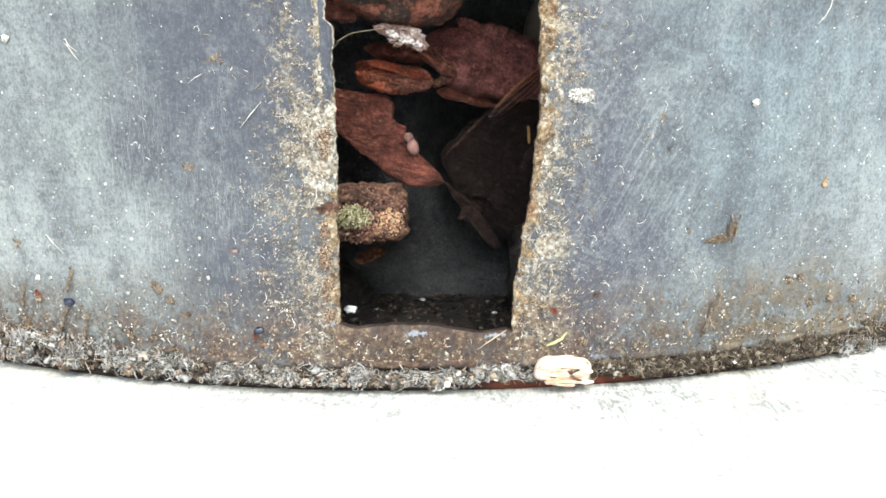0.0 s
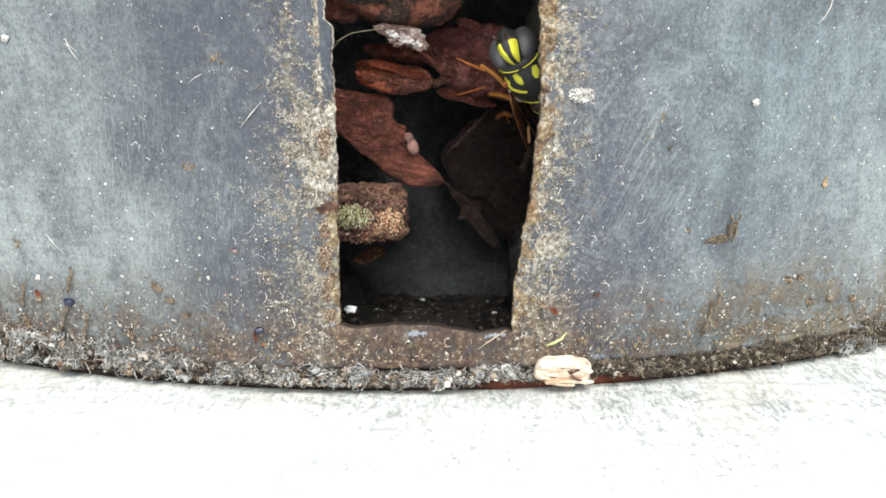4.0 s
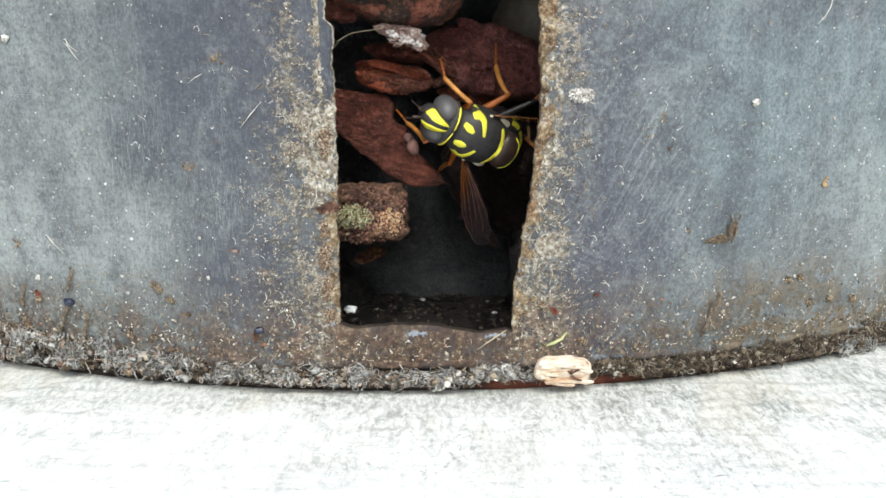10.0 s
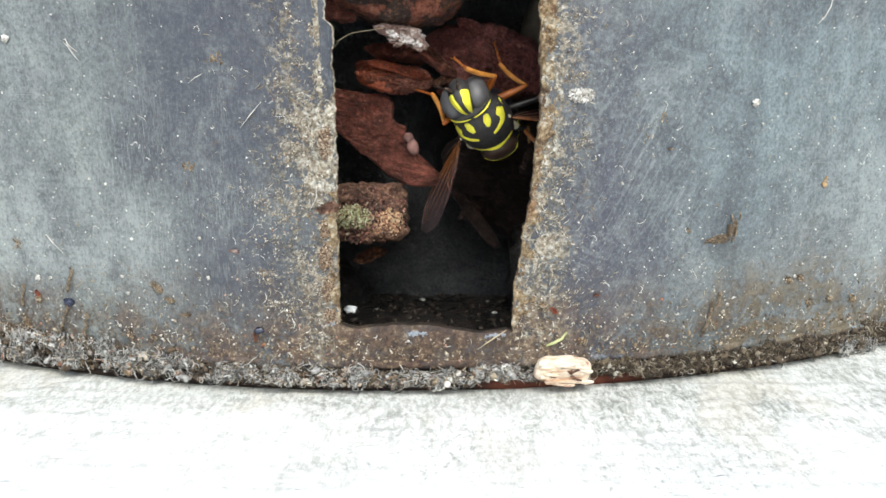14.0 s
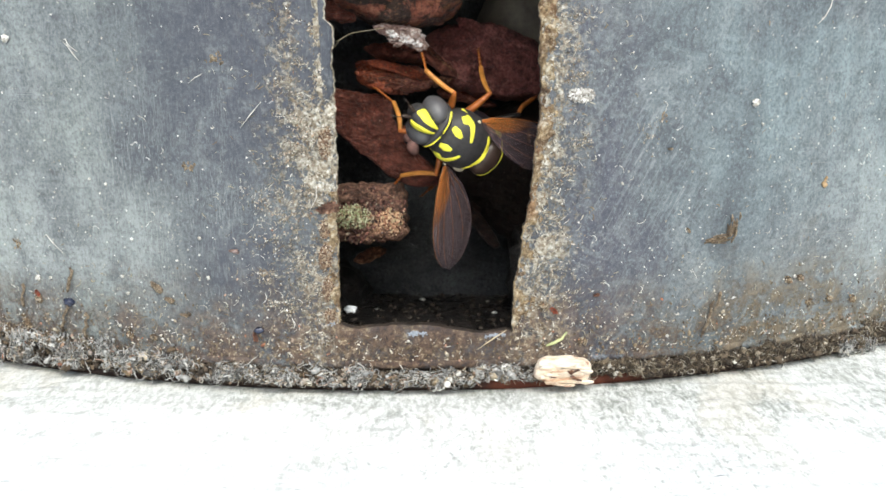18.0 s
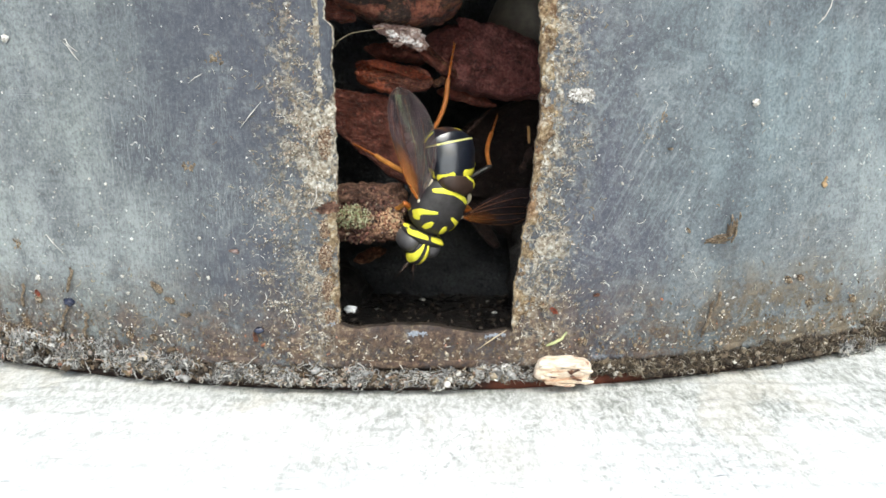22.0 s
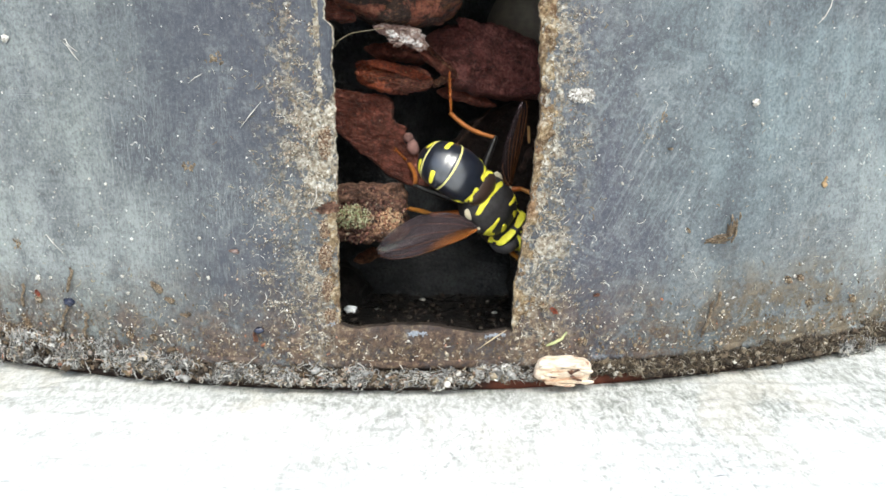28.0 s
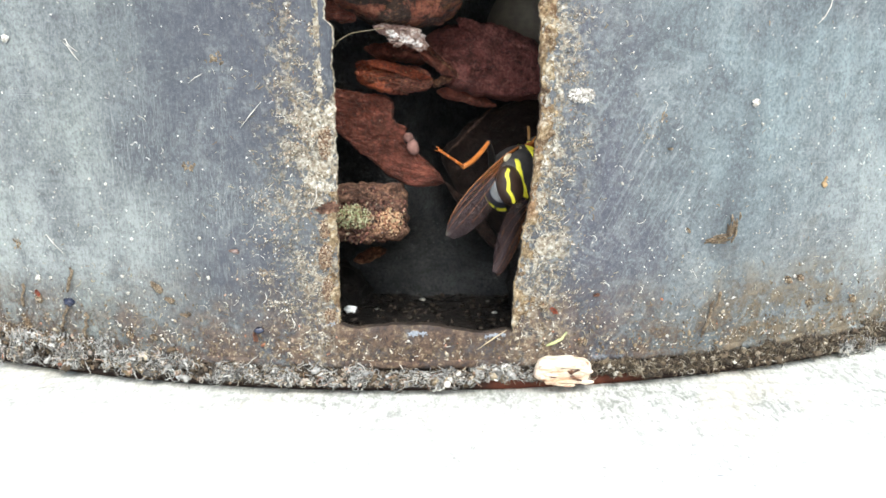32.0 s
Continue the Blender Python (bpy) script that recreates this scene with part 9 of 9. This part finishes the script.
    walk(tarsi[5], [
        (0, pose(-0.00703, -0.00706, -0.00381, 0, 25.4, -161.6)), (0.5, pose(-0.00703, -0.00706, -0.00381, 0, 25.4, -161.6)),
        (1, pose(-0.00703, -0.00706, -0.00381, 0, 25.4, -161.6)), (1.5, pose(-0.00703, -0.00706, -0.00381, 0, 25.4, -161.6)),
        (2, pose(-0.00703, -0.00706, -0.00381, 0, 25.4, -161.6)), (2.5, pose(-0.00703, -0.00706, -0.00381, 0, 25.4, -161.6)),
        (3, pose(-0.00703, -0.00706, -0.00381, 0, 25.4, -161.6)), (3.2, pose(-0.00703, -0.00706, -0.00381, 0, 25.4, -161.6)),
        (3.5, pose(-0.00703, -0.00706, -0.00381, 0, 25.4, -161.6)), (5.5, pose(-0.00845, -0.00695, -0.0048, 0, 35, -144)),
        (6, pose(-0.0087, -0.00646, -0.00429, -0, 37.1, -144.2)), (7, pose(-0.00818, -0.00587, -0.00313, -0, 38.3, -169.7)),
        (8, pose(-0.00755, -0.00734, -0.00171, -0, 33.4, -158.2)), (9, pose(-0.00671, -0.00842, -0.00224, 0, 38.3, -153.8)),
        (9.5, pose(-0.0083, -0.00745, -0.00106, 0, 44.6, -152.3)), (10, pose(-0.00765, -0.00756, -0.00406, 0, 55, -157.8)),
        (11, pose(-0.00701, -0.00778, -0.00398, 0, 45.9, -158.4)), (12, pose(-0.00178, -0.00647, -0.00463, 0, 58.1, -162.2)),
        (13, pose(-0.00632, -0.00776, -0.00557, 0, 48.5, -153.4)), (14, pose(-0.00568, -0.00765, -0.00533, 0, 51.9, -157.2)),
        (14.5, pose(-0.00568, -0.00765, -0.00533, 0, 51.9, -157.2)), (17, pose(-0.00703, -0.00706, -0.00381, 0, 25.4, -161.6)),
        (18, pose(-0.00801, -0.00588, -0.00522, -0, 48.5, -169.7)), (18.5, pose(-0.00831, -0.00525, -0.00582, 0, 58.4, -176.1)),
        (19, pose(-0.00852, -0.00458, -0.00637, 173.3, 67.1, 173.8)), (19.5, pose(-0.00877, -0.00603, 0.00303, 0, 40.1, -125.2)),
        (20, pose(-0.00943, -0.00262, -0.00648, 0, 54.8, 170.4)), (20.4, pose(-0.01093, -0.00308, -0.00381, -0, 47.5, 166.8)),
        (21, pose(-0.01093, -0.00308, -0.00381, -0, 47.5, 166.8)), (22, pose(-0.01093, -0.00308, -0.00381, -0, 47.5, 166.8)),
        (23, pose(-0.00989, -0.00244, -0.00608, 0, 30.8, 173.7)), (24, pose(-0.00961, -0.00333, -0.00518, -0, 30.7, -166.9)),
        (25, pose(-0.00984, -0.00239, -0.00647, 0, 17.8, -166.1)), (25.5, pose(-0.00984, -0.00239, -0.00647, 0, 17.8, -166.1)),
        (27.5, pose(-0.00508, -0.00103, -0.00936, 0, -33.6, -157)), (28, pose(-0.00447, -0.00014, -0.00902, -0, -36.4, -162.4)),
        (28.6, pose(-0.0094, -0.00429, -0.00289, 0, 13.2, -160.2)), (29, pose(-0.00439, -0.00257, -0.00957, -0, 33.2, -173.5)),
        (29.3, pose(-0.00449, -0.00223, -0.00978, 0, 32.2, -174.1)), (29.6, pose(-0.00441, -0.00217, -0.0099, 0, 31.5, -178.7)),
        (30, pose(-0.00104, -0.00656, -0.00501, 0, -24.3, 155.1)), (30.7, pose(-0.00148, -0.00674, -0.00352, 0, -24.1, 145.4)),
        (31, pose(0.002, -0.00696, -0.0001, 0, -49.4, -161.1)), (31.3, pose(0.00283, -0.00833, -0.00088, 0, -51.6, -167.9)),
        (32, pose(0.00173, -0.00936, -0.00042, 0, -46.9, -177.9)),
    ])
    walk(abdomen, [
        (0, pose(-0.0029, 0, 0.0002, 0, -49.1, -0)), (0.5, pose(-0.0029, 0, 0.0002, 0, -49.1, -0)),
        (1, pose(-0.0029, 0, 0.0002, 0, -49.1, -0)), (1.5, pose(-0.0029, 0, 0.0002, 0, -49.1, -0)),
        (2, pose(-0.0029, 0, 0.0002, 0, -49.1, -0)), (2.5, pose(-0.0029, 0, 0.0002, 0, -49.1, -0)),
        (3, pose(-0.0029, 0, 0.0002, 0, -49.1, -0)), (3.2, pose(-0.0029, 0, 0.0002, 0, -49.1, -0)),
        (3.5, pose(-0.0029, 0, 0.0002, 0, -49.1, -0)), (5.5, pose(-0.0029, 0, 0.0002, 0, -49.1, -0)),
        (6, pose(-0.0029, 0, 0.0002, 0, -49.1, -0)), (7, pose(-0.0029, 0, 0.0002, 0, -49.1, -0)),
        (8, pose(-0.0029, 0, 0.0002, 0, -49.1, -0)), (9, pose(-0.0029, 0, 0.0002, 0, -49.1, -0)),
        (9.5, pose(-0.0029, 0, 0.0002, 0, -49.1, -0)), (10, pose(-0.0029, 0, 0.0002, 0, -49.1, -0)),
        (11, pose(-0.0029, 0, 0.0002, 0, -49.1, -0)), (12, pose(-0.0029, 0, 0.0002, 0, -49.1, -0)),
        (13, pose(-0.0029, 0, 0.0002, 0, -49.1, -0)), (14, pose(-0.0029, 0, 0.0002, 0, -49.1, -0)),
        (14.5, pose(-0.0029, 0, 0.0002, 0, -49.1, -0)), (17, pose(-0.0029, 0, 0.0002, 0, -49.1, -0)),
        (18, pose(-0.0029, 0, 0.0002, 0, -49.1, -0)), (18.5, pose(-0.0029, 0, 0.0002, 0, -49.1, -0)),
        (19, pose(-0.0029, 0, 0.0002, 0, -72.5, -0)), (19.5, pose(-0.0029, 0, 0.0002, 0, -72.5, -0)),
        (20, pose(-0.0029, 0, 0.0002, 0, -41.6, 7.5)), (20.4, pose(-0.0029, 0, 0.0002, 0, 14.5, 31.6)),
        (21, pose(-0.0029, 0, 0.0002, 0, 14.5, 31.6)), (22, pose(-0.0029, 0, 0.0002, 0, 14.5, 31.6)),
        (23, pose(-0.0029, 0, 0.0002, 0, 29.3, 36.6)), (24, pose(-0.0029, 0, 0.0002, 0, 19.8, 23.7)),
        (25, pose(-0.0029, 0, 0.0002, 0, 20.4, 22)), (25.5, pose(-0.0029, 0, 0.0002, 0, 20.4, 22)),
        (27.5, pose(-0.0029, 0, 0.0002, 0, 32.2, 3.3)), (28, pose(-0.0029, 0, 0.0002, -0, 20.9, 11.5)),
        (28.6, pose(-0.0029, 0, 0.0002, 0, 5.2, 4.6)), (29, pose(-0.0029, 0, 0.0002, -0, 10.7, 1.1)),
        (29.3, pose(-0.0029, 0, 0.0002, 0, 7.2, -1)), (29.6, pose(-0.0029, 0, 0.0002, 0, 3.5, -3.1)),
        (30, pose(-0.0029, 0, 0.0002, -149.8, -72.3, 148.1)), (30.7, pose(-0.0029, 0, 0.0002, -118.8, -58.8, 110.2)),
        (31, pose(-0.0029, 0, 0.0002, -166.7, -58.4, 157.9)), (31.3, pose(-0.0029, 0, 0.0002, -161.3, -55.7, 150.5)),
        (32, pose(-0.0029, 0, 0.0002, -169.7, -47.6, 148.9)),
    ])
    walk(abdomen_tip, [
        (0, pose(-0.00416, 0, -0.00262, 0, -64.1, 0)), (0.5, pose(-0.00416, 0, -0.00262, 0, -64.1, 0)),
        (1, pose(-0.00416, 0, -0.00262, 0, -64.1, 0)), (1.5, pose(-0.00416, 0, -0.00262, 0, -64.1, 0)),
        (2, pose(-0.00416, 0, -0.00262, 0, -64.1, 0)), (2.5, pose(-0.00416, 0, -0.00262, 0, -64.1, 0)),
        (3, pose(-0.00416, 0, -0.00262, 0, -64.1, 0)), (3.2, pose(-0.00416, 0, -0.00262, 0, -64.1, 0)),
        (3.5, pose(-0.00416, 0, -0.00262, 0, -64.1, 0)), (5.5, pose(-0.00416, 0, -0.00262, 0, -64.1, 0)),
        (6, pose(-0.00416, 0, -0.00262, 0, -64.1, 0)), (7, pose(-0.00416, 0, -0.00262, 0, -64.1, 0)),
        (8, pose(-0.00416, 0, -0.00262, 0, -64.1, 0)), (9, pose(-0.00416, 0, -0.00262, 0, -64.1, 0)),
        (9.5, pose(-0.00416, 0, -0.00262, 0, -64.1, 0)), (10, pose(-0.00416, 0, -0.00262, 0, -64.1, 0)),
        (11, pose(-0.00416, 0, -0.00262, 0, -64.1, 0)), (12, pose(-0.00416, 0, -0.00262, 0, -64.1, 0)),
        (13, pose(-0.00416, 0, -0.00262, 0, -64.1, 0)), (14, pose(-0.00416, 0, -0.00262, 0, -64.1, 0)),
        (14.5, pose(-0.00416, 0, -0.00262, 0, -64.1, 0)), (17, pose(-0.00416, 0, -0.00262, 0, -64.1, 0)),
        (18, pose(-0.00416, 0, -0.00262, 0, -64.1, 0)), (18.5, pose(-0.00416, 0, -0.00262, 0, -64.1, 0)),
        (19, pose(-0.00293, 0, -0.00288, 0, -87.5, 0)), (19.5, pose(-0.00293, 0, -0.00288, 180, -88, 180)),
        (20, pose(-0.0045, -0.00021, -0.00243, 0, -65.6, 7.5)), (20.4, pose(-0.00552, -0.00161, 7e-05, 0, -44.0, 31.6)),
        (21, pose(-0.00552, -0.00161, 7e-05, 0, -44.0, 31.6)), (22, pose(-0.00552, -0.00161, 7e-05, 0, -44.0, 31.6)),
        (23, pose(-0.00532, -0.0018, 0.00086, 0, -36, 36.6)), (24, pose(-0.00572, -0.00124, 0.00035, 0, -45, 23.7)),
        (25, pose(-0.00576, -0.00115, 0.00038, 0, -46, 22)), (25.5, pose(-0.00576, -0.00115, 0.00038, 0, -46, 22)),
        (27.5, pose(-0.00587, -0.00017, 0.00101, 0, 14.2, 3.3)), (28, pose(-0.00592, -0.00061, 0.00041, -0, -2.8, 11.5)),
        (28.6, pose(-0.00591, -0.00024, -0.00043, 0, -18.8, 4.6)), (29, pose(-0.00597, -6e-05, -0.00013, -0, -11.3, 1.1)),
        (29.3, pose(-0.00594, 5e-05, -0.00032, 0, -13.8, -1)), (29.6, pose(-0.00589, 0.00017, -0.00052, 0, -16.5, -3.1)),
        (30, pose(-0.00128, -0.00048, -0.00237, -168.7, -39, 169.9)), (30.7, pose(-0.0015, -0.00151, -0.00211, -146.9, -33.9, 147.5)),
        (31, pose(-0.0007, -0.00067, -0.00186, -172.1, -28.5, 165.5)), (31.3, pose(-0.0007, -0.00092, -0.00176, -167.8, -30.8, 159.9)),
        (32, pose(-0.00056, -0.00122, -0.00139, -171.7, -32.8, 152)),
    ])
    walk(wings[0], [
        (0, pose(0, 0.00275, 0.001, -63.7, -36.6, 131.7)), (0.5, pose(0, 0.00275, 0.001, -60, -17.4, 125.6)),
        (1, pose(0, 0.00275, 0.001, -68.3, -52.9, 138.9)), (1.5, pose(0, 0.00275, 0.001, -13.2, 34.6, 160.5)),
        (2, pose(0, 0.00275, 0.001, -30.2, 9.3, 165.6)), (2.5, pose(0, 0.00275, 0.001, -42.8, -8.4, 137.3)),
        (3, pose(0, 0.00275, 0.001, -46.1, -11.8, 146.6)), (3.2, pose(0, 0.00275, 0.001, -58.7, -13.1, 152.7)),
        (3.5, pose(0, 0.00275, 0.001, -69.3, -9.8, 162.8)), (5.5, pose(0, 0.00275, 0.001, -49.8, 10.1, 164.4)),
        (6, pose(0, 0.00275, 0.001, -16, 21.2, 157.3)), (7, pose(0, 0.00275, 0.001, -41.3, 3.4, 130.8)),
        (8, pose(0, 0.00275, 0.001, -24, 8.8, 131.6)), (9, pose(0, 0.00275, 0.001, -26.4, 11.6, 136)),
        (9.5, pose(0, 0.00275, 0.001, 24.5, -12.5, 125.6)), (10, pose(0, 0.00275, 0.001, 70, 11.5, 128.6)),
        (11, pose(0, 0.00275, 0.001, 81.8, -1, 132.6)), (12, pose(0, 0.00275, 0.001, 98.4, 1.6, 131.5)),
        (13, pose(0, 0.00275, 0.001, 100.5, -5.5, 134)), (14, pose(0, 0.00275, 0.001, 96.4, -8.6, 129.7)),
        (14.5, pose(0, 0.00275, 0.001, 96.4, -8.6, 129.7)), (17, pose(0, 0.00275, 0.001, -19.9, -9.6, 130.1)),
        (18, pose(0, 0.00275, 0.001, -14.5, -14, 121.1)), (18.5, pose(0, 0.00275, 0.001, -15.5, -24, 122.6)),
        (19, pose(0, 0.00275, 0.001, -1, 37.5, 107.4)), (19.5, pose(0, 0.00275, 0.001, 76.2, 69.1, 176.7)),
        (20, pose(0, 0.00275, 0.001, 18.9, 27.9, 103.9)), (20.4, pose(0, 0.00275, 0.001, 13.3, 22.5, 97)),
        (21, pose(0, 0.00275, 0.001, 13.3, 22.5, 97)), (22, pose(0, 0.00275, 0.001, 13.3, 22.5, 97)),
        (23, pose(0, 0.00275, 0.001, 13.6, 28.9, 105.8)), (24, pose(0, 0.00275, 0.001, 17.5, 22.2, 102)),
        (25, pose(0, 0.00275, 0.001, 9.6, 28.9, 94.4)), (25.5, pose(0, 0.00275, 0.001, 9.6, 28.9, 94.4)),
        (27.5, pose(0, 0.00275, 0.001, -56.4, -41.9, 155.5)), (28, pose(0, 0.00275, 0.001, 23.7, -27.1, 154.9)),
        (28.6, pose(0, 0.00275, 0.001, 19.7, -19.1, 147.9)), (29, pose(0, 0.00275, 0.001, 10.1, -19.2, 146.8)),
        (29.3, pose(0, 0.00275, 0.001, 17, 8.4, 125.9)), (29.6, pose(0, 0.00275, 0.001, 6.6, 1.7, 138.1)),
        (30, pose(0, 0.00275, 0.001, 24, 14.5, 141.7)), (30.7, pose(0, 0.00275, 0.001, 34, 42.6, 152.1)),
        (31, pose(0, 0.00275, 0.001, -32.3, 20.1, -168.6)), (31.3, pose(0, 0.00275, 0.001, -23.5, 4, -168.8)),
        (32, pose(0, 0.00275, 0.001, -16.6, 15, -159.9)),
    ])
    walk(wings[1], [
        (0, pose(0, -0.00275, 0.001, 174.1, 23.8, -133.3)), (0.5, pose(0, -0.00275, 0.001, 174.6, 23.6, -132.2)),
        (1, pose(0, -0.00275, 0.001, 171.5, 23.8, -139.1)), (1.5, pose(0, -0.00275, 0.001, 175.1, 8.2, -150)),
        (2, pose(0, -0.00275, 0.001, -138.6, -1.7, -158)), (2.5, pose(0, -0.00275, 0.001, -146.6, 6.7, -163.6)),
        (3, pose(0, -0.00275, 0.001, -144.1, 4.6, -160.3)), (3.2, pose(0, -0.00275, 0.001, -131, 1.3, -156.8)),
        (3.5, pose(0, -0.00275, 0.001, -123.8, 5.2, -154.7)), (5.5, pose(0, -0.00275, 0.001, -115.5, -6, -155.8)),
        (6, pose(0, -0.00275, 0.001, -114.1, -5.5, -166.1)), (7, pose(0, -0.00275, 0.001, -105.7, -6.9, -172.7)),
        (8, pose(0, -0.00275, 0.001, -100, -14.1, -166.6)), (9, pose(0, -0.00275, 0.001, -119.1, -1.5, -149.8)),
        (9.5, pose(0, -0.00275, 0.001, -179.3, 8.3, -140.8)), (10, pose(0, -0.00275, 0.001, -123.7, 3.5, -165.3)),
        (11, pose(0, -0.00275, 0.001, -107.2, -10.2, -156.5)), (12, pose(0, -0.00275, 0.001, -125.9, 9.7, -150.3)),
        (13, pose(0, -0.00275, 0.001, -115, -9.5, -146.6)), (14, pose(0, -0.00275, 0.001, -121.4, 3.9, -138.7)),
        (14.5, pose(0, -0.00275, 0.001, -121.4, 3.9, -138.7)), (17, pose(0, -0.00275, 0.001, -146.2, 0.2, -163.5)),
        (18, pose(0, -0.00275, 0.001, 140.4, 5.5, -164.6)), (18.5, pose(0, -0.00275, 0.001, 141.2, 10.8, -164.4)),
        (19, pose(0, -0.00275, 0.001, -162.1, -25.1, -145.2)), (19.5, pose(0, -0.00275, 0.001, 162.5, -30.4, -149.1)),
        (20, pose(0, -0.00275, 0.001, 131.1, 17.5, -140.7)), (20.4, pose(0, -0.00275, 0.001, 133.2, 8.5, -137.2)),
        (21, pose(0, -0.00275, 0.001, 133.2, 8.5, -137.2)), (22, pose(0, -0.00275, 0.001, 133.2, 8.5, -137.2)),
        (23, pose(0, -0.00275, 0.001, 125.6, 7.4, -136.5)), (24, pose(0, -0.00275, 0.001, 136.4, -1.9, -129.8)),
        (25, pose(0, -0.00275, 0.001, 136.5, -2.5, -130.4)), (25.5, pose(0, -0.00275, 0.001, 136.5, -2.5, -130.4)),
        (27.5, pose(0, -0.00275, 0.001, 174, 1.7, -119.4)), (28, pose(0, -0.00275, 0.001, 157.8, 2.2, -124.4)),
        (28.6, pose(0, -0.00275, 0.001, 170.4, 8.5, -129.6)), (29, pose(0, -0.00275, 0.001, 160, 12.5, -127.8)),
        (29.3, pose(0, -0.00275, 0.001, 93.6, 15.9, -177.7)), (29.6, pose(0, -0.00275, 0.001, 135, 31.8, -173.8)),
        (30, pose(0, -0.00275, 0.001, 159.2, 10.7, -173.6)), (30.7, pose(0, -0.00275, 0.001, 166.2, -5, -170.2)),
        (31, pose(0, -0.00275, 0.001, 168.6, -2.6, -164.2)), (31.3, pose(0, -0.00275, 0.001, 172.3, -12.1, -164.8)),
        (32, pose(0, -0.00275, 0.001, 164.6, -12.1, -160.5)),
    ])
    walk(stone, [
        (0, pose(0.01533, 0.02600, 0.03543)), (5.5, pose(0.01533, 0.02600, 0.03543)), (6, pose(0.01470, 0.02600, 0.03543)),
        (6.2, pose(0.01190, 0.02600, 0.03543)), (6.6, pose(0.01564, 0.02600, 0.03543)), (7, pose(0.01470, 0.02600, 0.03543)),
        (8, pose(0.01140, 0.02600, 0.03543)), (9, pose(0.01115, 0.02600, 0.03543)), (10, pose(0.01159, 0.02600, 0.03543)),
        (11, pose(0.01470, 0.02600, 0.03543)), (12, pose(0.01283, 0.02600, 0.03543)), (13, pose(0.01501, 0.02600, 0.03543)),
        (14, pose(0.01501, 0.02600, 0.03543)), (16.5, pose(0.01159, 0.02600, 0.03543)), (17, pose(0.01078, 0.02600, 0.03543)),
        (18, pose(0.00991, 0.02600, 0.03543)), (19, pose(0.01003, 0.02600, 0.03543)), (21, pose(0.01115, 0.02600, 0.03543)),
        (25, pose(0.01115, 0.02600, 0.03543)), (28, pose(0.01103, 0.02600, 0.03543)), (32, pose(0.01103, 0.02600, 0.03543)),
    ])


motions()
